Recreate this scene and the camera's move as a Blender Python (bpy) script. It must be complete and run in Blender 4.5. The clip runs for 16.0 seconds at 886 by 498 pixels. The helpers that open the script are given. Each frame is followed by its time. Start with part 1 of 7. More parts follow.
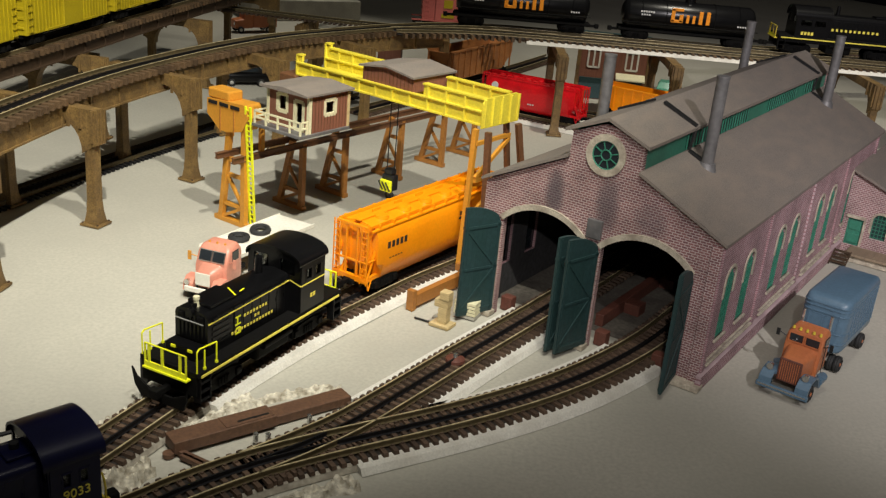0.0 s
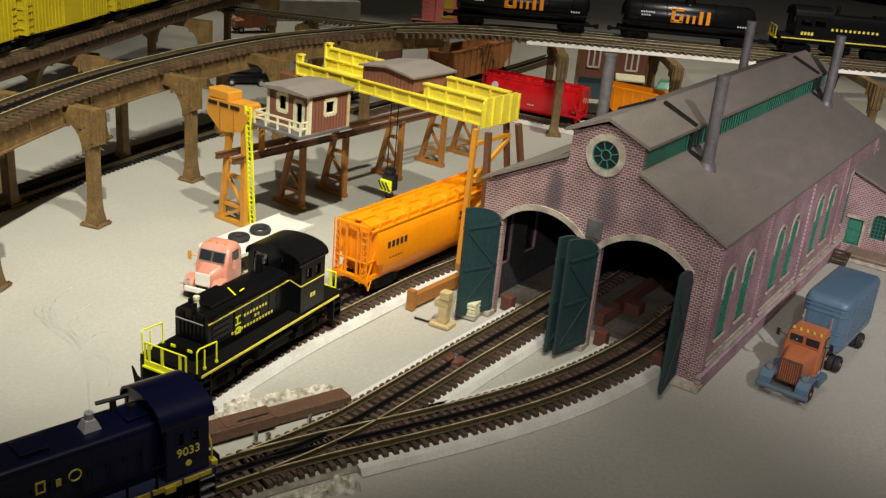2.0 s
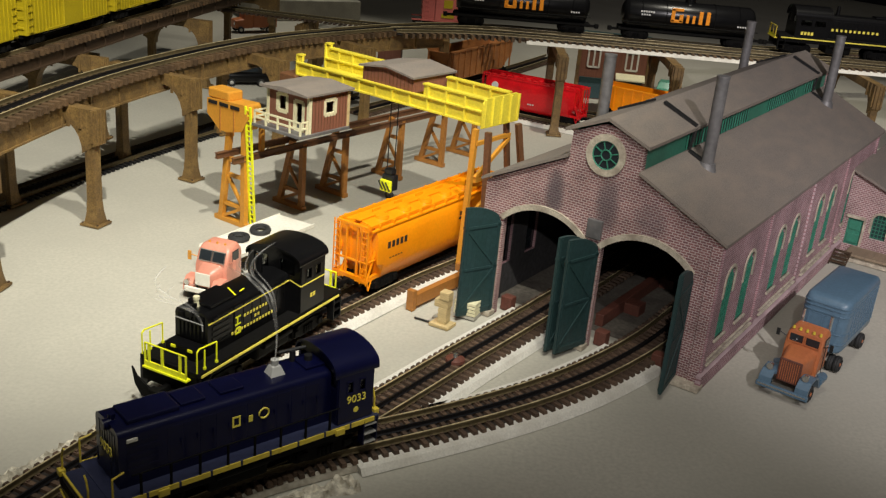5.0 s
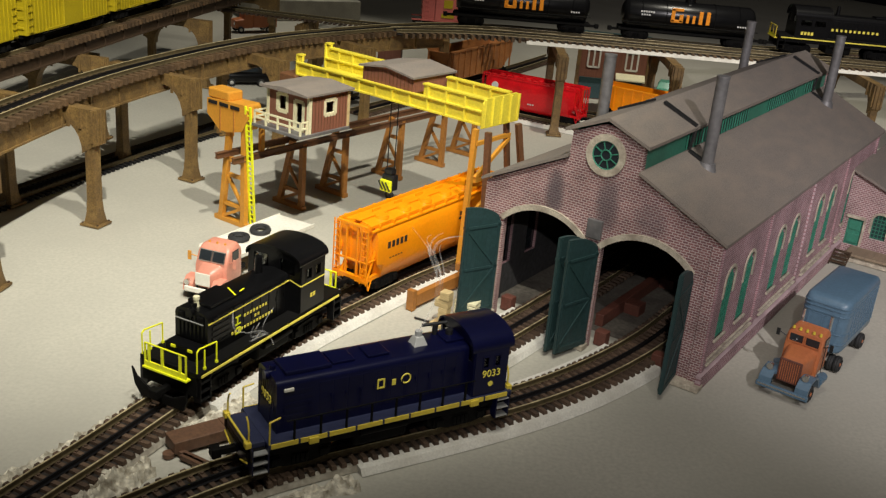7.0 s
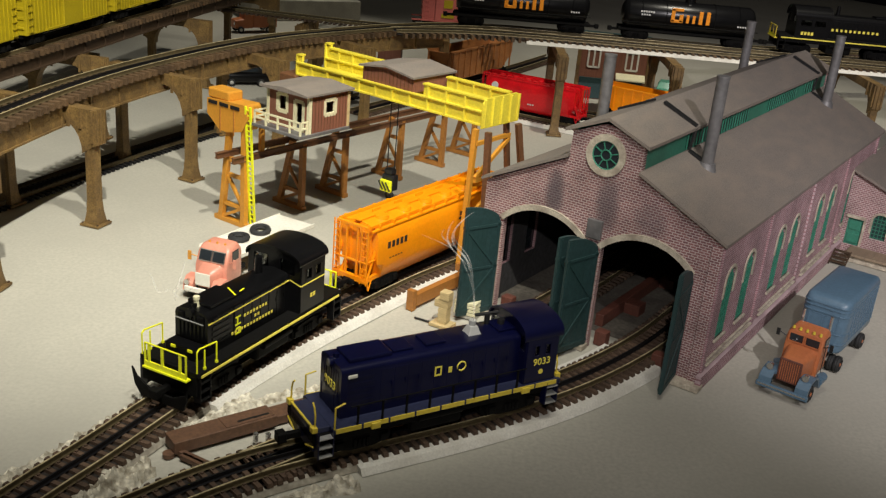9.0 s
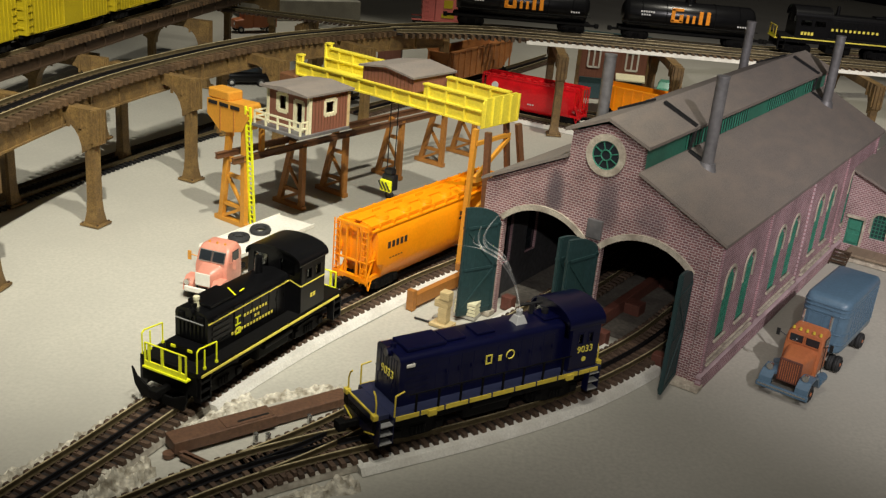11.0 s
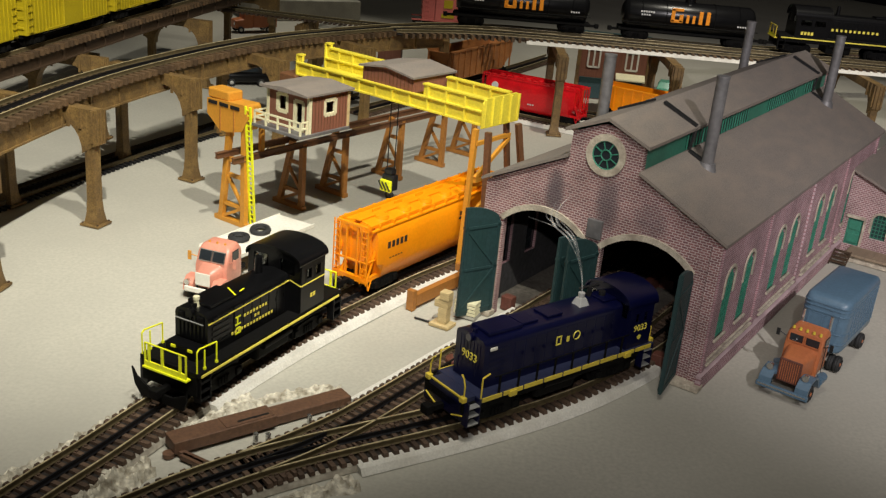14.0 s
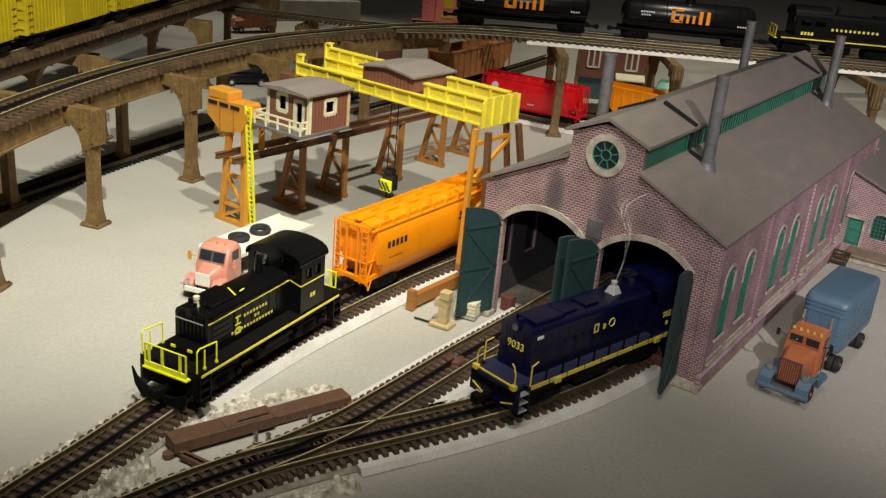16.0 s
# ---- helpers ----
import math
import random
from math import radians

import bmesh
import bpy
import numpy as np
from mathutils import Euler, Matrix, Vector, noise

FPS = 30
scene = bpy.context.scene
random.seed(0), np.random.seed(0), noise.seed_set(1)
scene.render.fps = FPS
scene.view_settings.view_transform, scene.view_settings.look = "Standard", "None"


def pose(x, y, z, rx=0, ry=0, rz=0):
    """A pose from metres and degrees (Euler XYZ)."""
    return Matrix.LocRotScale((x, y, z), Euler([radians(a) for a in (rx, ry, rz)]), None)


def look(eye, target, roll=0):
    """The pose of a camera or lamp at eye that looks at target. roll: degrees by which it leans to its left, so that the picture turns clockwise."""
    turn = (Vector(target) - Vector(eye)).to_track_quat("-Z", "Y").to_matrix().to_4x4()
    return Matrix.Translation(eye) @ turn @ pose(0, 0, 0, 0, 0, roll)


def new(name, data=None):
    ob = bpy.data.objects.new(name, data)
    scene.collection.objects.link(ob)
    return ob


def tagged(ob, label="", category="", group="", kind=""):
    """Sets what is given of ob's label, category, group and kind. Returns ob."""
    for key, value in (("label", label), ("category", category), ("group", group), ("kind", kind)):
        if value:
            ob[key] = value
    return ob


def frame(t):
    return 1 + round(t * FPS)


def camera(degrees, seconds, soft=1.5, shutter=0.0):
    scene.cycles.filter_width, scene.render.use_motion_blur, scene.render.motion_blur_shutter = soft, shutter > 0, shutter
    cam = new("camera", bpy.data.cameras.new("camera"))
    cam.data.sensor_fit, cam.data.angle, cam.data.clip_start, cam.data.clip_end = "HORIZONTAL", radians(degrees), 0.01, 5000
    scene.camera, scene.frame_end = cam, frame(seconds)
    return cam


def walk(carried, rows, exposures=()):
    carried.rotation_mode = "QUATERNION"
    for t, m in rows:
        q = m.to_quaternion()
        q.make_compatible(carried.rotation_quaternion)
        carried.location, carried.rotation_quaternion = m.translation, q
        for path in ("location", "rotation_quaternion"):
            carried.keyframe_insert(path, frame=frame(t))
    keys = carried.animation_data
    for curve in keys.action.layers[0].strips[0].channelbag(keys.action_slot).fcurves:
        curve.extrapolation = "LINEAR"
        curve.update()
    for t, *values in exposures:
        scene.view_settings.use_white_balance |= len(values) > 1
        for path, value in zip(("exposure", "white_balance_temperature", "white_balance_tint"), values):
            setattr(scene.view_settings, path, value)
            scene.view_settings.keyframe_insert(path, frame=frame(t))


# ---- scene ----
# A three-rail model railway on a painted board; true size, O gauge (31.75 mm).
EYE = (0.0, 0.0, 0.4845)
PITCH, ROLL = 21.45, 5.27
cam = camera(2 * math.degrees(math.atan(784 / 1750)), 16.0, soft=1.3)
CAM_POSE = pose(*EYE, 90 - PITCH, 0, 0) @ pose(0, 0, 0, 0, 0, ROLL)
walk(cam, [(0.0, CAM_POSE), (16.0, CAM_POSE)])

# ---- light: a dim hall and unseen spots over the layout, two added as fill ----
world = bpy.data.worlds.new("hall")
scene.world = world
world.use_nodes = True
world.node_tree.nodes["Background"].inputs[0].default_value = (1.0, 0.93, 0.82, 1)
world.node_tree.nodes["Background"].inputs[1].default_value = 0.038


def spot(name, eye, target, watts, degrees, blend, colour, radius):
    data = bpy.data.lights.new(name, "SPOT")
    data.energy, data.spot_size, data.spot_blend = watts, radians(degrees), blend
    data.color, data.shadow_soft_size = colour, radius
    ob = new(name, data)
    ob.matrix_world = look(eye, target)
    return ob


WARM = (1.0, 0.94, 0.80)
spot("spot_lamp_key", (0.05, -0.05, 1.52), (-0.40, 1.38, 0), 178, 42, 1.0, (1.0, 0.965, 0.85), 0.02)
spot("spot_lamp_side", (0.32, 0.36, 1.92), (-0.42, 1.36, 0), 128, 44, 1.0, (1.0, 0.965, 0.85), 0.02)
spot("spot_lamp_front", (0.54, -0.38, 1.20), (0.86, 1.63, 0), 142, 46, 1.0, (1.0, 0.94, 0.955), 0.012)
# added low spot, out of view, that brightens the inside of the open bay
spot("fill_spot_bay", (-0.10, -0.56, 0.98), (0.27, 1.22, 0.02), 34, 26, 1.0, (1.0, 0.95, 0.92), 0.015)
spot("spot_lamp_rear", (0.60, 1.45, 2.0), (0.50, 2.32, 0.06), 120, 48, 0.9, WARM, 0.03)
# added fill, out of view, that lifts the foreground board
spot("fill_spot_foreground", (-0.05, 0.35, 2.3), (0.05, 0.66, 0), 30, 50, 1.0, (1.0, 0.95, 0.86), 0.06)
spot("spot_lamp_far", (-0.42, 2.95, 1.7), (-0.50, 2.78, 0), 46, 34, 0.9, WARM, 0.03)
scene.view_settings.exposure = 0.0


# ---- materials ----
def mat(name, colour, rough=0.6, metal=0.0, var=0.25, grain=300.0, bump=0.15, stain=None, stain_scale=25.0,
        stain_amount=0.5, per_object=0.0, stretch=None, coat=0.0, spec=0.5):
    """A procedural surface: base colour varied at two scales, with stains and fine relief."""
    m = bpy.data.materials.new(name)
    m.use_nodes = True
    nt = m.node_tree
    bsdf = nt.nodes["Principled BSDF"]
    bsdf.inputs["Roughness"].default_value = rough
    bsdf.inputs["Metallic"].default_value = metal
    bsdf.inputs["Coat Weight"].default_value = coat
    bsdf.inputs["Specular IOR Level"].default_value = spec
    tc = nt.nodes.new("ShaderNodeTexCoord")
    src = tc.outputs["Object"]
    if stretch:
        mp = nt.nodes.new("ShaderNodeMapping")
        mp.inputs["Scale"].default_value = stretch
        nt.links.new(src, mp.inputs["Vector"])
        src = mp.outputs["Vector"]
    n1 = nt.nodes.new("ShaderNodeTexNoise")
    n1.inputs["Scale"].default_value, n1.inputs["Detail"].default_value = grain, 4
    nt.links.new(src, n1.inputs["Vector"])
    n2 = nt.nodes.new("ShaderNodeTexNoise")
    n2.inputs["Scale"].default_value, n2.inputs["Detail"].default_value = stain_scale, 5
    nt.links.new(src, n2.inputs["Vector"])
    r1 = nt.nodes.new("ShaderNodeValToRGB")
    lo = tuple(c * (1 - var) for c in colour)
    hi = tuple(min(1, c * (1 + var)) for c in colour)
    r1.color_ramp.elements[0].color, r1.color_ramp.elements[1].color = (*lo, 1), (*hi, 1)
    r1.color_ramp.elements[0].position, r1.color_ramp.elements[1].position = 0.3, 0.7
    nt.links.new(n1.outputs["Fac"], r1.inputs["Fac"])
    mix = nt.nodes.new("ShaderNodeMix")
    mix.data_type = "RGBA"
    r2 = nt.nodes.new("ShaderNodeValToRGB")
    r2.color_ramp.elements[0].position, r2.color_ramp.elements[1].position = 0.42, 0.68
    r2.color_ramp.elements[1].color = (stain_amount, stain_amount, stain_amount, 1)
    nt.links.new(n2.outputs["Fac"], r2.inputs["Fac"])
    nt.links.new(r2.outputs["Color"], mix.inputs["Factor"])
    nt.links.new(r1.outputs["Color"], mix.inputs["A"])
    mix.inputs["B"].default_value = (*(stain or tuple(c * 0.6 for c in colour)), 1)
    out = mix.outputs["Result"]
    if per_object:
        info = nt.nodes.new("ShaderNodeObjectInfo")
        hsv = nt.nodes.new("ShaderNodeHueSaturation")
        mr = nt.nodes.new("ShaderNodeMapRange")
        mr.inputs["To Min"].default_value, mr.inputs["To Max"].default_value = 1 - per_object, 1 + per_object
        nt.links.new(info.outputs["Random"], mr.inputs["Value"])
        nt.links.new(mr.outputs["Result"], hsv.inputs["Value"])
        nt.links.new(out, hsv.inputs["Color"])
        out = hsv.outputs["Color"]
    nt.links.new(out, bsdf.inputs["Base Color"])
    if bump:
        b = nt.nodes.new("ShaderNodeBump")
        b.inputs["Strength"].default_value, b.inputs["Distance"].default_value = bump, 0.0008
        nt.links.new(n1.outputs["Fac"], b.inputs["Height"])
        nt.links.new(b.outputs["Normal"], bsdf.inputs["Normal"])
    return m


def brick_mat(name, c1, c2, mortar, course=0.0026, along="X", soot=False):
    m = mat(name, c1, 0.85, var=0.2, grain=500, bump=0.3)
    nt = m.node_tree
    bsdf = nt.nodes["Principled BSDF"]
    tc = nt.nodes.new("ShaderNodeTexCoord")
    # courses are level: the wall's length runs along x or y, its height along z
    apart = nt.nodes.new("ShaderNodeSeparateXYZ")
    nt.links.new(tc.outputs["Object"], apart.inputs[0])
    mp = nt.nodes.new("ShaderNodeCombineXYZ")
    nt.links.new(apart.outputs[along], mp.inputs["X"])
    nt.links.new(apart.outputs["Z"], mp.inputs["Y"])
    bt = nt.nodes.new("ShaderNodeTexBrick")
    bt.inputs["Scale"].default_value = 1.0
    bt.inputs["Brick Width"].default_value, bt.inputs["Row Height"].default_value = course * 2.2, course
    bt.inputs["Mortar Size"].default_value = course * 0.16
    bt.inputs["Color1"].default_value, bt.inputs["Color2"].default_value = (*c1, 1), (*c2, 1)
    bt.inputs["Mortar"].default_value = (*mortar, 1)
    nt.links.new(mp.outputs["Vector"], bt.inputs["Vector"])
    n = nt.nodes.new("ShaderNodeTexNoise")
    n.inputs["Scale"].default_value, n.inputs["Detail"].default_value = 22, 5
    nt.links.new(tc.outputs["Object"], n.inputs["Vector"])
    r = nt.nodes.new("ShaderNodeValToRGB")
    r.color_ramp.elements[0].color, r.color_ramp.elements[1].color = (0.5, 0.48, 0.5, 1), (1.15, 1.1, 1.15, 1)
    r.color_ramp.elements[0].position, r.color_ramp.elements[1].position = 0.25, 0.65
    nt.links.new(n.outputs["Fac"], r.inputs["Fac"])
    mul = nt.nodes.new("ShaderNodeMix")
    mul.data_type, mul.blend_type = "RGBA", "MULTIPLY"
    mul.inputs["Factor"].default_value = 0.8
    base = bt.outputs["Color"]
    if soot:
        # smoke streaks that rise from the bays
        sep = nt.nodes.new("ShaderNodeSeparateXYZ")
        nt.links.new(tc.outputs["Object"], sep.inputs[0])
        for cx, cz, wx, wz, amount in ((-0.190, 0.163, 0.013, 0.030, 0.75), (-0.128, 0.165, 0.015, 0.034, 0.65), (-0.078, 0.160, 0.020, 0.022, 0.45)):
            terms = []
            for axis, c, w in (("X", cx, wx), ("Z", cz, wz)):
                a = nt.nodes.new("ShaderNodeMath")
                a.operation = "SUBTRACT"
                a.inputs[1].default_value = c
                nt.links.new(sep.outputs[axis], a.inputs[0])
                d = nt.nodes.new("ShaderNodeMath")
                d.operation = "DIVIDE"
                d.inputs[1].default_value = w
                nt.links.new(a.outputs[0], d.inputs[0])
                q = nt.nodes.new("ShaderNodeMath")
                q.operation = "MULTIPLY"
                nt.links.new(d.outputs[0], q.inputs[0])
                nt.links.new(d.outputs[0], q.inputs[1])
                terms.append(q)
            add = nt.nodes.new("ShaderNodeMath")
            nt.links.new(terms[0].outputs[0], add.inputs[0])
            nt.links.new(terms[1].outputs[0], add.inputs[1])
            mr = nt.nodes.new("ShaderNodeMapRange")
            mr.interpolation_type = "SMOOTHSTEP"
            mr.inputs["From Min"].default_value, mr.inputs["From Max"].default_value = 0.0, 1.3
            mr.inputs["To Min"].default_value, mr.inputs["To Max"].default_value = amount, 0.0
            nt.links.new(add.outputs[0], mr.inputs["Value"])
            sm = nt.nodes.new("ShaderNodeMix")
            sm.data_type = "RGBA"
            sm.inputs["B"].default_value = (0.055, 0.052, 0.06, 1)
            nt.links.new(mr.outputs["Result"], sm.inputs["Factor"])
            nt.links.new(base, sm.inputs["A"])
            base = sm.outputs["Result"]
    nt.links.new(base, mul.inputs["A"])
    nt.links.new(r.outputs["Color"], mul.inputs["B"])
    nt.links.new(mul.outputs["Result"], bsdf.inputs["Base Color"])
    b = nt.nodes.new("ShaderNodeBump")
    b.inputs["Strength"].default_value, b.inputs["Distance"].default_value = 0.5, 0.0004
    b.invert = True
    nt.links.new(bt.outputs["Fac"], b.inputs["Height"])
    nt.links.new(b.outputs["Normal"], bsdf.inputs["Normal"])
    return m


def glass_mat(name, colour=(0.9, 0.95, 0.95), rough=0.05):
    m = bpy.data.materials.new(name)
    m.use_nodes = True
    b = m.node_tree.nodes["Principled BSDF"]
    b.inputs["Base Color"].default_value = (*colour, 1)
    b.inputs["Roughness"].default_value = rough
    b.inputs["Transmission Weight"].default_value = 1.0
    b.inputs["IOR"].default_value = 1.45
    return m


M_BOARD = mat("painted_board", (0.425, 0.408, 0.345), 0.75, var=0.09, grain=260, bump=0.08, stain=(0.36, 0.345, 0.295), stain_scale=5, stain_amount=0.7)
M_BED = mat("roadbed", (0.64, 0.62, 0.56), 0.9, var=0.12, grain=500, bump=0.4, stain=(0.42, 0.39, 0.33), stain_scale=40)
M_PLASTER = mat("broken_plaster", (0.60, 0.56, 0.46), 0.95, var=0.35, grain=190, bump=0.9, stain=(0.17, 0.14, 0.09), stain_scale=110, stain_amount=0.9)
M_SCAR = mat("bare_plaster_bed", (0.36, 0.33, 0.27), 0.95, var=0.25, grain=200, bump=0.6, stain=(0.22, 0.19, 0.15), stain_scale=60, stain_amount=0.8)
M_TIE = mat("brown_tie", (0.088, 0.054, 0.034), 0.7, var=0.3, grain=400, bump=0.3, per_object=0.35)
M_TIE_PALE = mat("trestle_tie", (0.095, 0.055, 0.025), 0.7, var=0.3, grain=400, bump=0.3, per_object=0.35)
# brass lightened so that the glint along the rail tops is in the colour
M_RAIL = mat("rail_head", (0.66, 0.56, 0.33), 0.42, 0.35, var=0.25, grain=200, bump=0.1, stain=(0.12, 0.09, 0.05), stain_scale=60)
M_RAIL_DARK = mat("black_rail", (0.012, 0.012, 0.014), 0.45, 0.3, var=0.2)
# web darkened to paint the shaded rail sides
M_RAIL_WEB = mat("rail_web", (0.13, 0.10, 0.05), 0.5, 0.4, var=0.3, grain=200)
# base strip colour with the shade of the tie gaps painted in
M_TRACK_BASE = mat("shaded_track_base", (0.022, 0.016, 0.012), 0.8, var=0.35, grain=300)
M_BROWN_STEEL = mat("brown_girder", (0.055, 0.031, 0.015), 0.65, var=0.2, grain=250, stain=(0.05, 0.03, 0.015))
M_TRESTLE = mat("brown_trestle", (0.185, 0.112, 0.036), 0.6, var=0.38, grain=420, bump=0.3, stain=(0.080, 0.048, 0.020), stain_scale=45, stain_amount=0.75)
M_SWITCH = mat("brown_switch_plastic", (0.125, 0.064, 0.036), 0.6, var=0.25, stain=(0.09, 0.045, 0.028), stain_scale=60)
M_RUSTRED = mat("maroon_plastic", (0.13, 0.045, 0.03), 0.55, var=0.2, stain=(0.07, 0.025, 0.018))
M_BRICK = brick_mat("facade_brick", (0.27, 0.130, 0.120), (0.165, 0.075, 0.078), (0.50, 0.42, 0.385), course=0.0027, soot=True)
M_BRICK_SIDE = brick_mat("side_brick", (0.33, 0.180, 0.190), (0.225, 0.115, 0.125), (0.44, 0.335, 0.335), course=0.0027, along="Y")
M_BRICK_PLAIN = brick_mat("annex_brick", (0.30, 0.165, 0.160), (0.20, 0.105, 0.105), (0.48, 0.40, 0.37), course=0.0027)
M_PIT_FLOOR = mat("dark_concrete", (0.13, 0.115, 0.095), 0.8, var=0.3, grain=200, stain=(0.05, 0.042, 0.035), stain_scale=30, stain_amount=0.8)
# lining grey kept dark to paint in the dimness indoors
M_LINING = mat("shaded_grey_lining", (0.045, 0.043, 0.045), 0.85, var=0.3, grain=180, stain=(0.02, 0.02, 0.02))
M_STONE = mat("cut_stone", (0.46, 0.41, 0.32), 0.85, var=0.22, grain=400, bump=0.3, stain=(0.22, 0.18, 0.14), stain_scale=70, stain_amount=0.75)
M_TAR = mat("tar_paper_roof", (0.175, 0.150, 0.128), 0.9, var=0.22, grain=420, bump=0.5, stain=(0.235, 0.19, 0.15), stain_scale=20, stretch=(3, 1, 3))
M_GREEN = mat("dark_green_paint", (0.018, 0.046, 0.048), 0.55, var=0.2, stain=(0.012, 0.04, 0.035))
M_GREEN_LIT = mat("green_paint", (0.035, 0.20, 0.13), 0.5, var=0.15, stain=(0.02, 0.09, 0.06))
M_PIPE = mat("grey_pipe", (0.17, 0.165, 0.165), 0.5, 0.3, var=0.2, grain=150, stain=(0.08, 0.075, 0.075))
M_DARK = mat("black_paint", (0.012, 0.012, 0.013), 0.45, var=0.3)
M_BLACK = mat("satin_black_plastic", (0.004, 0.004, 0.0045), 0.28, var=0.3, bump=0.03, spec=0.35)
M_FRAME = mat("underframe_black", (0.0032, 0.0030, 0.0028), 0.7, var=0.4, spec=0.15)
M_NAVY = mat("navy_plastic", (0.0024, 0.0032, 0.027), 0.28, var=0.15, bump=0.02, spec=0.45)
M_NAVY_SILL = mat("navy_sill", (0.022, 0.027, 0.066), 0.5, var=0.15)
M_YEL = mat("yellow_paint", (0.72, 0.55, 0.06), 0.45, var=0.1, bump=0.03)
M_NEON = mat("lemon_yellow_plastic", (0.88, 0.90, 0.02), 0.4, var=0.08, bump=0.03)
M_CRANE = mat("crane_yellow", (0.72, 0.60, 0.045), 0.5, var=0.1, stain=(0.5, 0.40, 0.04), bump=0.05)
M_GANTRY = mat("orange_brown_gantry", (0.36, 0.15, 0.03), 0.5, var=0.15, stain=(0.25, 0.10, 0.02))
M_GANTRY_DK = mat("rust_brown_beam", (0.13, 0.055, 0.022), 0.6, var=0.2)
M_AMBER = mat("amber_plastic", (0.58, 0.26, 0.03), 0.45, var=0.1, stain=(0.5, 0.22, 0.02))
M_ORANGE = mat("orange_car_paint", (0.90, 0.30, 0.004), 0.33, var=0.06, stain=(0.78, 0.21, 0.003), stain_scale=18, bump=0.03)
M_RED = mat("red_car_paint", (0.72, 0.010, 0.016), 0.22, var=0.1, bump=0.03)
M_BOXYEL = mat("boxcar_yellow", (0.42, 0.32, 0.006), 0.5, var=0.08, bump=0.03)
M_SHACK = mat("red_brown_siding", (0.22, 0.085, 0.05), 0.7, var=0.2, stain=(0.13, 0.05, 0.03), stretch=(12, 12, 0.6))
M_CREAM = mat("cream_paint", (0.72, 0.68, 0.45), 0.55, var=0.1)
M_WHITE = mat("off_white_paint", (0.72, 0.70, 0.62), 0.5, var=0.08, stain=(0.6, 0.57, 0.48))
M_PINK = mat("salmon_pink_paint", (0.66, 0.27, 0.19), 0.35, var=0.08, coat=0.3)
M_RUBBER = mat("tyre_rubber", (0.018, 0.018, 0.018), 0.75, var=0.3)
M_BLUE = mat("slate_blue_plastic", (0.085, 0.15, 0.215), 0.42, var=0.1, stain=(0.08, 0.14, 0.19), coat=0.2)
M_TRUCK_ORANGE = mat("burnt_orange_paint", (0.46, 0.15, 0.055), 0.42, var=0.1, stain=(0.3, 0.09, 0.04))
M_CHROME = mat("bright_metal", (0.62, 0.62, 0.60), 0.25, 0.9, var=0.1, bump=0.02)
M_WOOD = mat("pale_wood", (0.52, 0.40, 0.20), 0.7, var=0.15, stretch=(1, 1, 6))
M_DOCK = mat("weathered_deck", (0.24, 0.18, 0.12), 0.8, var=0.2, stretch=(8, 1, 1))
M_CONC = mat("grey_concrete", (0.42, 0.40, 0.34), 0.9, var=0.15, grain=300, bump=0.4)
M_SILVER = mat("silver_paint", (0.5, 0.5, 0.48), 0.4, 0.5, var=0.15)
M_SMOKE_GLASS = mat("dark_window", (0.02, 0.025, 0.03), 0.12, var=0.1, bump=0)
M_DRAPE = mat("black_drape", (0.008, 0.008, 0.009), 0.95, var=0.5, grain=12, bump=0.2, stain=(0.03, 0.03, 0.032), stain_scale=8)
M_LETTER_ORANGE = mat("orange_lettering", (0.95, 0.32, 0.01), 0.5, var=0.05, bump=0)
M_LETTER_YEL = mat("yellow_lettering", (0.85, 0.72, 0.10), 0.5, var=0.08, bump=0)
M_LETTER_BLACK = mat("dark_lettering", (0.03, 0.02, 0.015), 0.6, var=0.1, bump=0)
M_LETTER_WHITE = mat("white_lettering", (0.7, 0.7, 0.68), 0.5, var=0.08, bump=0)


# ---- mesh helpers ----
def box(bm, c, s, m=None, bevel=0.0, taper=None):
    """A box with centre c and size s; taper shrinks its top in x and y."""
    b2 = bmesh.new()
    bmesh.ops.create_cube(b2, size=1.0)
    for v in b2.verts:
        k = taper if taper and v.co.z > 0 else (1, 1)
        v.co = Vector((v.co.x * s[0] * k[0], v.co.y * s[1] * k[1], v.co.z * s[2]))
    if bevel:
        bmesh.ops.bevel(b2, geom=b2.edges[:], offset=bevel, segments=2, affect="EDGES", profile=0.5)
    t = Matrix.Translation(c)
    if m is not None:
        t = t @ m
    merge(bm, b2, t)


def merge(bm, b2, t=None):
    idx = {}
    for v in b2.verts:
        idx[v] = bm.verts.new(t @ v.co if t is not None else v.co)
    for f in b2.faces:
        try:
            bm.faces.new([idx[v] for v in f.verts])
        except ValueError:
            pass
    b2.free()


def cyl(bm, p0, p1, r0, r1=None, seg=12, caps=True):
    p0, p1 = Vector(p0), Vector(p1)
    r1 = r0 if r1 is None else r1
    d = (p1 - p0).normalized()
    a = d.orthogonal().normalized()
    b = d.cross(a)
    rings = []
    for p, r in ((p0, r0), (p1, r1)):
        rings.append([bm.verts.new(p + (a * math.cos(2 * math.pi * i / seg) + b * math.sin(2 * math.pi * i / seg)) * r) for i in range(seg)])
    for i in range(seg):
        j = (i + 1) % seg
        bm.faces.new((rings[0][i], rings[0][j], rings[1][j], rings[1][i]))
    if caps:
        bm.faces.new(rings[0][::-1])
        bm.faces.new(rings[1])


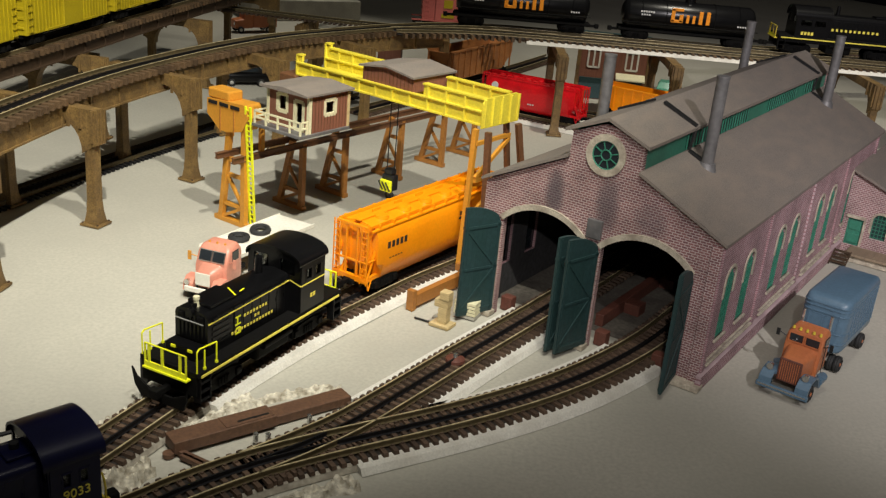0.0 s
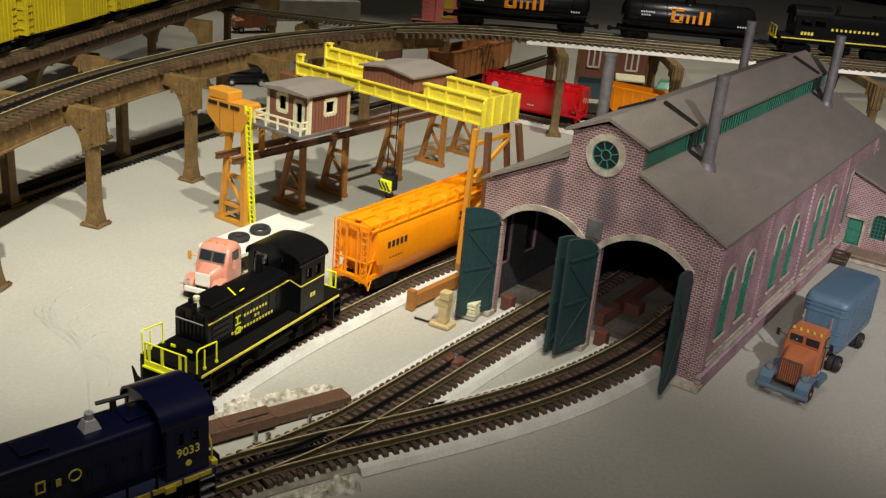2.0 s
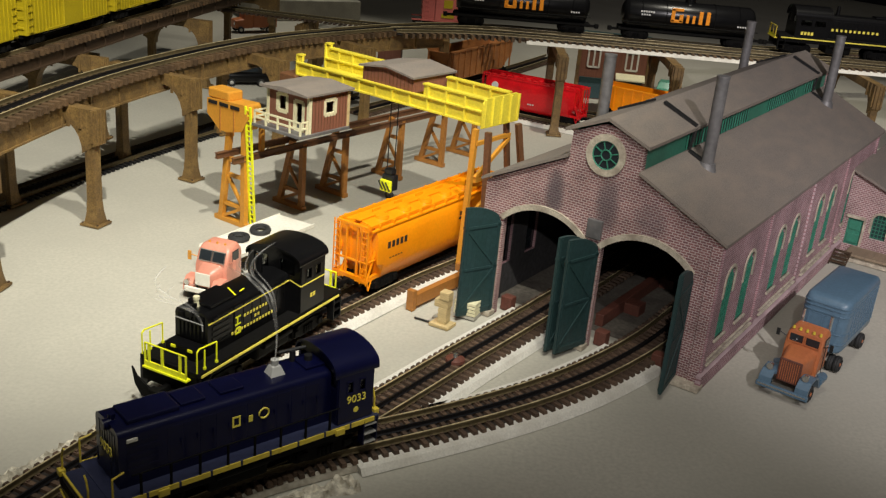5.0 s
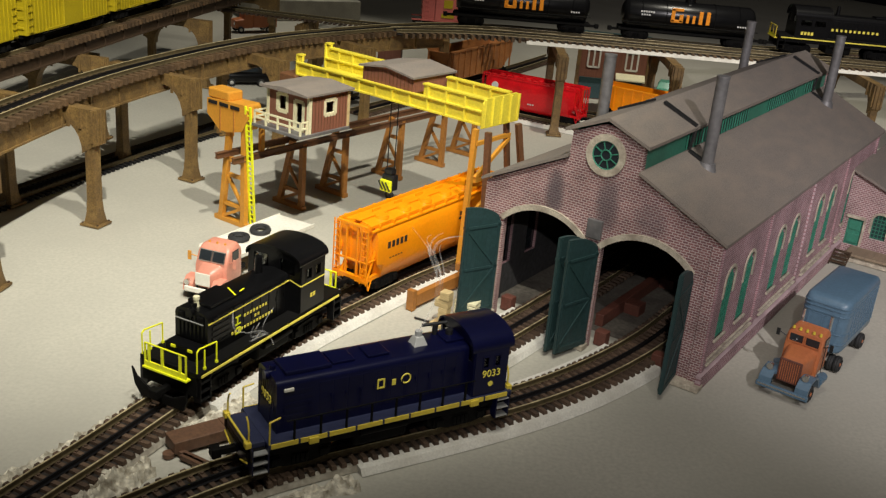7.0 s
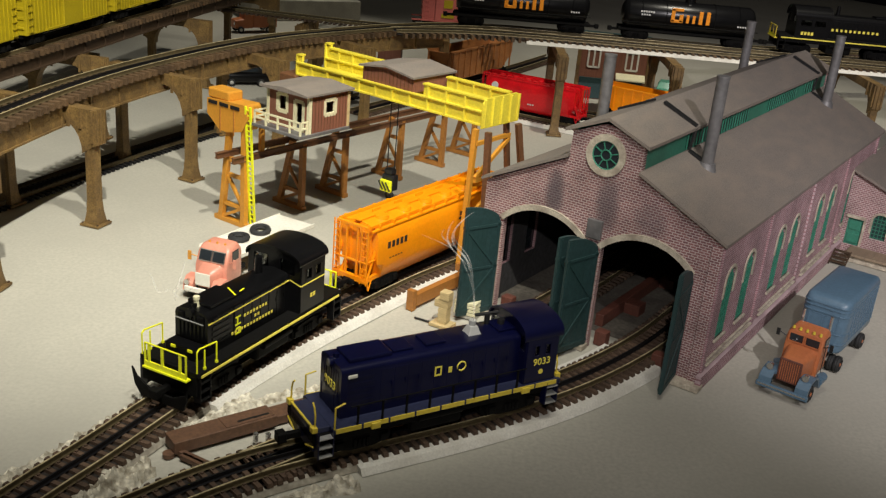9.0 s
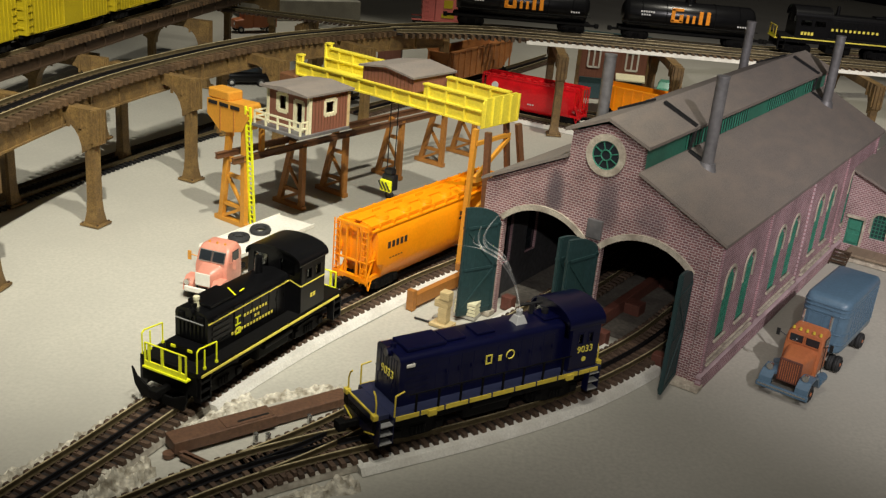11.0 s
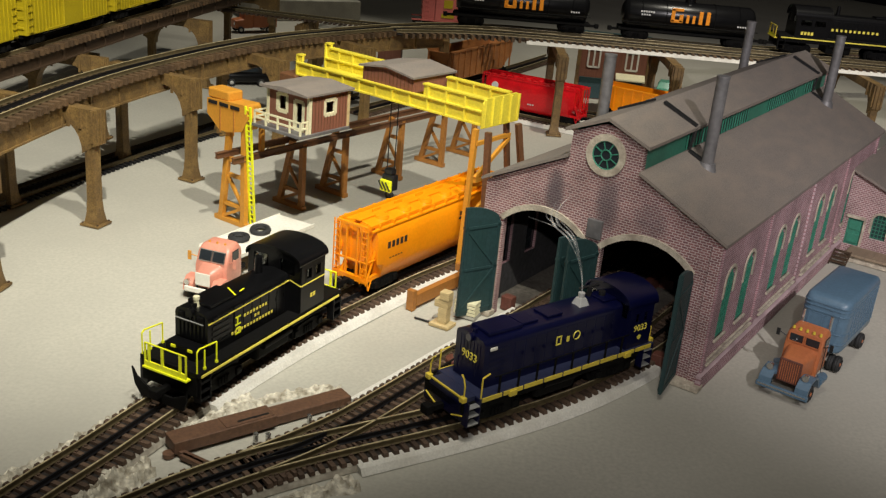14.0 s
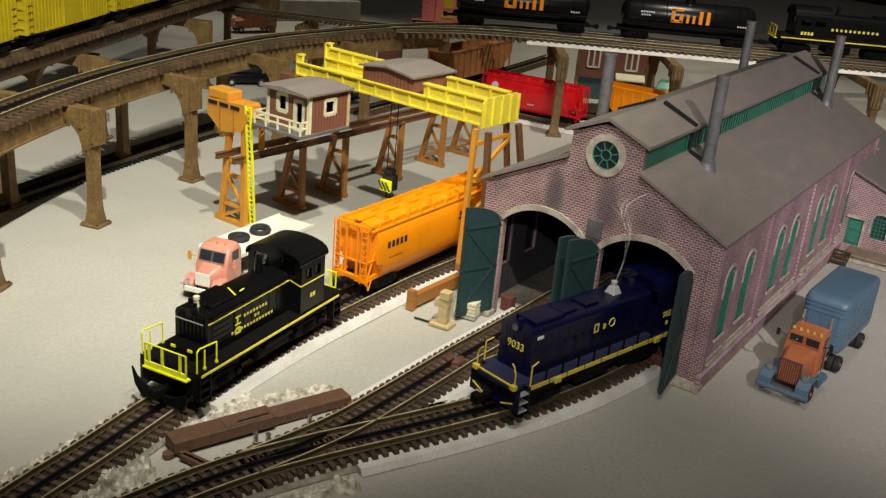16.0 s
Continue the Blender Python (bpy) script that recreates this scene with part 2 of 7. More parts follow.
def beam(bm, p0, p1, w, h, up=(0, 0, 1)):
    """A square bar from p0 to p1, w wide and h deep."""
    p0, p1 = Vector(p0), Vector(p1)
    d = (p1 - p0).normalized()
    up = Vector(up)
    if abs(d.dot(up)) > 0.98:
        up = Vector((1, 0, 0))
    a = d.cross(up).normalized() * (w / 2)
    b = a.cross(d).normalized() * (h / 2)
    q = [[bm.verts.new(p + sa * a + sb * b) for sa, sb in ((-1, -1), (1, -1), (1, 1), (-1, 1))] for p in (p0, p1)]
    for i in range(4):
        j = (i + 1) % 4
        bm.faces.new((q[0][i], q[0][j], q[1][j], q[1][i]))
    bm.faces.new(q[0][::-1])
    bm.faces.new(q[1])


def wire(bm, pts, r, seg=6):
    for a, b in zip(pts, pts[1:]):
        cyl(bm, a, b, r, seg=seg)


def prism(bm, pts, v0, v1, plane="xz"):
    """Extrude a closed outline between v0 and v1 along the axis missing from plane."""
    def put(p, v):
        return {"xz": (p[0], v, p[1]), "yz": (v, p[0], p[1]), "xy": (p[0], p[1], v)}[plane]
    a = [bm.verts.new(put(p, v0)) for p in pts]
    b = [bm.verts.new(put(p, v1)) for p in pts]
    n = len(pts)
    for i in range(n):
        j = (i + 1) % n
        bm.faces.new((a[i], a[j], b[j], b[i]))
    bm.faces.new(a[::-1])
    bm.faces.new(b)


def torus(bm, c, R, r, axis="z", seg=20, rs=8):
    vs = []
    for i in range(seg):
        t = 2 * math.pi * i / seg
        row = []
        for k in range(rs):
            u = 2 * math.pi * k / rs
            x, y, z = (R + r * math.cos(u)) * math.cos(t), (R + r * math.cos(u)) * math.sin(t), r * math.sin(u)
            p = {"z": (x, y, z), "y": (x, z, y), "x": (z, x, y)}[axis]
            row.append(bm.verts.new(Vector(c) + Vector(p)))
        vs.append(row)
    for i in range(seg):
        for k in range(rs):
            bm.faces.new((vs[i][k], vs[(i + 1) % seg][k], vs[(i + 1) % seg][(k + 1) % rs], vs[i][(k + 1) % rs]))


def sweep(bm, path, prof, closed=True, up=0.0):
    """Sweep a cross section (sideways, height) along a path of (x, y) points; left is positive."""
    rings = []
    n = len(path)
    for i, p in enumerate(path):
        a, b = path[max(i - 1, 0)], path[min(i + 1, n - 1)]
        d = Vector((b[0] - a[0], b[1] - a[1])).normalized()
        z = p[2] if len(p) > 2 else 0
        rings.append([bm.verts.new((p[0] - d.y * o, p[1] + d.x * o, h + z)) for o, h in prof])
    k = len(prof)
    for r0, r1 in zip(rings, rings[1:]):
        for i in range(k if closed else k - 1):
            j = (i + 1) % k
            bm.faces.new((r0[i], r1[i], r1[j], r0[j]))
    if closed:
        bm.faces.new(rings[0])
        bm.faces.new(rings[-1][::-1])


def mesh_of(name, bm, material, smooth=False):
    bmesh.ops.recalc_face_normals(bm, faces=bm.faces[:])
    me = bpy.data.meshes.new(name)
    bm.to_mesh(me)
    bm.free()
    me.materials.append(material)
    if smooth:
        for p in me.polygons:
            p.use_smooth = True
        me.set_sharp_from_angle(angle=radians(38))
    return me


def part(name, bm, material, parent, label="", smooth=False):
    ob = new(name, mesh_of(name, bm, material, smooth))
    ob.parent = parent
    if label:
        tagged(ob, label)
    return ob


def thing(name, m, label, category, group="", kind=""):
    ob = new(name)
    ob.empty_display_size = 0.01
    ob.matrix_world = m
    return tagged(ob, label, category, group, kind)


def one(name, bm, material, m, label, category, group="", kind="", smooth=False):
    ob = new(name, mesh_of(name, bm, material, smooth))
    ob.matrix_world = m
    return tagged(ob, label, category, group, kind)


def spline(pts, step=0.005):
    """Evenly spaced points along a smooth curve through pts."""
    P = [Vector(p) for p in pts]
    P = [2 * P[0] - P[1]] + P + [2 * P[-1] - P[-2]]
    raw = []
    for i in range(1, len(P) - 2):
        for k in range(24):
            t = k / 24
            raw.append(0.5 * (2 * P[i] + (P[i + 1] - P[i - 1]) * t + (2 * P[i - 1] - 5 * P[i] + 4 * P[i + 1] - P[i + 2]) * t * t
                              + (3 * P[i] - P[i - 1] - 3 * P[i + 1] + P[i + 2]) * t ** 3))
    raw.append(P[-2])
    out, left = [raw[0]], step
    for a, b in zip(raw, raw[1:]):
        d = (b - a).length
        pos = 0.0
        while d - pos >= left:
            pos += left
            left = step
            out.append(a.lerp(b, pos / d))
        left -= d - pos
    return out


def lettering(text, size, material, parent, m, name="lettering", depth=0.0003):
    """Raised text in the built-in font, as a mesh under its thing."""
    cu = bpy.data.curves.new(name, "FONT")
    cu.body, cu.size, cu.extrude, cu.align_x, cu.resolution_u = text, size, depth, "CENTER", 3
    tmp = bpy.data.objects.new(name, cu)
    me = bpy.data.meshes.new_from_object(tmp)
    bpy.data.objects.remove(tmp)
    me.materials.clear()
    me.materials.append(material)
    ob = new(name, me)
    ob.parent = parent
    ob.matrix_local = m
    return ob


def bars(name, rows, material, parent, m, depth=0.0004):
    """Plain bars of a lettering's size: rows of (x, z, width, height) on the plane y = 0."""
    bm = bmesh.new()
    for x, z, w, h in rows:
        box(bm, (x, 0, z), (w, depth, h))
    ob = part(name, bm, material, parent)
    ob.matrix_local = m
    return ob

# ---- the board and the hall round it ----
bm = bmesh.new()
bmesh.ops.create_grid(bm, x_segments=40, y_segments=40, size=0.5)
for v in bm.verts:
    v.co = Vector((v.co.x * 8.0, 2.2 + v.co.y * 6.0, 0.0008 * noise.noise(Vector((v.co.x * 60, v.co.y * 50, 0)))  - 0.0008))
tagged(one("ground", bm, M_BOARD, Matrix(), "warm grey painted layout board, worn and dusty", "layout board", kind="structure"))
bm = bmesh.new()
prev = None
for i in range(121):
    x = -4 + i * 8 / 120
    y = 5.15 + 0.10 * math.sin(i * 1.3) + 0.05 * math.sin(i * 3.1)
    cur = [bm.verts.new((x, y, z)) for z in (-0.9, 2.6)]
    if prev:
        bm.faces.new((prev[0], cur[0], cur[1], prev[1]))
    prev = cur
tagged(one("backdrop", bm, M_DRAPE, Matrix(), "black cloth drape hanging behind the layout", "drape", kind="structure", smooth=True))

# ---- tracks on the board ----
BED, RAIL_TOP = 0.006, 0.0155
TIE_MESH = None


def tie_mesh():
    bm = bmesh.new()
    for c, s in (((0, 0, 0.0018), (0.0052, 0.056, 0.0036)),):
        vs = []
        for z, k in ((0, 1.0), (s[2], 0.82)):
            vs.append([bm.verts.new((x * s[0] / 2 * k, y * s[1] / 2 * (1 if z == 0 else 0.98), z)) for x, y in ((-1, -1), (1, -1), (1, 1), (-1, 1))])
        for i in range(4):
            j = (i + 1) % 4
            bm.faces.new((vs[0][i], vs[0][j], vs[1][j], vs[1][i]))
        bm.faces.new(vs[1])
    for y in (-0.0185, -0.0133, 0.0133, 0.0185):
        box(bm, (0, y, 0.0042), (0.0026, 0.0016, 0.0016))
    return mesh_of("tie", bm, M_TIE)


TIE_MESH = tie_mesh()
bm = bmesh.new()
box(bm, (0, 0, -0.0006), (0.0062, 0.066, 0.0088), bevel=0.0005)
BEAM_TIE_MESH = mesh_of("tie", bm, M_TIE_PALE)
# near-black tie whose colour carries the shadow of the raised line
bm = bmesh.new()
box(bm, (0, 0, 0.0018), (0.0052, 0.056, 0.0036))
SHADED_TIE_MESH = mesh_of("tie", bm, M_RAIL_DARK)


def track(label, pts, z=0.0, bed=True, tie_step=0.0099, gap=None, rail_mat=None, bed_w=0.036, bed_from=None, bed_to=9.0, ties=True, tie=None):
    """Three-rail track along pts: roadbed, single ties, two outer rails and the black centre rail."""
    t = thing("track", pose(0, 0, z), label, "railway track")
    path = spline(pts, 0.006)
    if bed:
        bm = bmesh.new()
        bp = [p for p in path if (bed_from is None or p.x > bed_from) and p.y < bed_to]
        sweep(bm, bp, [(-bed_w - 0.003, 0.0002), (-bed_w + 0.001, BED), (bed_w - 0.001, BED), (bed_w + 0.003, 0.0002)])
        part("roadbed", bm, M_BED, t, "pale grey sanded roadbed strip")
        if bed_from is not None and z == 0:
            bm = bmesh.new()
            sweep(bm, [p for p in path if p.x <= bed_from + 0.004], [(-0.030, 0.0002), (-0.0275, BED - 0.0008), (0.0275, BED - 0.0008), (0.030, 0.0002)])
            part("scraped_bed", bm, M_SCAR, t, "bare scraped plaster under the ties")
    prof = [(-0.0012, 0), (0.0012, 0), (0.0004, 0.0012), (0.0004, 0.0036), (0.0008, 0.0042), (0.0008, 0.0056), (-0.0008, 0.0056), (-0.0008, 0.0042), (-0.0004, 0.0036), (-0.0004, 0.0012)]
    for name, o, mt, k in (("rail", 0.0166, rail_mat or M_RAIL, 1.0), ("rail", -0.0166, rail_mat or M_RAIL, 1.0), ("centre_rail", 0, M_RAIL_DARK, 0.92)):
        bm = bmesh.new()
        sweep(bm, path, [(a + o, BED + 0.0036 + b * k) for a, b in prof])
        rl = part(name, bm, mt if o == 0 else M_RAIL_WEB, t, smooth=False)
        if o:
            # thin pale strip that paints the glint on the rail top
            bm = bmesh.new()
            sweep(bm, path, [(a + o, BED + 0.0036 + b) for a, b in ((-0.0007, 0.0053), (0.0007, 0.0053), (0.0006, 0.0060), (-0.0006, 0.0060))])
            part("rail_head", bm, mt, rl, "brassy polished rail head, its glint lightened into the colour")
    # dark strip that paints the shade in the gaps between ties
    if bed:
        bm = bmesh.new()
        sweep(bm, path, [(-0.0225, BED - 0.0004), (0.0225, BED - 0.0004), (0.0225, BED + 0.0006), (-0.0225, BED + 0.0006)])
        part("track_base", bm, M_TRACK_BASE, t, "track base darkened for the shade between the ties")
    if ties:
        tp = spline(pts, tie_step)
        rng = random.Random(len(pts) + int(pts[0][1] * 1000))
        for i in range(1, len(tp) - 1):
            d = tp[i + 1] - tp[i - 1]
            ob = new("tie", tie or TIE_MESH)
            ob.parent = t
            ob.matrix_local = pose(tp[i].x, tp[i].y, BED - 0.0002, 0, 0, math.degrees(math.atan2(d.y, d.x)) + rng.uniform(-1.2, 1.2))
    return t


A_PTS = [(-0.42, 0.30), (-0.36, 0.46), (-0.2985, 0.615), (-0.268, 0.684), (-0.240, 0.753), (-0.205, 0.836), (-0.178, 0.890), (-0.147, 0.947), (-0.101, 1.022), (-0.048, 1.106), (-0.008, 1.160), (0.06, 1.252), (0.14, 1.36), (0.24, 1.49), (0.34, 1.62)]
D_PTS = [(-0.60, 0.21), (-0.40, 0.42), (-0.2202, 0.6035), (-0.1862, 0.6406), (-0.1428, 0.6801), (-0.0936, 0.7148), (-0.0418, 0.7473), (0.0102, 0.7796), (0.0605, 0.8134), (0.1078, 0.8496), (0.1514, 0.889), (0.1914, 0.9314), (0.2283, 0.9764), (0.263, 1.026), (0.317, 1.110), (0.56, 1.484)]
B_PTS = [(-0.1428, 0.6801), (-0.100, 0.724), (-0.070, 0.759), (-0.045, 0.795), (-0.021, 0.831), (0.004, 0.869), (0.032, 0.912), (0.061, 0.954), (0.110, 1.026), (0.146, 1.081), (0.43, 1.518)]
track("three-rail track with brown ties passing the engine house", A_PTS, bed_from=-0.225)
track("three-rail track curving into the open engine house bay", D_PTS, bed_from=-0.072, bed_to=0.958)
track("three-rail spur track into the second engine house bay", B_PTS, bed_from=-0.048, bed_to=1.036)

# ---- brick engine house; its own space: x along the front (0 at the near corner), y into the depth ----
HOUSE = pose(0.273, 0.909, 0, 0, 0, -33.0)
HW, HL, HC = 0.274, 0.68, -0.137
EAVE, CLER_B, CLER_T, RIDGE = 0.160, 0.207, 0.235, 0.254


def arc_top(u, c, hw, spring, rise):
    """Height of a segmental arch over u."""
    R = (hw * hw + rise * rise) / (2 * rise)
    return spring + math.sqrt(max(0, R * R - (u - c) ** 2)) - (R - rise)


def slices(bm, u0, u1, top, holes, v0, v1, axis="x", step=0.004):
    """A wall in upright slices with arched holes (centre, half width, sill, spring, rise)."""
    us = {round(u0, 5), round(u1, 5)}
    k = int((u1 - u0) / 0.02) + 1
    us |= {round(u0 + (u1 - u0) * i / k, 5) for i in range(k + 1)}
    for c, hw, s, sp, ri in holes:
        us |= {round(c + hw * math.cos(math.pi * i / 16), 5) for i in range(17)}
    us = [u for u in sorted(us) if u0 - 1e-6 <= u <= u1 + 1e-6]

    def put(u, v, z):
        return bm.verts.new((u, v, z) if axis == "x" else (v, u, z))

    def block(a, b, za, zb, ta, tb):
        if max(ta - za, tb - zb) < 1e-5:
            return
        q = [[put(a, v, za), put(b, v, zb), put(b, v, tb), put(a, v, ta)] for v in (v0, v1)]
        for i in range(4):
            j = (i + 1) % 4
            bm.faces.new((q[0][i], q[0][j], q[1][j], q[1][i]))
        bm.faces.new(q[0][::-1])
        bm.faces.new(q[1])
    for a, b in zip(us, us[1:]):
        m = (a + b) / 2
        h = next((h for h in holes if abs(m - h[0]) < h[1]), None)
        if h is None:
            block(a, b, 0, 0, top(a), top(b))
        else:
            if h[2] > 0:
                block(a, b, 0, 0, h[2], h[2])
            block(a, b, arc_top(a, h[0], h[1], h[3], h[4]), arc_top(b, h[0], h[1], h[3], h[4]), top(a), top(b))


def arch_band(bm, c, hw, spring, rise, width, v0, v1, axis="x", legs=0.0):
    """A band of stone round an arch; legs: how far it runs down beside the hole."""
    pts_i, pts_o = [], []
    n = 20
    if legs:
        pts_i.append((c + hw, spring - legs)), pts_o.append((c + hw + width, spring - legs))
    R = (hw * hw + rise * rise) / (2 * rise)
    cz = spring + rise - R
    a0 = math.atan2(spring - cz, hw)
    for i in range(n + 1):
        a = a0 + (math.pi - 2 * a0) * i / n
        pts_i.append((c + R * math.cos(a), cz + R * math.sin(a)))
        pts_o.append((c + (R + width) * math.cos(a), cz + (R + width) * math.sin(a)))
    if legs:
        pts_i.append((c - hw, spring - legs)), pts_o.append((c - hw - width, spring - legs))

    def put(p, v):
        return bm.verts.new((p[0], v, p[1]) if axis == "x" else (v, p[0], p[1]))
    rows = [[put(a, v0), put(b, v0), put(b, v1), put(a, v1)] for a, b in zip(pts_i, pts_o)]
    for r, s in zip(rows, rows[1:]):
        for i in range(4):
            j = (i + 1) % 4
            bm.faces.new((r[i], s[i], s[j], r[j]))
    bm.faces.new(rows[0])
    bm.faces.new(rows[-1][::-1])


def gable(x):
    d = abs(x - HC)
    if d < 0.0405:
        return RIDGE - 0.003 - d * (RIDGE - CLER_T) / 0.046
    return CLER_B - 0.002 - (d - 0.0405) * (CLER_B - EAVE) / (0.137 - 0.0405)


ARCHES = [(-0.198, 0.050, 0, 0.117, 0.022), (-0.077, 0.050, 0, 0.117, 0.022)]
house = thing("engine_house", HOUSE, "weathered brick two-stall engine house with tar paper roof", "engine house")
bm = bmesh.new()
slices(bm, -HW, HC - 0.0405, gable, ARCHES[:1], 0, 0.007)
slices(bm, HC - 0.0405, HC + 0.0405, lambda x: gable(HC + max(-0.0404, min(0.0404, x - HC))), [(-0.198, 0.050, 0, 0.117, 0.022), (-0.077, 0.050, 0, 0.117, 0.022)], 0, 0.007)
slices(bm, HC + 0.0405, 0, lambda x: gable(max(x, HC + 0.0406)), ARCHES[1:], 0, 0.007)
front = part("front_wall", bm, M_BRICK, house, "mauve brick gable front with soot stains")
WINS = [(0.045, 0.0135), (0.106, 0.0135), (0.217, 0.0135), (0.274, 0.0135), (0.386, 0.0135), (0.445, 0.0135), (0.556, 0.0135), (0.615, 0.0135)]
for side, v0, v1, mt in (("right", 0, -0.006, M_BRICK_SIDE), ("left", -HW, -HW + 0.006, M_BRICK_SIDE)):
    bm = bmesh.new()
    slices(bm, 0.0075, HL, lambda u: EAVE, [(c, hw, 0.044, 0.109, 0.013) for c, hw in WINS], v0, v1, axis="y")
    w = part("side_wall", bm, mt, house, "pinkish brick side wall")
    out = 1 if side == "right" else -1
    for i, (c, hw) in enumerate(WINS):
        win = new("window")
        win.parent = house
        bm = bmesh.new()
        arch_band(bm, c, hw, 0.109, 0.013, 0.0035, v0 - out * 0.001, v0 + out * 0.0012, axis="y", legs=0.018)
        part("surround", bm, M_STONE, win, "pale stone surround")
        bm = bmesh.new()
        box(bm, (v0 + out * 0.0006, c, 0.0425), (0.0036, 2 * hw + 0.006, 0.003), bevel=0.0004)
        part("sill", bm, M_STONE, win)
        bm = bmesh.new()
        vm = v0 - out * 0.0014
        for k in range(-2, 3):
            u = c + k * hw * 0.5 * 0.96
            box(bm, (vm, u, 0.077 if abs(k) == 2 else 0.082), (0.0012, 0.0016 if abs(k) == 2 else 0.0009, 0.066 if abs(k) == 2 else 0.076))
        for k in range(8):
            box(bm, (vm, c, 0.045 + k * 0.0095), (0.0012, 2 * hw, 0.0009 if k % 3 else 0.0017))
        part("glazing_grid", bm, M_GREEN_LIT, win, "green multi-pane glazing bars")
        bm = bmesh.new()
        arch = [(c + hw * math.cos(math.pi * i2 / 10), 0.109 + 0.013 * math.sin(math.pi * i2 / 10)) for i2 in range(11)]
        prism(bm, [(c + hw, 0.044)] + arch + [(c - hw, 0.044)], vm - out * 0.0010, vm - out * 0.0016, "yz")
        pn = part("pane", bm, M_SMOKE_GLASS, win)
        pn.visible_shadow = False
# dark inner faces; the interior's shade is put into their colour
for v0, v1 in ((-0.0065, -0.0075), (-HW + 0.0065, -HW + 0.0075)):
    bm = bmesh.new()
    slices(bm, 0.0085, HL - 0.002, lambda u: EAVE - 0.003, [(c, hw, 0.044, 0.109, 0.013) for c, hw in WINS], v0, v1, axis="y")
    part("wall_lining", bm, M_LINING, house, "inner face of the wall, dark grey for the dim interior")
bm = bmesh.new()
slices(bm, -HW, 0, gable, [], HL, HL + 0.006)
part("back_wall", bm, M_BRICK, house)
# pilasters, plinth and cornice on the long wall
for y in (0.006, 0.161, 0.331, 0.501, 0.671):
    bm = bmesh.new()
    box(bm, (0.0008, y, 0.086), (0.0030, 0.009, 0.142), bevel=0.0006)
    part("pilaster", bm, M_BRICK_SIDE, house)
for i in range(4):
    bm = bmesh.new()
    y0 = 0.0135 + i * 0.170 - (0 if i else 0)
    box(bm, (0.0012, y0 + 0.071, 0.0265), (0.0024, 0.142, 0.0022), bevel=0.0005)
    box(bm, (0.0018, y0 + 0.071, 0.0205), (0.0036, 0.142, 0.0022), bevel=0.0005)
    part("water_table", bm, M_STONE, house, "pale double stone course above the plinth")
bm = bmesh.new()
box(bm, (0.003, HL / 2, 0.008), (0.006, HL + 0.012, 0.016))
part("plinth", bm, M_BRICK_SIDE, house)
for x in (-HW + 0.005, -0.005):
    bm = bmesh.new()
    box(bm, (x, -0.0006, 0.078), (0.011, 0.0024, 0.156), bevel=0.0004)
    part("corner_pilaster", bm, M_BRICK, house)
for x0, x1 in ((-0.276, -0.247), (-0.149, -0.126), (-0.028, 0.007)):
    bm = bmesh.new()
    box(bm, ((x0 + x1) / 2, -0.0065, 0.003), (x1 - x0, 0.014, 0.006), bevel=0.0008)
    part("footing", bm, M_STONE, house, "pale stone footing under the pier")
for c, hw, s, sp, ri in ARCHES:
    bm = bmesh.new()
    arch_band(bm, c, hw, sp, ri, 0.0062, -0.0028, 0.001)
    part("arch_stone", bm, M_STONE, house, "pale stone arch band over the bay")
# round window
rose = new("round_window")
rose.parent = house
bm = bmesh.new()
ring = [(math.cos(2 * math.pi * i / 28), math.sin(2 * math.pi * i / 28)) for i in range(28)]
q = [[bm.verts.new((HC + a * r, v, 0.2175 + b * r)) for r, v in ((0.0152, 0.001), (0.0152, -0.0026), (0.0222, -0.0026), (0.0222, 0.001))] for a, b in ring]
for i in range(28):
    j = (i + 1) % 28
    for k in range(3):
        bm.faces.new((q[i][k], q[j][k], q[j][k + 1], q[i][k + 1]))
part("stone_ring", bm, M_STONE, rose, "pale stone ring")
bm = bmesh.new()
prism(bm, [(HC + a * 0.0154, 0.2175 + b * 0.0154) for a, b in ring], -0.0004, -0.0008)
part("pane", bm, M_SMOKE_GLASS, rose)
bm = bmesh.new()
for i in range(8):
    a = math.pi * i / 4 + 0.3
    beam(bm, (HC + 0.005 * math.cos(a), -0.0014, 0.2175 + 0.005 * math.sin(a)), (HC + 0.0152 * math.cos(a), -0.0014, 0.2175 + 0.0152 * math.sin(a)), 0.0009, 0.0011)
torus(bm, (HC, -0.0013, 0.2175), 0.0055, 0.0008, "y", 16, 6)
torus(bm, (HC, -0.0013, 0.2175), 0.0150, 0.0009, "y", 24, 6)
part("glazing_grid", bm, M_GREEN_LIT, rose, "green spoked glazing bars")
# plate between the arches
bm = bmesh.new()
box(bm, (HC, -0.0022, 0.137), (0.017, 0.0044, 0.021), bevel=0.0007)
part("wall_box", bm, M_PIPE, house, "small grey box between the arches")
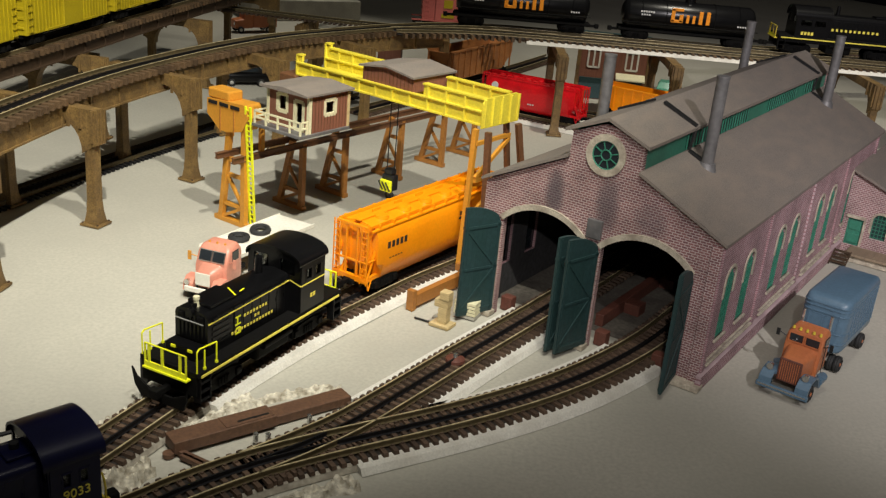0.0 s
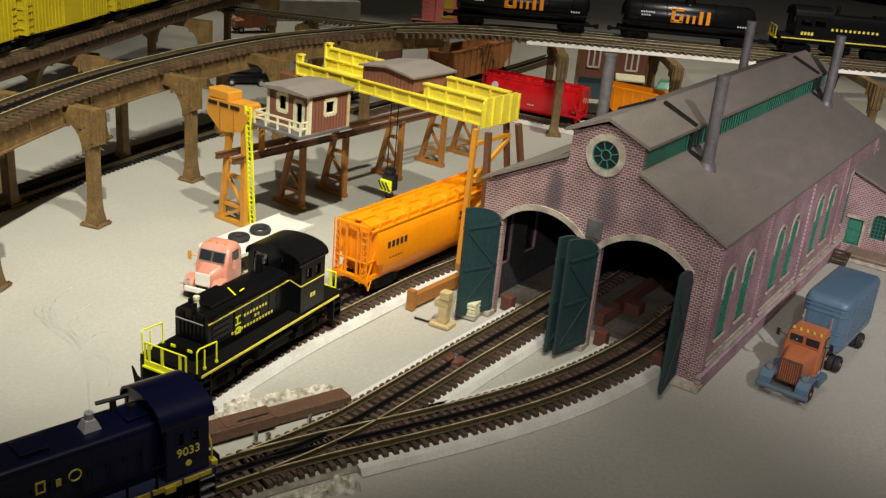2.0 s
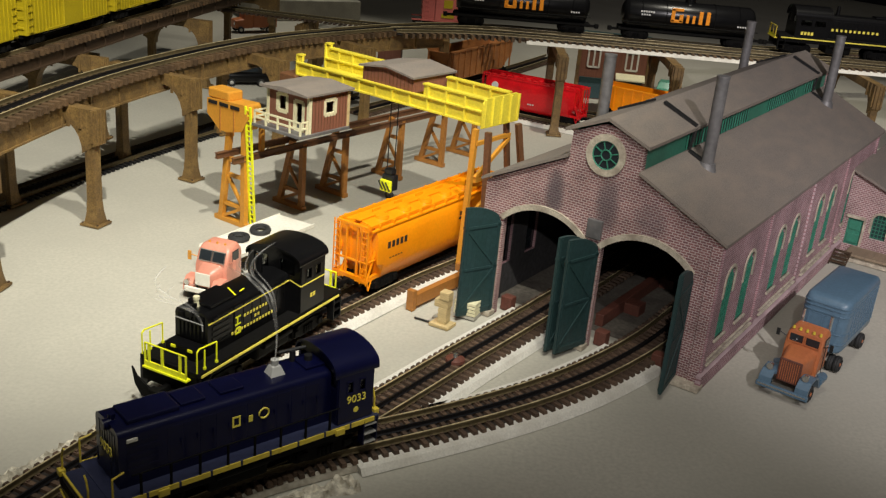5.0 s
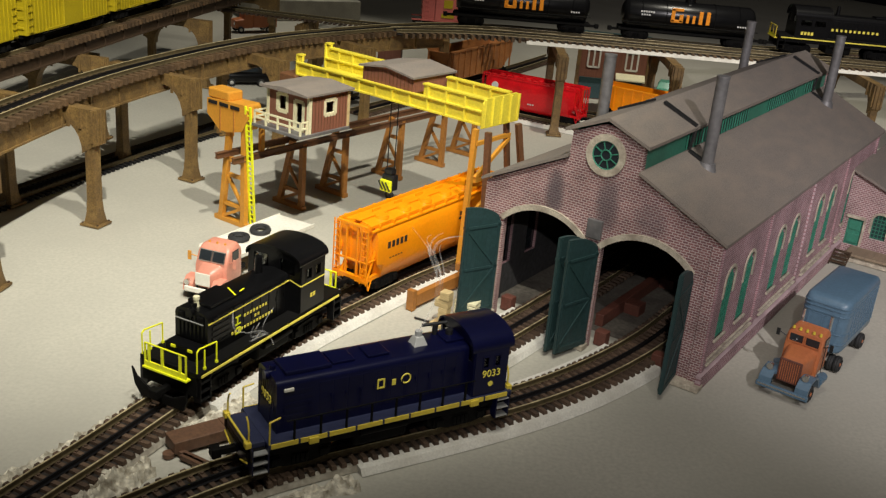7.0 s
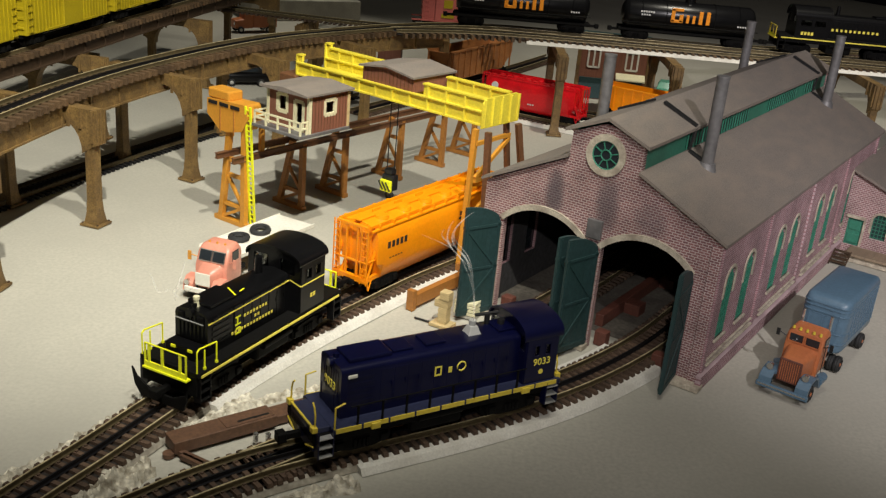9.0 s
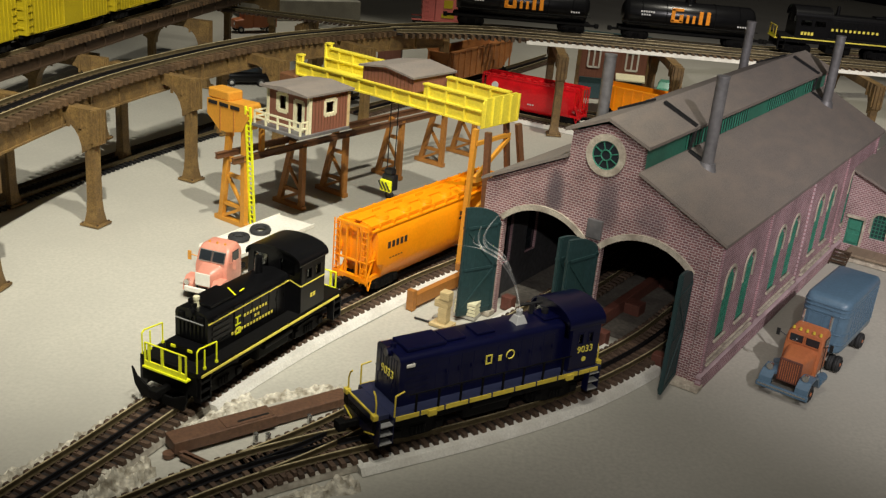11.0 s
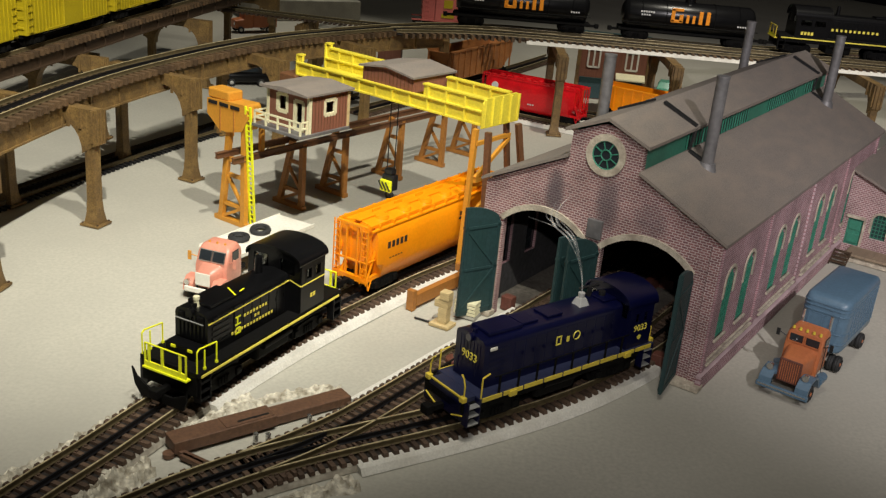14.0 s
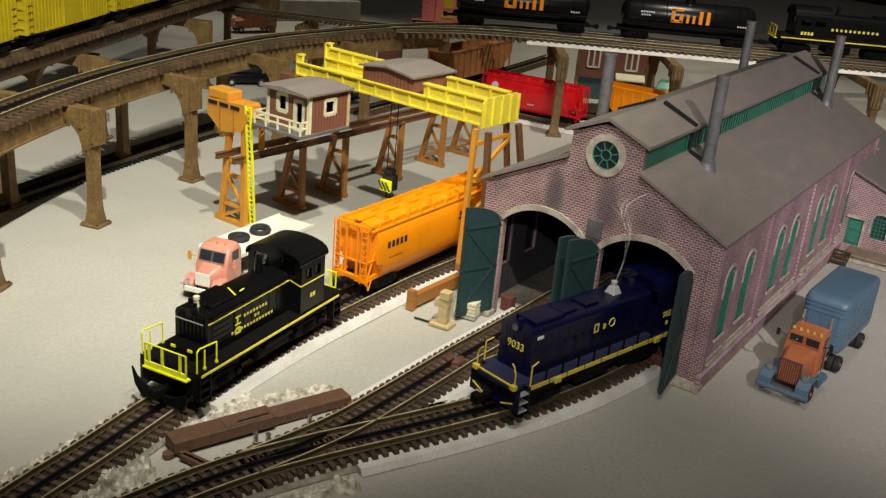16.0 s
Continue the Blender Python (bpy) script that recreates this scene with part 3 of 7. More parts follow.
# roofs
T = 0.0035
OV = 0.006
for sgn in (-1, 1):
    bm = bmesh.new()
    x0, x1 = HC + sgn * 0.0405, HC + sgn * 0.1425
    z0, z1 = CLER_B, CLER_B - 0.102 * (CLER_B - EAVE) / 0.0965
    prism(bm, [(x0, z0), (x1, z1), (x1, z1 + T), (x0, z0 + T)], -OV, HL + OV)
    part("lower_roof", bm, M_TAR, house, "grey-brown tar paper roof slope")
    bm = bmesh.new()
    x0, x1 = HC, HC + sgn * 0.0475
    prism(bm, [(x0, RIDGE), (x1, CLER_T - 0.001), (x1, CLER_T - 0.001 + T), (x0, RIDGE + T)], -OV, HL + OV)
    part("clerestory_roof", bm, M_TAR, house, "grey-brown raised tar paper roof")
    x = HC + sgn * 0.0385
    bm = bmesh.new()
    box(bm, (x, HL / 2 + 0.003, (CLER_B + CLER_T) / 2), (0.003, HL - 0.008, CLER_T - CLER_B + 0.004))
    part("clerestory_wall", bm, M_GREEN_LIT, house, "green clerestory wall with louvres")
    for y0, y1 in ((0.115, 0.20), (0.215, 0.315), (0.40, 0.52), (0.565, 0.60)):
        lv = new("louvre")
        lv.parent = house
        bm = bmesh.new()
        box(bm, (x + sgn * 0.0019, (y0 + y1) / 2, 0.2215), (0.0012, y1 - y0, 0.017))
        part("backing", bm, M_DARK, lv)
        nb = int((y1 - y0) / 0.0088)
        for i in range(nb + 1):
            bm = bmesh.new()
            box(bm, (x + sgn * 0.0030, y0 + (y1 - y0) * i / nb, 0.2215), (0.0012, 0.0017, 0.019))
            part("slat", bm, M_GREEN_LIT, lv)
# battens on the roof: narrow dark flashings
for y in (0.120, 0.605):
    for sgn in (-1, 1):
        bm = bmesh.new()
        beam(bm, (HC + sgn * 0.006, y, RIDGE + T), (HC + sgn * 0.047, y, CLER_T + T + 0.0005), 0.006, 0.0026)
        beam(bm, (HC + sgn * 0.0465, y, CLER_T + 0.001), (HC + sgn * 0.0435, y, CLER_B + 0.006), 0.006, 0.0022)
        beam(bm, (HC + sgn * 0.0435, y, CLER_B + T), (HC + sgn * 0.060, y, CLER_B - 0.004), 0.006, 0.0026)
        part("flashing", bm, M_DARK, house, "dark roof flashing strip")
        # smoke stack
        st = new("smoke_stack")
        st.parent = house
        sx = HC + sgn * 0.066
        zb = CLER_B - 0.0255 * 0.487 + T
        bm = bmesh.new()
        cyl(bm, (sx, y, zb - 0.006), (sx, y, 0.295), 0.0068, seg=20)
        cyl(bm, (sx, y, 0.295), (sx, y, 0.2975), 0.0072, seg=20)
        part("pipe", bm, M_PIPE, st, "grey metal stack pipe", smooth=True)
        bm = bmesh.new()
        cyl(bm, (sx, y, zb - 0.008), (sx, y, zb + 0.004), 0.0115, 0.0085, seg=20)
        box(bm, (sx, y, zb - 0.002), (0.026, 0.026, 0.003), m=pose(0, 0, 0, 0, sgn * 26, 0))
        part("stack_base", bm, M_PIPE, st, smooth=True)
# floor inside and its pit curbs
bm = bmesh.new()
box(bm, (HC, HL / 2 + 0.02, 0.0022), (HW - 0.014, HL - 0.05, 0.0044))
part("floor_slab", bm, M_PIT_FLOOR, house, "dark concrete floor")
for cx, y0 in ((-0.258, 0.20), (-0.138, 0.05)):
    bm = bmesh.new()
    box(bm, (cx, (y0 + 0.49) / 2, 0.0120), (0.010, 0.49 - y0, 0.015), bevel=0.001)
    for i in range(1 if y0 > 0.1 else 0, 5):
        box(bm, (cx + 0.014, 0.117 + i * 0.105, 0.0095), (0.020, 0.020, 0.016), bevel=0.001)
    part("pit_curb", bm, M_RUSTRED, house, "maroon inspection pit curb")


def bay_door(hx, swing):
    """An open leaf hinged at the arch's edge; swing in degrees from closed, seen from above."""
    d = new("bay_door")
    d.parent = house
    w, n = 0.0485, 12
    mirror = 1 if swing > 0 else -1
    # leaf along local +x from the hinge, thickness along y
    top = [(w * i / n, 0.116 + 0.022 * math.sqrt(max(0.0, 1 - (1 - i / n) ** 2)) - 0.002) for i in range(n + 1)]
    bm = bmesh.new()
    prism(bm, [(w, 0.006), (0, 0.006)] + top, -0.0016, 0.0016)
    leaf = part("leaf", bm, M_GREEN, d, "dark green planked door leaf")
    for yy in (-0.0024, 0.0024):
        for nm, p0, p1 in (("rail", (0, 0.012), (w, 0.012)), ("rail", (0, 0.062), (w, 0.062)), ("rail", (0, 0.112), (w, 0.112)), ("stile", (0.003, 0.008), (0.003, 0.116)),
                           ("stile", (w - 0.003, 0.008), (w - 0.003, 0.134)), ("brace", (0.004, 0.064), (w - 0.004, 0.110)), ("brace", (w - 0.004, 0.014), (0.004, 0.060))):
            bm = bmesh.new()
            beam(bm, (p0[0], yy * 0.82, p0[1]), (p1[0], yy * 0.82, p1[1]), 0.0010, 0.0030, up=(0, 0, 1) if nm != "stile" else (1, 0, 0))
            part(nm, bm, M_GREEN, d)
    for k in range(1, 8):
        bm = bmesh.new()
        box(bm, (w * k / 8, 0, 0.061), (0.0005, 0.0037, 0.108))
        part("board_joint", bm, M_GREEN, d)
    bm = bmesh.new()
    cyl(bm, (0, 0, 0.008), (0, 0, 0.114), 0.0016, seg=8)
    part("hinge_post", bm, M_STONE, d)
    flip = pose(0, 0, 0) if hx[1] > 0 else Matrix.Diagonal((-1, 1, 1, 1))
    d.matrix_local = pose(hx[0], -0.004, 0, 0, 0, swing) @ flip
    return d


bay_door((-0.250, 1), -112)
bay_door((-0.146, -1), 84)
bay_door((-0.129, 1), -104)
bay_door((-0.024, -1), 96)
# annex beyond the long wall
annex = thing("brick_annex", HOUSE, "low pink brick annex with green door and dock", "annex")
bm = bmesh.new()
slices(bm, 0.0, 0.26, lambda u: max(0.122 - u * 0.40, 0.076), [(0.018, 0.0105, 0.014, 0.054, 0.0002), (0.051, 0.0105, 0.030, 0.058, 0.010), (0.15, 0.0105, 0.030, 0.056, 0.010)], 0.555, 0.562)
part("front_wall", bm, M_BRICK_PLAIN, annex)
bm = bmesh.new()
prism(bm, [(0.0, 0.123), (0.115, 0.077), (0.27, 0.077), (0.27, 0.081), (0.115, 0.081), (0.0, 0.127)], 0.549, 0.80)
part("roof", bm, M_TAR, annex)
bm = bmesh.new()
box(bm, (0.257, 0.68, 0.038), (0.006, 0.23, 0.076))
part("end_wall", bm, M_BRICK_SIDE, annex)
bm = bmesh.new()
box(bm, (0.018, 0.558, 0.034), (0.021, 0.003, 0.040))
for z in (0.024, 0.044):
    box(bm, (0.018, 0.556, z), (0.016, 0.002, 0.014), bevel=0.0006)
part("door", bm, M_GREEN_LIT, annex, "bright green panelled door")
bm = bmesh.new()
box(bm, (0.018, 0.5535, 0.0565), (0.027, 0.003, 0.0045), bevel=0.0005)
box(bm, (0.0305, 0.5540, 0.034), (0.003, 0.002, 0.040))
part("door_surround", bm, M_STONE, annex)
for c in (0.051, 0.15):
    win = new("window")
    win.parent = annex
    bm = bmesh.new()
    arch_band(bm, c, 0.0105, 0.058, 0.010, 0.0030, 0.553, 0.556, legs=0.020)
    part("surround", bm, M_STONE, win)
    bm = bmesh.new()
    for k in range(-2, 3):
        box(bm, (c + k * 0.005, 0.558, 0.0485), (0.0010, 0.0012, 0.038))
    for k in range(7):
        box(bm, (c, 0.558, 0.032 + k * 0.0055), (0.021, 0.0012, 0.0009))
    part("glazing_grid", bm, M_GREEN_LIT, win)
    bm = bmesh.new()
    box(bm, (c, 0.560, 0.049), (0.021, 0.001, 0.040))
    part("pane", bm, M_GREEN, win)
bm = bmesh.new()
box(bm, (0.15, 0.535, 0.0115), (0.26, 0.040, 0.004), bevel=0.0006)
part("dock_deck", bm, M_DOCK, annex, "brown timber loading dock deck")
bm = bmesh.new()
box(bm, (0.15, 0.537, 0.0048), (0.256, 0.034, 0.0096))
part("dock_wall", bm, M_STONE, annex)
st = new("steps")
st.parent = annex
for i in range(4):
    bm = bmesh.new()
    box(bm, (0.018 - 0.0 * i, 0.513 - i * 0.006, 0.0145 - i * 0.0036), (0.022, 0.0065, 0.0014))
    part("tread", bm, M_BROWN_STEEL, st)
for x in (0.007, 0.029):
    bm = bmesh.new()
    beam(bm, (x, 0.517, 0.0145), (x, 0.489, 0.0005), 0.0014, 0.004)
    part("stringer", bm, M_BROWN_STEEL, st)

# ---- raised line on steel bents ----
DECK = 0.172 - 0.0152  # underside of the ties


def trestle_bent(cx, cy, ang, width=0.138, top=0.156):
    """A portal bent across the line: two flared posts on plates, curved haunches, a ribbed cap beam."""
    b = thing("trestle_bent", pose(cx, cy, 0, 0, 0, ang), "brown plastic trestle bent with flared posts and cap", "trestle bent", "bents under the raised line")
    h = width / 2
    for s in (-1, 1):
        y = s * h
        bm = bmesh.new()
        prof = [(0.019, 0.0), (0.019, 0.003), (0.0100, 0.004), (0.0078, 0.018), (0.0068, 0.034), (0.0066, 0.112), (0.0072, 0.135)]
        rings = []
        for k, z in [(k, z * (top / 0.156)) for k, z in prof[2:]]:
            rings.append([bm.verts.new((sx * k, y + sy * k, z)) for sx, sy in ((-1, -1), (1, -1), (1, 1), (-1, 1))])
        for r0, r1 in zip(rings, rings[1:]):
            for i in range(4):
                j = (i + 1) % 4
                bm.faces.new((r0[i], r0[j], r1[j], r1[i]))
        for sx in (-1, 1):
            box(bm, (sx * 0.0070, y, 0.066), (0.0020, 0.0045, 0.09))
        part("post", bm, M_TRESTLE, b)
        bm = bmesh.new()
        box(bm, (0, y, 0.002), (0.029, 0.029, 0.0035), bevel=0.0008)
        part("foot_plate", bm, M_TRESTLE, b)
        for ax, ay in ((-1, -1), (1, -1), (1, 1), (-1, 1)):
            bm = bmesh.new()
            cyl(bm, (ax * 0.0115, y + ay * 0.0115, 0.0034), (ax * 0.0115, y + ay * 0.0115, 0.0052), 0.0015, seg=6)
            part("bolt", bm, M_BROWN_STEEL, b)
        bm = bmesh.new()
        pts = [(y + s * 0.012, top - 0.045), (y + s * 0.012, top), (y - s * 0.045, top), (y - s * 0.045, top - 0.016)]
        for i in range(7):
            a = math.pi / 2 * i / 6
            pts.append((y - s * (0.045 - 0.036 * math.sin(a)), top - 0.016 - 0.042 * (1 - math.cos(a))))
        prism(bm, pts, -0.0085, 0.0085, "yz")
        part("haunch", bm, M_TRESTLE, b)
        for sx in (-1, 1):
            for k in range(3):
                bm = bmesh.new()
                box(bm, (sx * 0.0092, y - s * (0.0 + k * 0.018) + s * 0.008, top - 0.0215 if k == 0 else top - 0.013), (0.003, 0.0032, 0.041 if k == 0 else 0.026))
                part("rib", bm, M_TRESTLE, b)
        for k in (-1, 0, 1):
            bm = bmesh.new()
            box(bm, (k * 0.0068, y + s * 0.0132, top - 0.0225), (0.003, 0.003, 0.045))
            part("rib", bm, M_TRESTLE, b)
    bm = bmesh.new()
    box(bm, (0, 0, top - 0.008), (0.017, width - 0.088, 0.016))
    part("cap_beam", bm, M_TRESTLE, b)
    return b


L_PTS = [(-0.575, 0.70), (-0.555, 0.90), (-0.536, 1.07), (-0.516, 1.215), (-0.488, 1.348), (-0.450, 1.472), (-0.398, 1.607), (-0.330, 1.740), (-0.245, 1.850), (-0.145, 1.962), (-0.050, 2.045), (0.07, 2.092), (0.22, 2.102), (0.5, 2.102), (0.95, 2.102), (1.4, 2.11)]
L_SPAN = L_PTS[:11]
F_PTS = [(-0.135, 1.944), (-0.085, 1.968), (-0.02, 1.998), (0.06, 2.018), (0.16, 2.027), (0.34, 2.030), (0.6, 2.027), (0.95, 2.03), (1.4, 2.04)]


def girders(name, pts, z, label, w=0.0215, h=0.026, mt=None):
    mt = mt or M_TRESTLE
    g = thing(name, pose(0, 0, z), label, "trestle girder")
    path = spline(pts, 0.01)
    for s in (-1, 1):
        bm = bmesh.new()
        sweep(bm, path, [(s * w - 0.0015, -h), (s * w + 0.0015, -h), (s * w + 0.0015, 0), (s * w - 0.0015, 0)])
        part("girder_web", bm, mt, g, "brown plate girder web")
        for o in (0, -h):
            bm = bmesh.new()
            sweep(bm, path, [(s * w - 0.004, o - 0.0025), (s * w + 0.004, o - 0.0025), (s * w + 0.004, o), (s * w - 0.004, o)])
            part("flange", bm, mt, g)
        for i in range(2, len(path) - 2, 7):
            d = (path[i + 1] - path[i]).normalized()
            n = Vector((-d.y, d.x))
            p = path[i].to_2d() + n * (s * (w + 0.0022))
            bm = bmesh.new()
            box(bm, (p.x, p.y, -h / 2), (0.0022, 0.0035, h), m=pose(0, 0, 0, 0, 0, math.degrees(math.atan2(d.y, d.x))))
            part("stiffener", bm, mt, g)
    return g


girders("trestle_girder", L_SPAN, DECK + 0.0005, "brown plate girders curving under the raised track")
track("raised three-rail track on brown trestle girders", L_PTS, z=0.172 - RAIL_TOP, bed_from=-0.06, tie_step=0.0146, tie=BEAM_TIE_MESH)
for x, y, a in ((-0.562, 1.0, 82), (-0.523, 1.228, 72), (-0.4525, 1.455, 64), (-0.352, 1.652, 56), (-0.222, 1.845, 49)):
    trestle_bent(x, y, a)
for x in (0.195, 0.415, 0.80):
    trestle_bent(x, 2.020, 0, width=0.245)
track("raised front track with a pale roadbed edge", F_PTS, bed_from=0.12, bed_w=0.0350, z=0.1716 - RAIL_TOP, tie_step=0.0146, tie=BEAM_TIE_MESH)
# second raised line behind, with the yellow cars
U_PTS = [(-0.76, 0.7), (-0.715, 1.05), (-0.674, 1.375), (-0.658, 1.492), (-0.610, 1.868), (-0.56, 2.2), (-0.49, 2.6), (-0.38, 3.0)]
U_Z = 0.172
# darker brown than the near girders: the dim background is put into the colour
girders("trestle_girder", U_PTS, U_Z - 0.0157, "plate girders under the rear raised track, darkened for the dim background", h=0.017, mt=M_BROWN_STEEL)
track("raised rear track with a dark girder side", U_PTS, z=U_Z - RAIL_TOP, bed=False, tie_step=0.0146, tie=BEAM_TIE_MESH)
for x, y, a in ((-0.70, 1.17, 82), (-0.645, 1.60, 82), (-0.585, 2.04, 81), (-0.52, 2.43, 80)):
    trestle_bent(x, y, a, width=0.116, top=0.1375)
# yard track; the raised line's shadow is put into its near-black ties and rails
track("yard track coloured near black for the raised line's shadow", [(-0.75, 0.80), (-0.66, 1.09), (-0.575, 1.33), (-0.48, 1.58), (-0.36, 1.84), (-0.22, 2.08)], z=-0.0055, bed=False, rail_mat=M_RAIL_DARK, tie=SHADED_TIE_MESH)
track("yard track behind the crane with grey roadbed", [(0.03, 2.06), (0.0765, 2.036), (0.165, 1.990), (0.254, 1.944), (0.40, 1.868), (0.55, 1.79)])
track("short siding behind the engine house", [(0.27, 2.06), (0.40, 1.985), (0.53, 1.910), (0.66, 1.835)])

# ---- overhead crane; its own space: x along the bridge (0 at the near end), y along the runway ----
CRANE = pose(0.03, 1.15, 0, 0, 0, -34.6)
crane = thing("overhead_crane", CRANE, "yellow bridge crane with cab on orange-brown gantry frames", "crane")


def bar_part(name, p0, p1, w, h, mt, parent, label=""):
    bm = bmesh.new()
    beam(bm, p0, p1, w, h)
    return part(name, bm, mt, parent, label)


for i, y in enumerate((-0.092, 0.018, 0.108, 0.240, 0.355, 0.447)):
    mt = M_AMBER if i == 0 else M_GANTRY
    f = new("gantry_frame")
    f.parent = crane
    tagged(f, "orange-brown A-frame leg")
    z = 0.150 if i == 0 else 0.098
    bar_part("leg", (-0.302, y, 0), (-0.302, y, z), 0.0075, 0.0075, mt, f)
    bar_part("leg", (-0.346, y, 0), (-0.322 if i else -0.328, y, z), 0.007, 0.0075, mt, f)
    bar_part("sill", (-0.356, y, 0.003), (-0.296, y, 0.003), 0.008, 0.006, mt, f)
    bar_part("strut", (-0.340, y, 0.026), (-0.304, y, 0.026), 0.004, 0.005, mt, f)
    bar_part("strut", (-0.330, y, 0.068), (-0.304, y, 0.068), 0.004, 0.005, mt, f)
    bar_part("brace", (-0.343, y, 0.006), (-0.304, y, 0.026), 0.004, 0.004, mt, f)
    bar_part("brace", (-0.334, y, 0.066), (-0.304, y, 0.028), 0.004, 0.004, mt, f)
    if i == 0:
        for k in (0.09, 0.145):
            bar_part("strut", (-0.328, y, k), (-0.302, y, k), 0.005, 0.006, mt, f)
        bar_part("leg", (-0.302, y + 0.03, 0.092), (-0.302, y + 0.03, 0.150), 0.006, 0.006, mt, f)
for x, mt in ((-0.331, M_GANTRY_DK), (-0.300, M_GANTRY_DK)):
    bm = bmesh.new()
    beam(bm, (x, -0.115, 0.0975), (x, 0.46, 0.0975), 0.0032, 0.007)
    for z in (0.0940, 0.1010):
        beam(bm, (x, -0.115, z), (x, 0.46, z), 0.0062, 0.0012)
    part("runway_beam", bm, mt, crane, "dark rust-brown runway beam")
# near-side ground runway with end stop
bm = bmesh.new()
beam(bm, (0.016, -0.125, 0.011), (0.016, 0.40, 0.011), 0.008, 0.014)
part("ground_runway", bm, M_GANTRY, crane)
bm = bmesh.new()
box(bm, (0.016, -0.130, 0.0125), (0.0095, 0.007, 0.025), bevel=0.0006)
part("end_stop", bm, M_GANTRY, crane)
# standing legs at the near end; amber on the front leg paints its lit face
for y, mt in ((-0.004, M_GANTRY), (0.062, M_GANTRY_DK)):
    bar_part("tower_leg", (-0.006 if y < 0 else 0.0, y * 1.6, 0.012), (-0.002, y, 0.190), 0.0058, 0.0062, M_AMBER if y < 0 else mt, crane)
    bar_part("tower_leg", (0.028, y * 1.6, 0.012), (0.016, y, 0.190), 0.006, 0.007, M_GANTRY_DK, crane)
for a, b in (((0, -0.006, 0.075), (0, 0.10, 0.075)), ((0, 0.0, 0.125), (0, 0.085, 0.125)), ((0, -0.004, 0.172), (0, 0.07, 0.172)), ((0, -0.006, 0.078), (0, 0.085, 0.122)), ((0, 0.0, 0.128), (0, 0.070, 0.168)), ((0, -0.006, 0.028), (0, 0.095, 0.075))):
    bar_part("brace", a, b, 0.004, 0.005, M_AMBER, crane)
bar_part("tower_sill", (0.010, -0.03, 0.022), (0.010, 0.125, 0.022), 0.010, 0.009, M_GANTRY, crane)
# bridge girders


BRIDGE = pose(0, 0.006, 0.0030, 0, 0, -2.6)


def girder(y, spans, name, ribs):
    g = new(name)
    g.parent = crane
    g.matrix_local = BRIDGE
    tagged(g, "lemon yellow plate girder")
    for x0, x1, zt in spans:
        bm = bmesh.new()
        box(bm, ((x0 + x1) / 2, y, (0.190 + zt) / 2), (x1 - x0, 0.004, zt - 0.190))
        box(bm, ((x0 + x1) / 2, y, 0.190), (x1 - x0, 0.011, 0.002))
        box(bm, ((x0 + x1) / 2, y, zt), (x1 - x0, 0.010, 0.002))
        box(bm, ((x0 + x1) / 2, y - 0.0035, 0.206), (x1 - x0, 0.005, 0.0018))
        part("web", bm, M_CRANE, g)
    for k in range(ribs):
        x = spans[0][0] + (spans[-1][1] - spans[0][0]) * k / (ribs - 1)
        zt = next((s[2] for s in spans if s[0] - 1e-4 <= x <= s[1] + 1e-4), 0.205)
        bm = bmesh.new()
        box(bm, (x, y - 0.0032, (0.191 + zt) / 2), (0.0024, 0.0036, zt - 0.191))
        part("rib", bm, M_CRANE, g)


girder(0.004, [(-0.322, -0.314, 0.2165), (-0.314, -0.096, 0.2045), (-0.096, 0.0, 0.2215)], "front_girder", 12)
girder(0.062, [(-0.326, -0.318, 0.2265), (-0.318, -0.215, 0.2205), (-0.215, -0.106, 0.2055), (-0.106, -0.008, 0.2215)], "rear_girder", 13)
bm = bmesh.new()
prism(bm, [(-0.004, 0.187), (0.068, 0.187), (0.068, 0.217), (0.064, 0.223), (0.0, 0.223), (-0.004, 0.217)], 0.0, 0.003, "yz")
part("end_plate", bm, M_CRANE, crane).matrix_local = BRIDGE
for y in (-0.002, 0.014, 0.032, 0.050, 0.066):
    bm = bmesh.new()
    box(bm, (0.0042, y, 0.205), (0.0026, 0.003, 0.034), bevel=0.0005)
    part("rib", bm, M_CRANE, crane).matrix_local = BRIDGE
bm = bmesh.new()
for y in (0.010, 0.056):
    beam(bm, (-0.318, y, 0.1925), (-0.004, y, 0.1925), 0.010, 0.003)
box(bm, (-0.262, 0.033, 0.1930), (0.104, 0.040, 0.0028))
part("walkway", bm, M_CRANE, crane).matrix_local = BRIDGE
bm = bmesh.new()
box(bm, (-0.332, 0.038, 0.150), (0.030, 0.05, 0.084), bevel=0.002)
part("end_carriage", bm, M_GANTRY_DK, crane, "brown end carriage riding on the runway")
# amber box at the runway's end
bm = bmesh.new()
prism(bm, [(-0.366, 0.146), (-0.366, 0.167), (-0.296, 0.170), (-0.288, 0.154), (-0.300, 0.134), (-0.326, 0.128), (-0.342, 0.128)], -0.100, -0.072)
amb = part("drive_housing", bm, M_AMBER, crane, "amber faceted drive housing")
bm = bmesh.new()
box(bm, (-0.346, -0.086, 0.1745), (0.040, 0.025, 0.013), bevel=0.002)
part("housing_lid", bm, M_AMBER, crane)
for k in range(3):
    bm = bmesh.new()
    box(bm, (-0.354 + k * 0.021, -0.1008, 0.1635), (0.016, 0.0012, 0.0045))
    part("vent_slot", bm, M_DARK, crane)
for k in range(2):
    bm = bmesh.new()
    box(bm, (-0.340 + k * 0.026, -0.1006, 0.145), (0.0012, 0.0012, 0.038))
    part("seam", bm, M_GANTRY, crane)
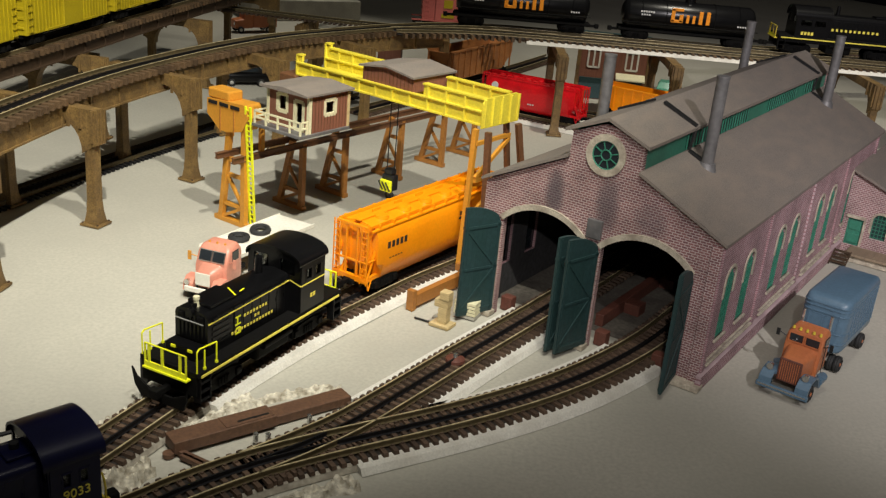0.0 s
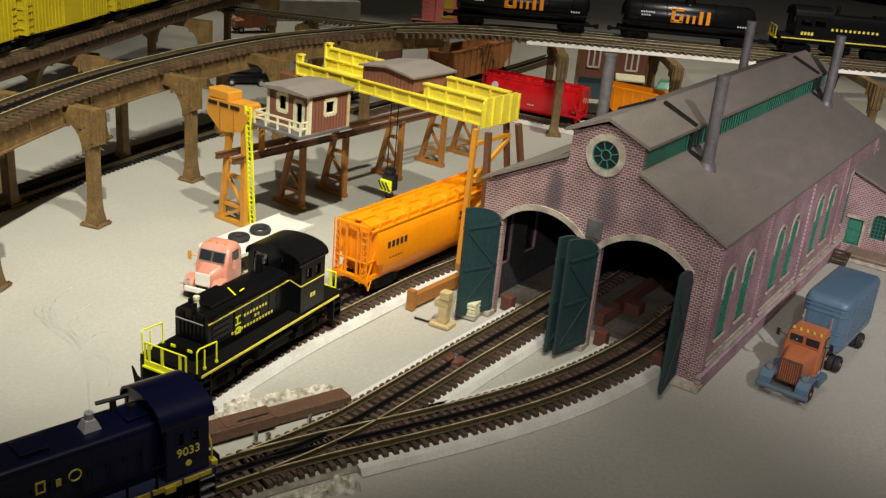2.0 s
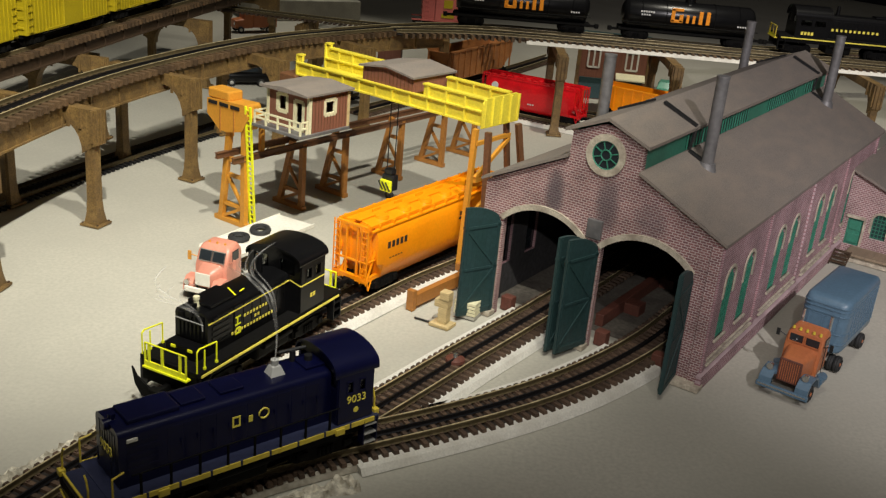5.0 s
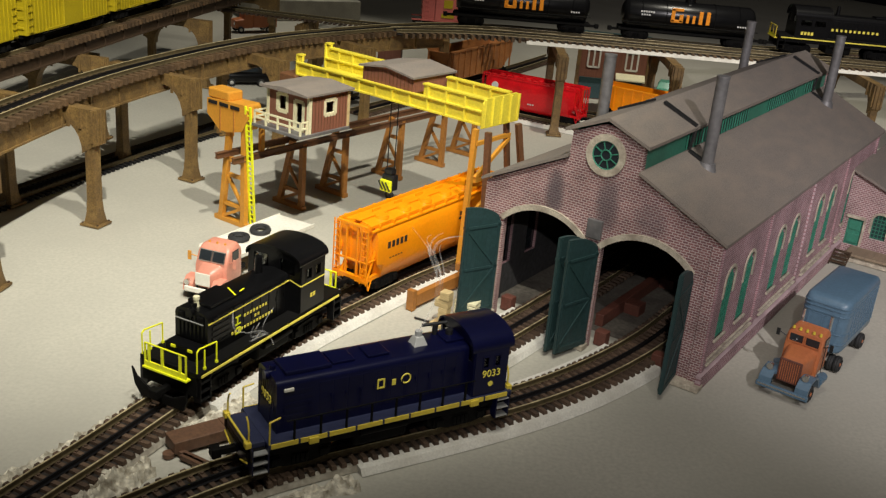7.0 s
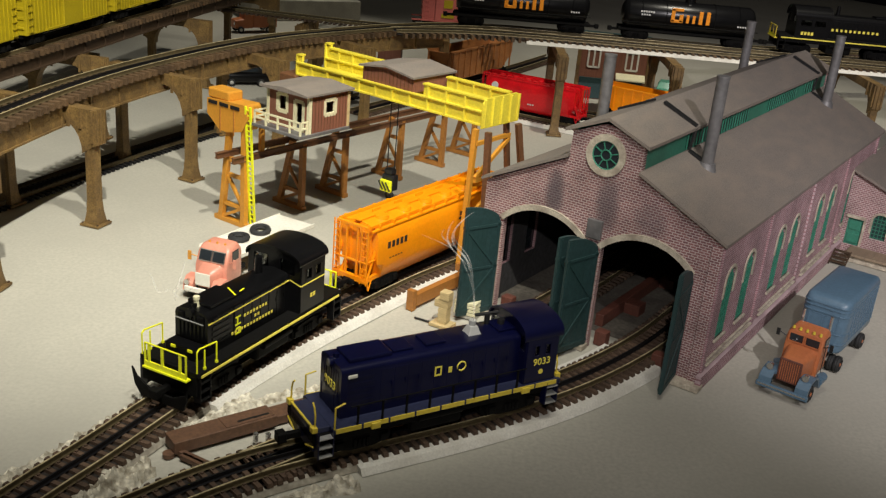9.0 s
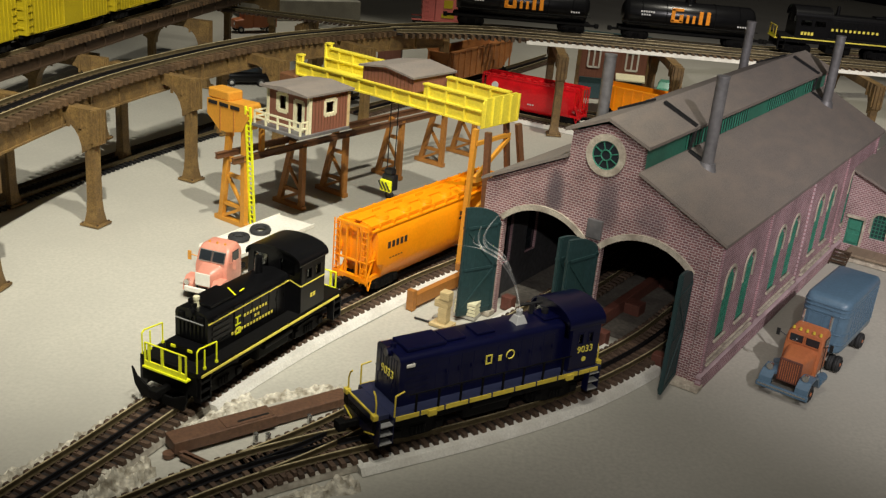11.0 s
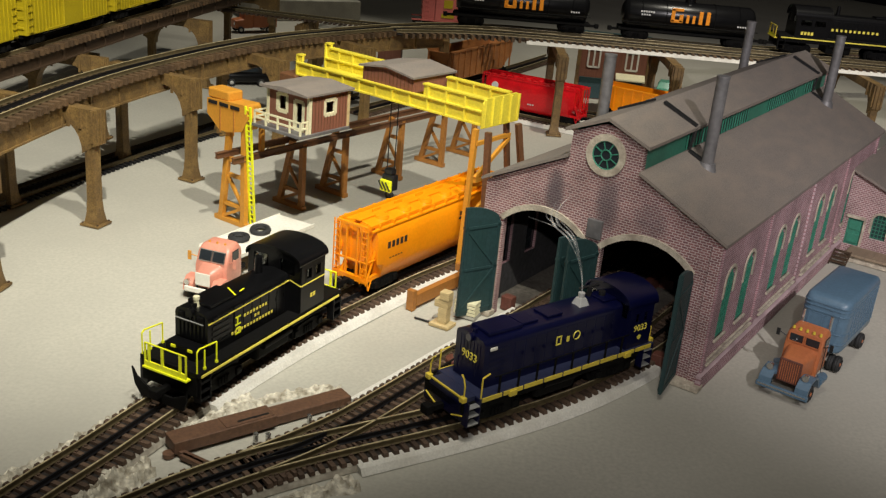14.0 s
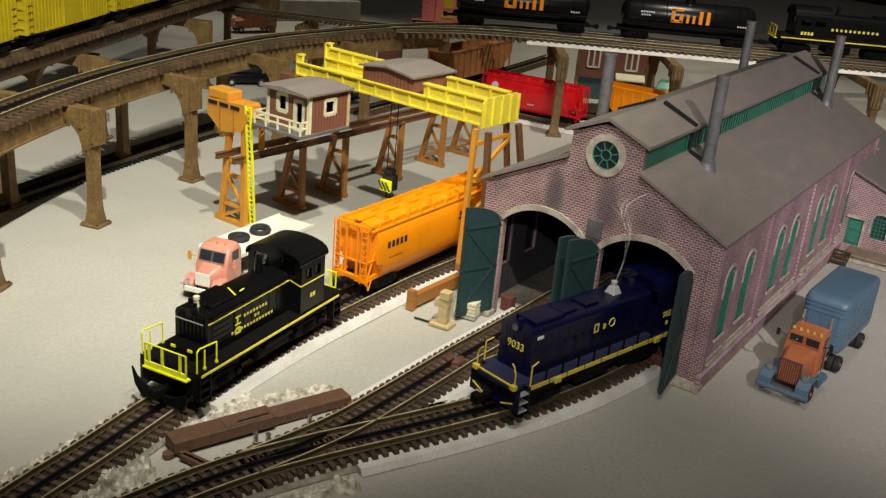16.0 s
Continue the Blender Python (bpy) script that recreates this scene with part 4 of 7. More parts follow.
# operator's cab
cab = new("cab")
cab.parent = crane
tagged(cab, "red-brown clapboard operator cab with cream trim")
X0, X1, Y0, Y1, Z0, Z1 = -0.268, -0.198, -0.083, -0.012, 0.152, 0.200
bm = bmesh.new()
box(bm, (-0.237, -0.056, 0.1500), (0.086, 0.092, 0.004), bevel=0.0006)
part("platform", bm, M_PIPE, cab, "grey platform")


def wall_panels(name, holes, u0, u1, v, axis, material, parent):
    """An upright wall with rectangular holes (u0, u1, z0, z1)."""
    us = sorted({u0, u1} | {h[0] for h in holes} | {h[1] for h in holes})
    bm = bmesh.new()
    for a, b in zip(us, us[1:]):
        m = (a + b) / 2
        cuts = sorted((h[2], h[3]) for h in holes if h[0] < m < h[1])
        z = Z0
        for c0, c1 in cuts + [(Z1, Z1)]:
            if c0 - z > 1e-5:
                c, s = ((a + b) / 2, v, (z + c0) / 2), (b - a, 0.0025, c0 - z)
                box(bm, c if axis == "x" else (c[1], c[0], c[2]), s if axis == "x" else (s[1], s[0], s[2]))
            z = c1
    w = part(name, bm, material, parent)
    for h in holes:
        bm = bmesh.new()
        for p0, p1 in (((h[0], h[2]), (h[1], h[2])), ((h[0], h[3]), (h[1], h[3])), ((h[0], h[2]), (h[0], h[3])), ((h[1], h[2]), (h[1], h[3]))):
            q0, q1 = [(p[0], v, p[1]) if axis == "x" else (v, p[0], p[1]) for p in (p0, p1)]
            beam(bm, q0, q1, 0.0045, 0.003, up=(0, 1, 0) if axis == "x" else (1, 0, 0))
        part("trim", bm, M_CREAM, parent)
    return w


wall_panels("wall", [(-0.252, -0.235, 0.172, 0.194), (-0.222, -0.207, 0.153, 0.190)], X0, X1, Y0, "x", M_SHACK, cab)
wall_panels("wall", [], X0, X1, Y1, "x", M_SHACK, cab)
wall_panels("wall", [(-0.056, -0.036, 0.172, 0.191)], Y0, Y1, X1, "y", M_SHACK, cab)
wall_panels("wall", [(-0.056, -0.036, 0.172, 0.191)], Y0, Y1, X0, "y", M_SHACK, cab)
for x, y in ((X0, Y0), (X1, Y0), (X1, Y1)):
    bm = bmesh.new()
    box(bm, (x, y, (Z0 + Z1) / 2), (0.0045, 0.0045, Z1 - Z0))
    part("corner_board", bm, M_CREAM if y == Y0 else M_WOOD, cab)
for k in range(12):
    bm = bmesh.new()
    box(bm, (X1 + 0.0014, Y0 + 0.004 + k * 0.0056, 0.162 if 3 < k < 9 else 0.176), (0.0006, 0.0006, 0.018 if 3 < k < 9 else 0.046))
    part("batten", bm, M_GANTRY_DK, cab)
bm = bmesh.new()
prism(bm, [(-0.275, 0.1995), (-0.192, 0.1995), (-0.192, 0.2020), (-0.234, 0.2060), (-0.275, 0.2020)], -0.094, -0.006)
part("cab_roof", bm, M_TAR, cab, "grey tar paper roof")
rl = new("cab_railing")
rl.parent = crane
for x, y in ((-0.277, -0.099), (-0.257, -0.099), (-0.236, -0.099), (-0.215, -0.099), (-0.197, -0.099), (-0.197, -0.088), (-0.277, -0.078)):
    bar_part("baluster", (x, y, 0.152), (x, y, 0.168), 0.0022, 0.0022, M_CREAM, rl)
for z in (0.160, 0.168):
    bm = bmesh.new()
    for a, b in (((-0.278, -0.099), (-0.196, -0.099)), ((-0.197, -0.099), (-0.197, -0.086)), ((-0.277, -0.099), (-0.277, -0.060))):
        beam(bm, (*a, z), (*b, z), 0.0016, 0.0022)
    part("handrail", bm, M_CREAM, rl, "cream handrail")
ld = new("ladder")
ld.parent = crane
tagged(ld, "lemon yellow ladder")
for x in (-0.299, -0.2905):
    bar_part("stile", (x, -0.083, 0.0), (x + 0.006, -0.100, 0.170), 0.0022, 0.0028, M_NEON, ld)
for k in range(24):
    t = (k + 0.7) / 24.4
    bar_part("rung", (-0.299 + 0.006 * t, -0.083 - 0.017 * t, 0.170 * t), (-0.2905 + 0.006 * t, -0.083 - 0.017 * t, 0.170 * t), 0.0014, 0.0016, M_NEON, ld)
# trolley house with hoist
tr = new("trolley")
tr.parent = crane
tr.matrix_local = BRIDGE
tagged(tr, "red-brown trolley house with grey roof")
bm = bmesh.new()
prism(bm, [(-0.200, 0.206), (-0.112, 0.206), (-0.112, 0.2255), (-0.156, 0.231), (-0.200, 0.2255)], 0.002, 0.080)
part("body", bm, M_SHACK, tr)
for k in range(14):
    bm = bmesh.new()
    box(bm, (-0.198 + k * 0.0064, 0.0016, 0.2155), (0.0006, 0.0008, 0.019))
    part("batten", bm, M_GANTRY_DK, tr)
bm = bmesh.new()
prism(bm, [(-0.203, 0.2240), (-0.156, 0.2305), (-0.109, 0.2240), (-0.109, 0.2265), (-0.156, 0.2330), (-0.203, 0.2265)], -0.004, 0.084)
part("roof", bm, M_TAR, tr)
hk = new("hook_block")
hk.parent = crane
tagged(hk, "black hook block with yellow stripes on two ropes")
for dx in (-0.006, 0.006):
    bm = bmesh.new()
    cyl(bm, (-0.165 + dx, 0.045, 0.082), (-0.165 + dx, 0.045, 0.206), 0.0007, seg=6)
    part("rope", bm, M_DARK, hk)
bm = bmesh.new()
box(bm, (-0.165, 0.045, 0.072), (0.020, 0.012, 0.022), bevel=0.002)
box(bm, (-0.165, 0.045, 0.087), (0.014, 0.010, 0.008), bevel=0.002)
part("block", bm, M_DARK, hk)
bm = bmesh.new()
box(bm, (-0.165, 0.0368, 0.068), (0.018, 0.0044, 0.016), bevel=0.001)
part("plate", bm, M_NEON, hk)
for k in range(-1, 2):
    bm = bmesh.new()
    beam(bm, (-0.170 + k * 0.006, 0.0342, 0.0735), (-0.162 + k * 0.006, 0.0342, 0.0625), 0.0012, 0.0024, up=(0, 1, 0))
    part("stripe", bm, M_DARK, hk)
bm = bmesh.new()
torus(bm, (-0.165, 0.045, 0.053), 0.006, 0.0018, "y", 14, 6)
cyl(bm, (-0.165, 0.045, 0.058), (-0.165, 0.045, 0.064), 0.002, seg=8)
part("hook", bm, M_DARK, hk, smooth=True)

# ---- rolling stock; own space: x along the length, z up from the board ----
RT = RAIL_TOP


def wheelset_truck(parent, x, wb=0.042, r=0.0095, axles=2):
    """A truck: side frames with springs and journals, wheels on axles."""
    t = new("truck")
    t.parent = parent
    for i in range(axles):
        ax = x + (i - (axles - 1) / 2) * wb / max(1, axles - 1)
        for s in (-1, 1):
            bm = bmesh.new()
            cyl(bm, (ax, s * 0.0130, RT + r), (ax, s * 0.0175, RT + r), r, seg=20)
            cyl(bm, (ax, s * 0.0120, RT + r), (ax, s * 0.0130, RT + r), r + 0.0012, seg=20)
            part("wheel", bm, M_FRAME, t, smooth=True)
        bm = bmesh.new()
        cyl(bm, (ax, -0.013, RT + r), (ax, 0.013, RT + r), 0.0022, seg=8)
        part("axle", bm, M_FRAME, t)
    for s in (-1, 1):
        bm = bmesh.new()
        y = s * 0.0215
        hw = wb / 2 + 0.006
        prism(bm, [(x - hw, RT + 0.006), (x - hw, RT + 0.0135), (x - 0.010, RT + 0.0175), (x + 0.010, RT + 0.0175), (x + hw, RT + 0.0135), (x + hw, RT + 0.006), (x + 0.011, RT + 0.003), (x - 0.011, RT + 0.003)], y - 0.0018, y + 0.0018)
        for i in range(axles):
            ax = x + (i - (axles - 1) / 2) * wb / max(1, axles - 1)
            box(bm, (ax, y + s * 0.0022, RT + 0.0095), (0.0075, 0.003, 0.0075), bevel=0.0008)
        for k in (-0.006, -0.002, 0.002, 0.006):
            cyl(bm, (x + k, y + s * 0.002, RT + 0.005), (x + k, y + s * 0.002, RT + 0.013), 0.0017, seg=6)
        part("side_frame", bm, M_FRAME, t)
    return t


def coupler(parent, x, d):
    bm = bmesh.new()
    beam(bm, (x, 0, RT + 0.0155), (x + d * 0.014, 0, RT + 0.0155), 0.005, 0.005)
    box(bm, (x + d * 0.0165, 0.001, RT + 0.0155), (0.008, 0.010, 0.009), bevel=0.001)
    part("coupler", bm, M_FRAME, parent)


def hood_profile(hw, z0, zs, zt):
    """Rounded hood section: straight sides, rounded shoulders, gently crowned top."""
    pts = [(-hw, z0), (-hw, zs)]
    for i in range(1, 7):
        a = math.pi / 2 * i / 6
        pts.append((-hw + 0.006 * (1 - math.cos(a)), zs + (zt - zs) * 0.8 * math.sin(a)))
    pts.append((0, zt))
    return pts + [(-y, z) for y, z in reversed(pts[:-1])]


def switcher(name, m, label, body, sill, trim, rail_mat, hood0, hood1, cab0, cab1, cab_z, cab_crown, end0, end1, hood_hw, hood_top):
    lo = thing(name, m, label, "locomotive")
    navy = body is M_NAVY
    drop = -0.0042 if navy else 0.0
    off = -0.0025 if navy else 0.0
    # frame and walkway
    bm = bmesh.new()
    box(bm, ((end0 + end1) / 2, 0, 0.0435 + drop), (end1 - end0, 0.056, 0.009), bevel=0.0008)
    part("underframe", bm, M_FRAME, lo)
    bm = bmesh.new()
    if navy:
        box(bm, ((end0 + end1) / 2 + 0.0075, off, 0.0505 + drop), (end1 - end0 - 0.015, 0.0615, 0.005), bevel=0.0005)
        box(bm, (end0 + 0.0075, off, 0.0505 + drop), (0.0149, 0.047, 0.005), bevel=0.0005)
    else:
        box(bm, ((end0 + end1) / 2, 0, 0.0505), (end1 - end0, 0.066, 0.005), bevel=0.0005)
    part("walkway", bm, sill, lo, "slate-coloured walkway deck")
    for s in (-1, 1):
        st = new("sill_stripe")
        st.parent = lo
        n = 9 if navy else 1
        a0, a1 = end0 + (0.017 if navy else 0.004), end1 - 0.003
        for i in range(n):
            x0, x1 = a0 + (a1 - a0) * i / n, a0 + (a1 - a0) * (i + 1) / n - 0.0022
            bm = bmesh.new()
            box(bm, ((x0 + x1) / 2, s * 0.0310 + off if navy else s * 0.0334, 0.0468 if navy else 0.0487), (x1 - x0, 0.001, 0.0040 if navy else 0.0022))
            part("stripe", bm, trim, st)
    if navy:
        # dark handrail posts along both walkways
        for s in (-1, 1):
            for i in range(1, 9):
                x = end0 + 0.014 + (cab0 - end0 - 0.014) * i / 8.4
                bm = bmesh.new()
                cyl(bm, (x, s * 0.0300 + off, 0.0455), (x, s * 0.0300 + off, 0.0665), 0.0011, seg=8)
                part("stanchion", bm, M_FRAME, lo)
            bm = bmesh.new()
            wire(bm, [(end0 + 0.03, s * 0.0300 + off, 0.0665), (cab0, s * 0.0300 + off, 0.0665)], 0.0006)
            part("handrail", bm, M_FRAME, lo)
    # hood
    bm = bmesh.new()
    prism(bm, hood_profile(hood_hw, 0.053 + drop, hood_top - (0.0062 if navy else 0.0085), hood_top), hood0, hood1, "yz")
    hood = part("hood", bm, body, lo, smooth=True)
    bm = bmesh.new()
    box(bm, (hood0 + 0.030, 0, hood_top + 0.0005), (0.040, 0.026, 0.004), bevel=0.001)
    part("hood_hatch", bm, body, hood)
    for s in (-1, 1):
        nd = int((hood1 - hood0 - 0.04) / 0.013)
        for i in range(nd):
            x = hood0 + 0.036 + (i + 0.5) * 0.013
            bm = bmesh.new()
            box(bm, (x, s * (hood_hw + (-0.0004 if navy else 0.0003)), 0.0720), (0.0122, 0.0012, 0.033), bevel=0.0003)
            part("hood_door", bm, body, hood)
            bm = bmesh.new()
            box(bm, (x + 0.0045, s * (hood_hw + 0.0011), 0.074), (0.0008, 0.0006, 0.004))
            part("latch", bm, body, hood)
        for k in range(5):
            bm = bmesh.new()
            box(bm, (hood0 + 0.018, s * (hood_hw + (-0.0003 if navy else 0.0003)), 0.062 + k * 0.0055), (0.024, 0.0010, 0.0032))
            part("louvre", bm, body, hood)
    # radiator grille on the end
    for k in range(7):
        bm = bmesh.new()
        box(bm, (hood0 + (0.0002 if navy else -0.0006), -0.0135 + k * 0.0045, 0.0785), (0.0012, 0.0020, 0.024))
        part("grille_bar", bm, body, hood)
    bm = bmesh.new()
    cyl(bm, (hood0 - 0.003, 0, hood_top - 0.0035), (hood0 + 0.006, 0, hood_top - 0.0035), 0.0042, seg=16)
    cyl(bm, (hood0 + 0.004, 0, hood_top), (hood0 + 0.004, 0, hood_top + 0.004), 0.0026, seg=12)
    part("headlight", bm, body if body is M_NAVY else M_BLACK, lo, smooth=True)
    bm = bmesh.new()
    cyl(bm, (hood0 - 0.0034, 0, hood_top - 0.0035), (hood0 - 0.0029, 0, hood_top - 0.0035), 0.0034, seg=16)
    part("lens", bm, M_PIPE if navy else M_BLACK, lo)
    for s in (-1, 1):
        bm = bmesh.new()
        box(bm, (hood0 + 0.010, s * (hood_hw + 0.0008), 0.0870), (0.0085, 0.0012, 0.0034), bevel=0.0008)
        part("number_board", bm, M_WHITE if body is M_NAVY else M_BLACK, lo, "small white number board lamp")
    # front step box on the platform
    if not navy:
        bm = bmesh.new()
        box(bm, (hood0 - 0.0075, 0, 0.0585), (0.014, 0.036, 0.012), bevel=0.001)
        part("toolbox", bm, body, lo)
        for y in (-0.011, 0.008):
            bm = bmesh.new()
            box(bm, (hood0 - 0.0150, y, 0.0625), (0.0012, 0.005, 0.0024))
            part("toolbox_mark", bm, M_NEON, lo)
        # raised radiator roof, handrails on the hood front and the exhaust
        bm = bmesh.new()
        cyl(bm, (hood1 - 0.020, 0.004, hood_top - 0.001), (hood1 - 0.020, 0.004, hood_top + 0.017), 0.0042, 0.0036, seg=14)
        part("exhaust_stack", bm, body, lo, smooth=True)
        for y in (-0.011, 0.011):
            bm = bmesh.new()
            box(bm, (hood0 - 0.0008, y, hood_top - 0.0075), (0.0022, 0.0062, 0.0044), bevel=0.0005)
            part("class_lamp", bm, M_FRAME, lo)
        bm = bmesh.new()
        wire(bm, [(hood0 - 0.003, -0.016, hood_top - 0.011), (hood0 - 0.003, 0.016, hood_top - 0.011)], 0.0006)
        part("grab_rail", bm, M_SILVER, lo)
    else:
        # cooling shutters in the hood front and a lifting eye row on the hood's crown
        for y in (-0.012, 0.012):
            bm = bmesh.new()
            wire(bm, [(hood0 - 0.0022, y, 0.058), (hood0 - 0.0022, y, 0.069)], 0.0006)
            part("grab_rail", bm, body, lo)
        for x in (hood0 + 0.062, hood0 + 0.094, hood1 - 0.008):
            bm = bmesh.new()
            box(bm, (x, 0, hood_top + 0.0004), (0.020, 0.020, 0.0022), bevel=0.0007)
            part("roof_hatch", bm, body, hood)
    # cab
    cw = 0.0295 if navy else 0.0315
    crown = []
    for i in range(15):
        a = math.pi * i / 14
        crown.append((-cw * math.cos(a), cab_z + (cab_crown - cab_z) * math.sin(a) ** 0.8))
    cb = new("cab")
    cb.parent = lo
    tagged(cb, "cab with an arched roof and side windows")

    def cab_side(s):
        bm = bmesh.new()
        w0, w1 = (0.0815, 0.0895) if navy else (0.0865, 0.0985)
        if cab_z < 0.093:
            w0, w1 = 0.0755, 0.0865
        zs = (0.053 + drop, w0, w1, cab_z + 0.001)
        xs = [cab0, cab0 + 0.008, cab0 + 0.008 + (cab1 - cab0 - 0.022) / 2 , cab0 + 0.014 + (cab1 - cab0 - 0.022) / 2, cab1 - 0.008, cab1]
        for i in range(5):
            for k in range(3):
                if k == 1 and i in (1, 3):
                    continue
                box(bm, ((xs[i] + xs[i + 1]) / 2, s * cw, (zs[k] + zs[k + 1]) / 2), (xs[i + 1] - xs[i], 0.002, zs[k + 1] - zs[k]))
        bmesh.ops.remove_doubles(bm, verts=bm.verts[:], dist=1e-5)
        part("side_wall", bm, body, cb)
        for i in (1, 3):
            bm = bmesh.new()
            box(bm, ((xs[i] + xs[i + 1]) / 2, s * (cw - 0.0006), (w0 + w1) / 2), (xs[i + 1] - xs[i], 0.0006, w1 - w0))
            part("pane", bm, M_GLASS, cb)
            bm = bmesh.new()
            for dz in (w0, w1):
                box(bm, ((xs[i] + xs[i + 1]) / 2, s * (cw + 0.001), dz), (xs[i + 1] - xs[i] + 0.002, 0.001, 0.001))
            for dx in (xs[i], xs[i + 1]):
                box(bm, (dx, s * (cw + 0.001), (w0 + w1) / 2), (0.001, 0.001, w1 - w0 + 0.001))
            part("window_frame", bm, body, cb)
    cab_side(-1), cab_side(1)
    for x, front_end in ((cab0, True), (cab1, False)):
        bm = bmesh.new()
        for i in range(14):
            (y0, z0), (y1, z1) = crown[i], crown[i + 1]
            ym = (y0 + y1) / 2
            win = 0.0095 < abs(ym) < 0.0265
            lo_z = 0.053 + drop
            e0, e1 = cab_z - 0.012, cab_z + 0.003
            segs = [(lo_z, e0), (e1, None)] if win else [(lo_z, None)]
            if win and min(z0, z1) < e1:
                segs = [(lo_z, e0)]
            for a, b in segs:
                b0, b1 = (b, b) if b else (z0, z1)
                q = [[bm.verts.new((x + dx, yy, zz)) for yy, zz in ((y0, a), (y1, a), (y1, b1), (y0, b0))] for dx in (-0.001, 0.001)]
                for k in range(4):
                    j = (k + 1) % 4
                    bm.faces.new((q[0][k], q[0][j], q[1][j], q[1][k]))
                bm.faces.new(q[0][::-1])
                bm.faces.new(q[1])
        bmesh.ops.remove_doubles(bm, verts=bm.verts[:], dist=1e-6)
        part("end_wall", bm, body, cb)
        for s in (-1, 1):
            bm = bmesh.new()
            box(bm, (x, s * 0.018, cab_z - 0.0045), (0.0006, 0.017, 0.015))
            part("pane", bm, M_GLASS, cb)
    bm = bmesh.new()
    outer = [(y * 1.05, z + 0.0012) for y, z in crown]
    inner = [(y * 1.02, z - 0.0006) for y, z in crown]
    prism(bm, outer + inner[::-1], cab0 - 0.004, cab1 + 0.005, "yz")
    part("cab_roof", bm, body, cb, "smooth arched cab roof", smooth=True)
    bm = bmesh.new()
    box(bm, ((cab0 + cab1) / 2, 0, 0.0535), (cab1 - cab0 - 0.004, 2 * cw - 0.004, 0.001))
    box(bm, ((cab0 + cab1) / 2 + 0.01, -0.012, 0.063), (0.014, 0.014, 0.018), bevel=0.002)
    part("cab_floor", bm, M_FRAME, cb)
    # fuel tank, trucks, couplers, steps
    bm = bmesh.new()
    box(bm, (0.0, 0, 0.0315), (0.052, 0.048, 0.020), bevel=0.003)
    part("fuel_tank", bm, M_FRAME, lo)
    for s in (-1, 1):
        bm = bmesh.new()
        cyl(bm, (-0.022, s * 0.027, 0.0385), (0.022, s * 0.027, 0.0385), 0.0042, seg=12)
        part("air_reservoir", bm, M_FRAME, lo, smooth=True)
    wheelset_truck(lo, end0 + 0.046), wheelset_truck(lo, end1 - 0.046)
    coupler(lo, end0, -1), coupler(lo, end1, 1)
    for x, d in ((end0, 1), (end1, -1)):
        bm = bmesh.new()
        box(bm, (x + d * 0.0015, off, 0.0365 if navy else 0.0385), (0.003, 0.046 if navy else 0.062, 0.019), bevel=0.0006)
        part("pilot_plate", bm, M_FRAME if body is M_BLACK else body, lo)
        for s in (-1, 1):
            sp = new("step_well")
            sp.parent = lo
            for k in range(3):
                bm = bmesh.new()
                box(bm, (x + d * 0.0085, s * 0.0275 + off if navy else s * 0.0305, 0.025 + k * 0.0085), (0.012, 0.008, 0.0010))
                part("tread", bm, M_SILVER if body is M_NAVY else M_FRAME, sp)
            for dx in (0.002, 0.0152):
                bm = bmesh.new()
                box(bm, (x + d * dx, s * 0.0275 + off if navy else s * 0.0305, 0.0355), (0.001, 0.008, 0.0235))
                part("step_side", bm, body, sp)
    # end railings
    for x, d in ((end0, 1), (end1, -1)):
        r = new("end_railing")
        r.parent = lo
        if body is M_BLACK:
            for s in (-1, 1):
                bm = bmesh.new()
                box(bm, (x - d * 0.004, s * 0.0118, 0.0485), (0.0016, 0.0236, 0.0062))
                part("toe_board", bm, M_NEON, r)
            for y, w in ((-0.0230, 0.0012), (-0.0165, 0.0024), (0.0035, 0.0024), (0.0185, 0.0024), (0.0230, 0.0014)):
                bm = bmesh.new()
                beam(bm, (x - d * 0.004, y, 0.048), (x - d * 0.004, y, 0.0690), w, 0.0014, up=(1, 0, 0))
                part("post", bm, rail_mat, r)
            bm = bmesh.new()
            wire(bm, [(x - d * 0.004, -0.0230, 0.0690), (x - d * 0.004, 0.0230, 0.0690)], 0.0008)
            box(bm, (x - d * 0.002, 0, 0.0455), (0.008, 0.050, 0.0016))
            part("top_rail", bm, rail_mat, r)
        else:
            for s in (-1, 1):
                bm = bmesh.new()
                box(bm, (x, s * 0.0245 + off, 0.0495), (0.005, 0.006, 0.005), bevel=0.0006)
                wire(bm, [(x + d * 0.001, s * 0.0245 + off, 0.050), (x + d * 0.001, s * 0.0245 + off, 0.062), (x + d * 0.001, s * 0.0222 + off, 0.0685), (x + d * 0.001, s * 0.0190 + off, 0.0715)], 0.0008)
                part("grab_rail", bm, rail_mat, r)
                bm = bmesh.new()
                wire(bm, [(x - d * 0.001, s * 0.026 + off, 0.034), (x - d * 0.001, s * 0.012 + off, 0.0285)], 0.0008)
                part("lift_bar", bm, rail_mat, r)
                bm = bmesh.new()
                box(bm, (x, s * 0.0110 + off, 0.0500), (0.0016, 0.022, 0.0014))
                part("toe_board", bm, trim, r)
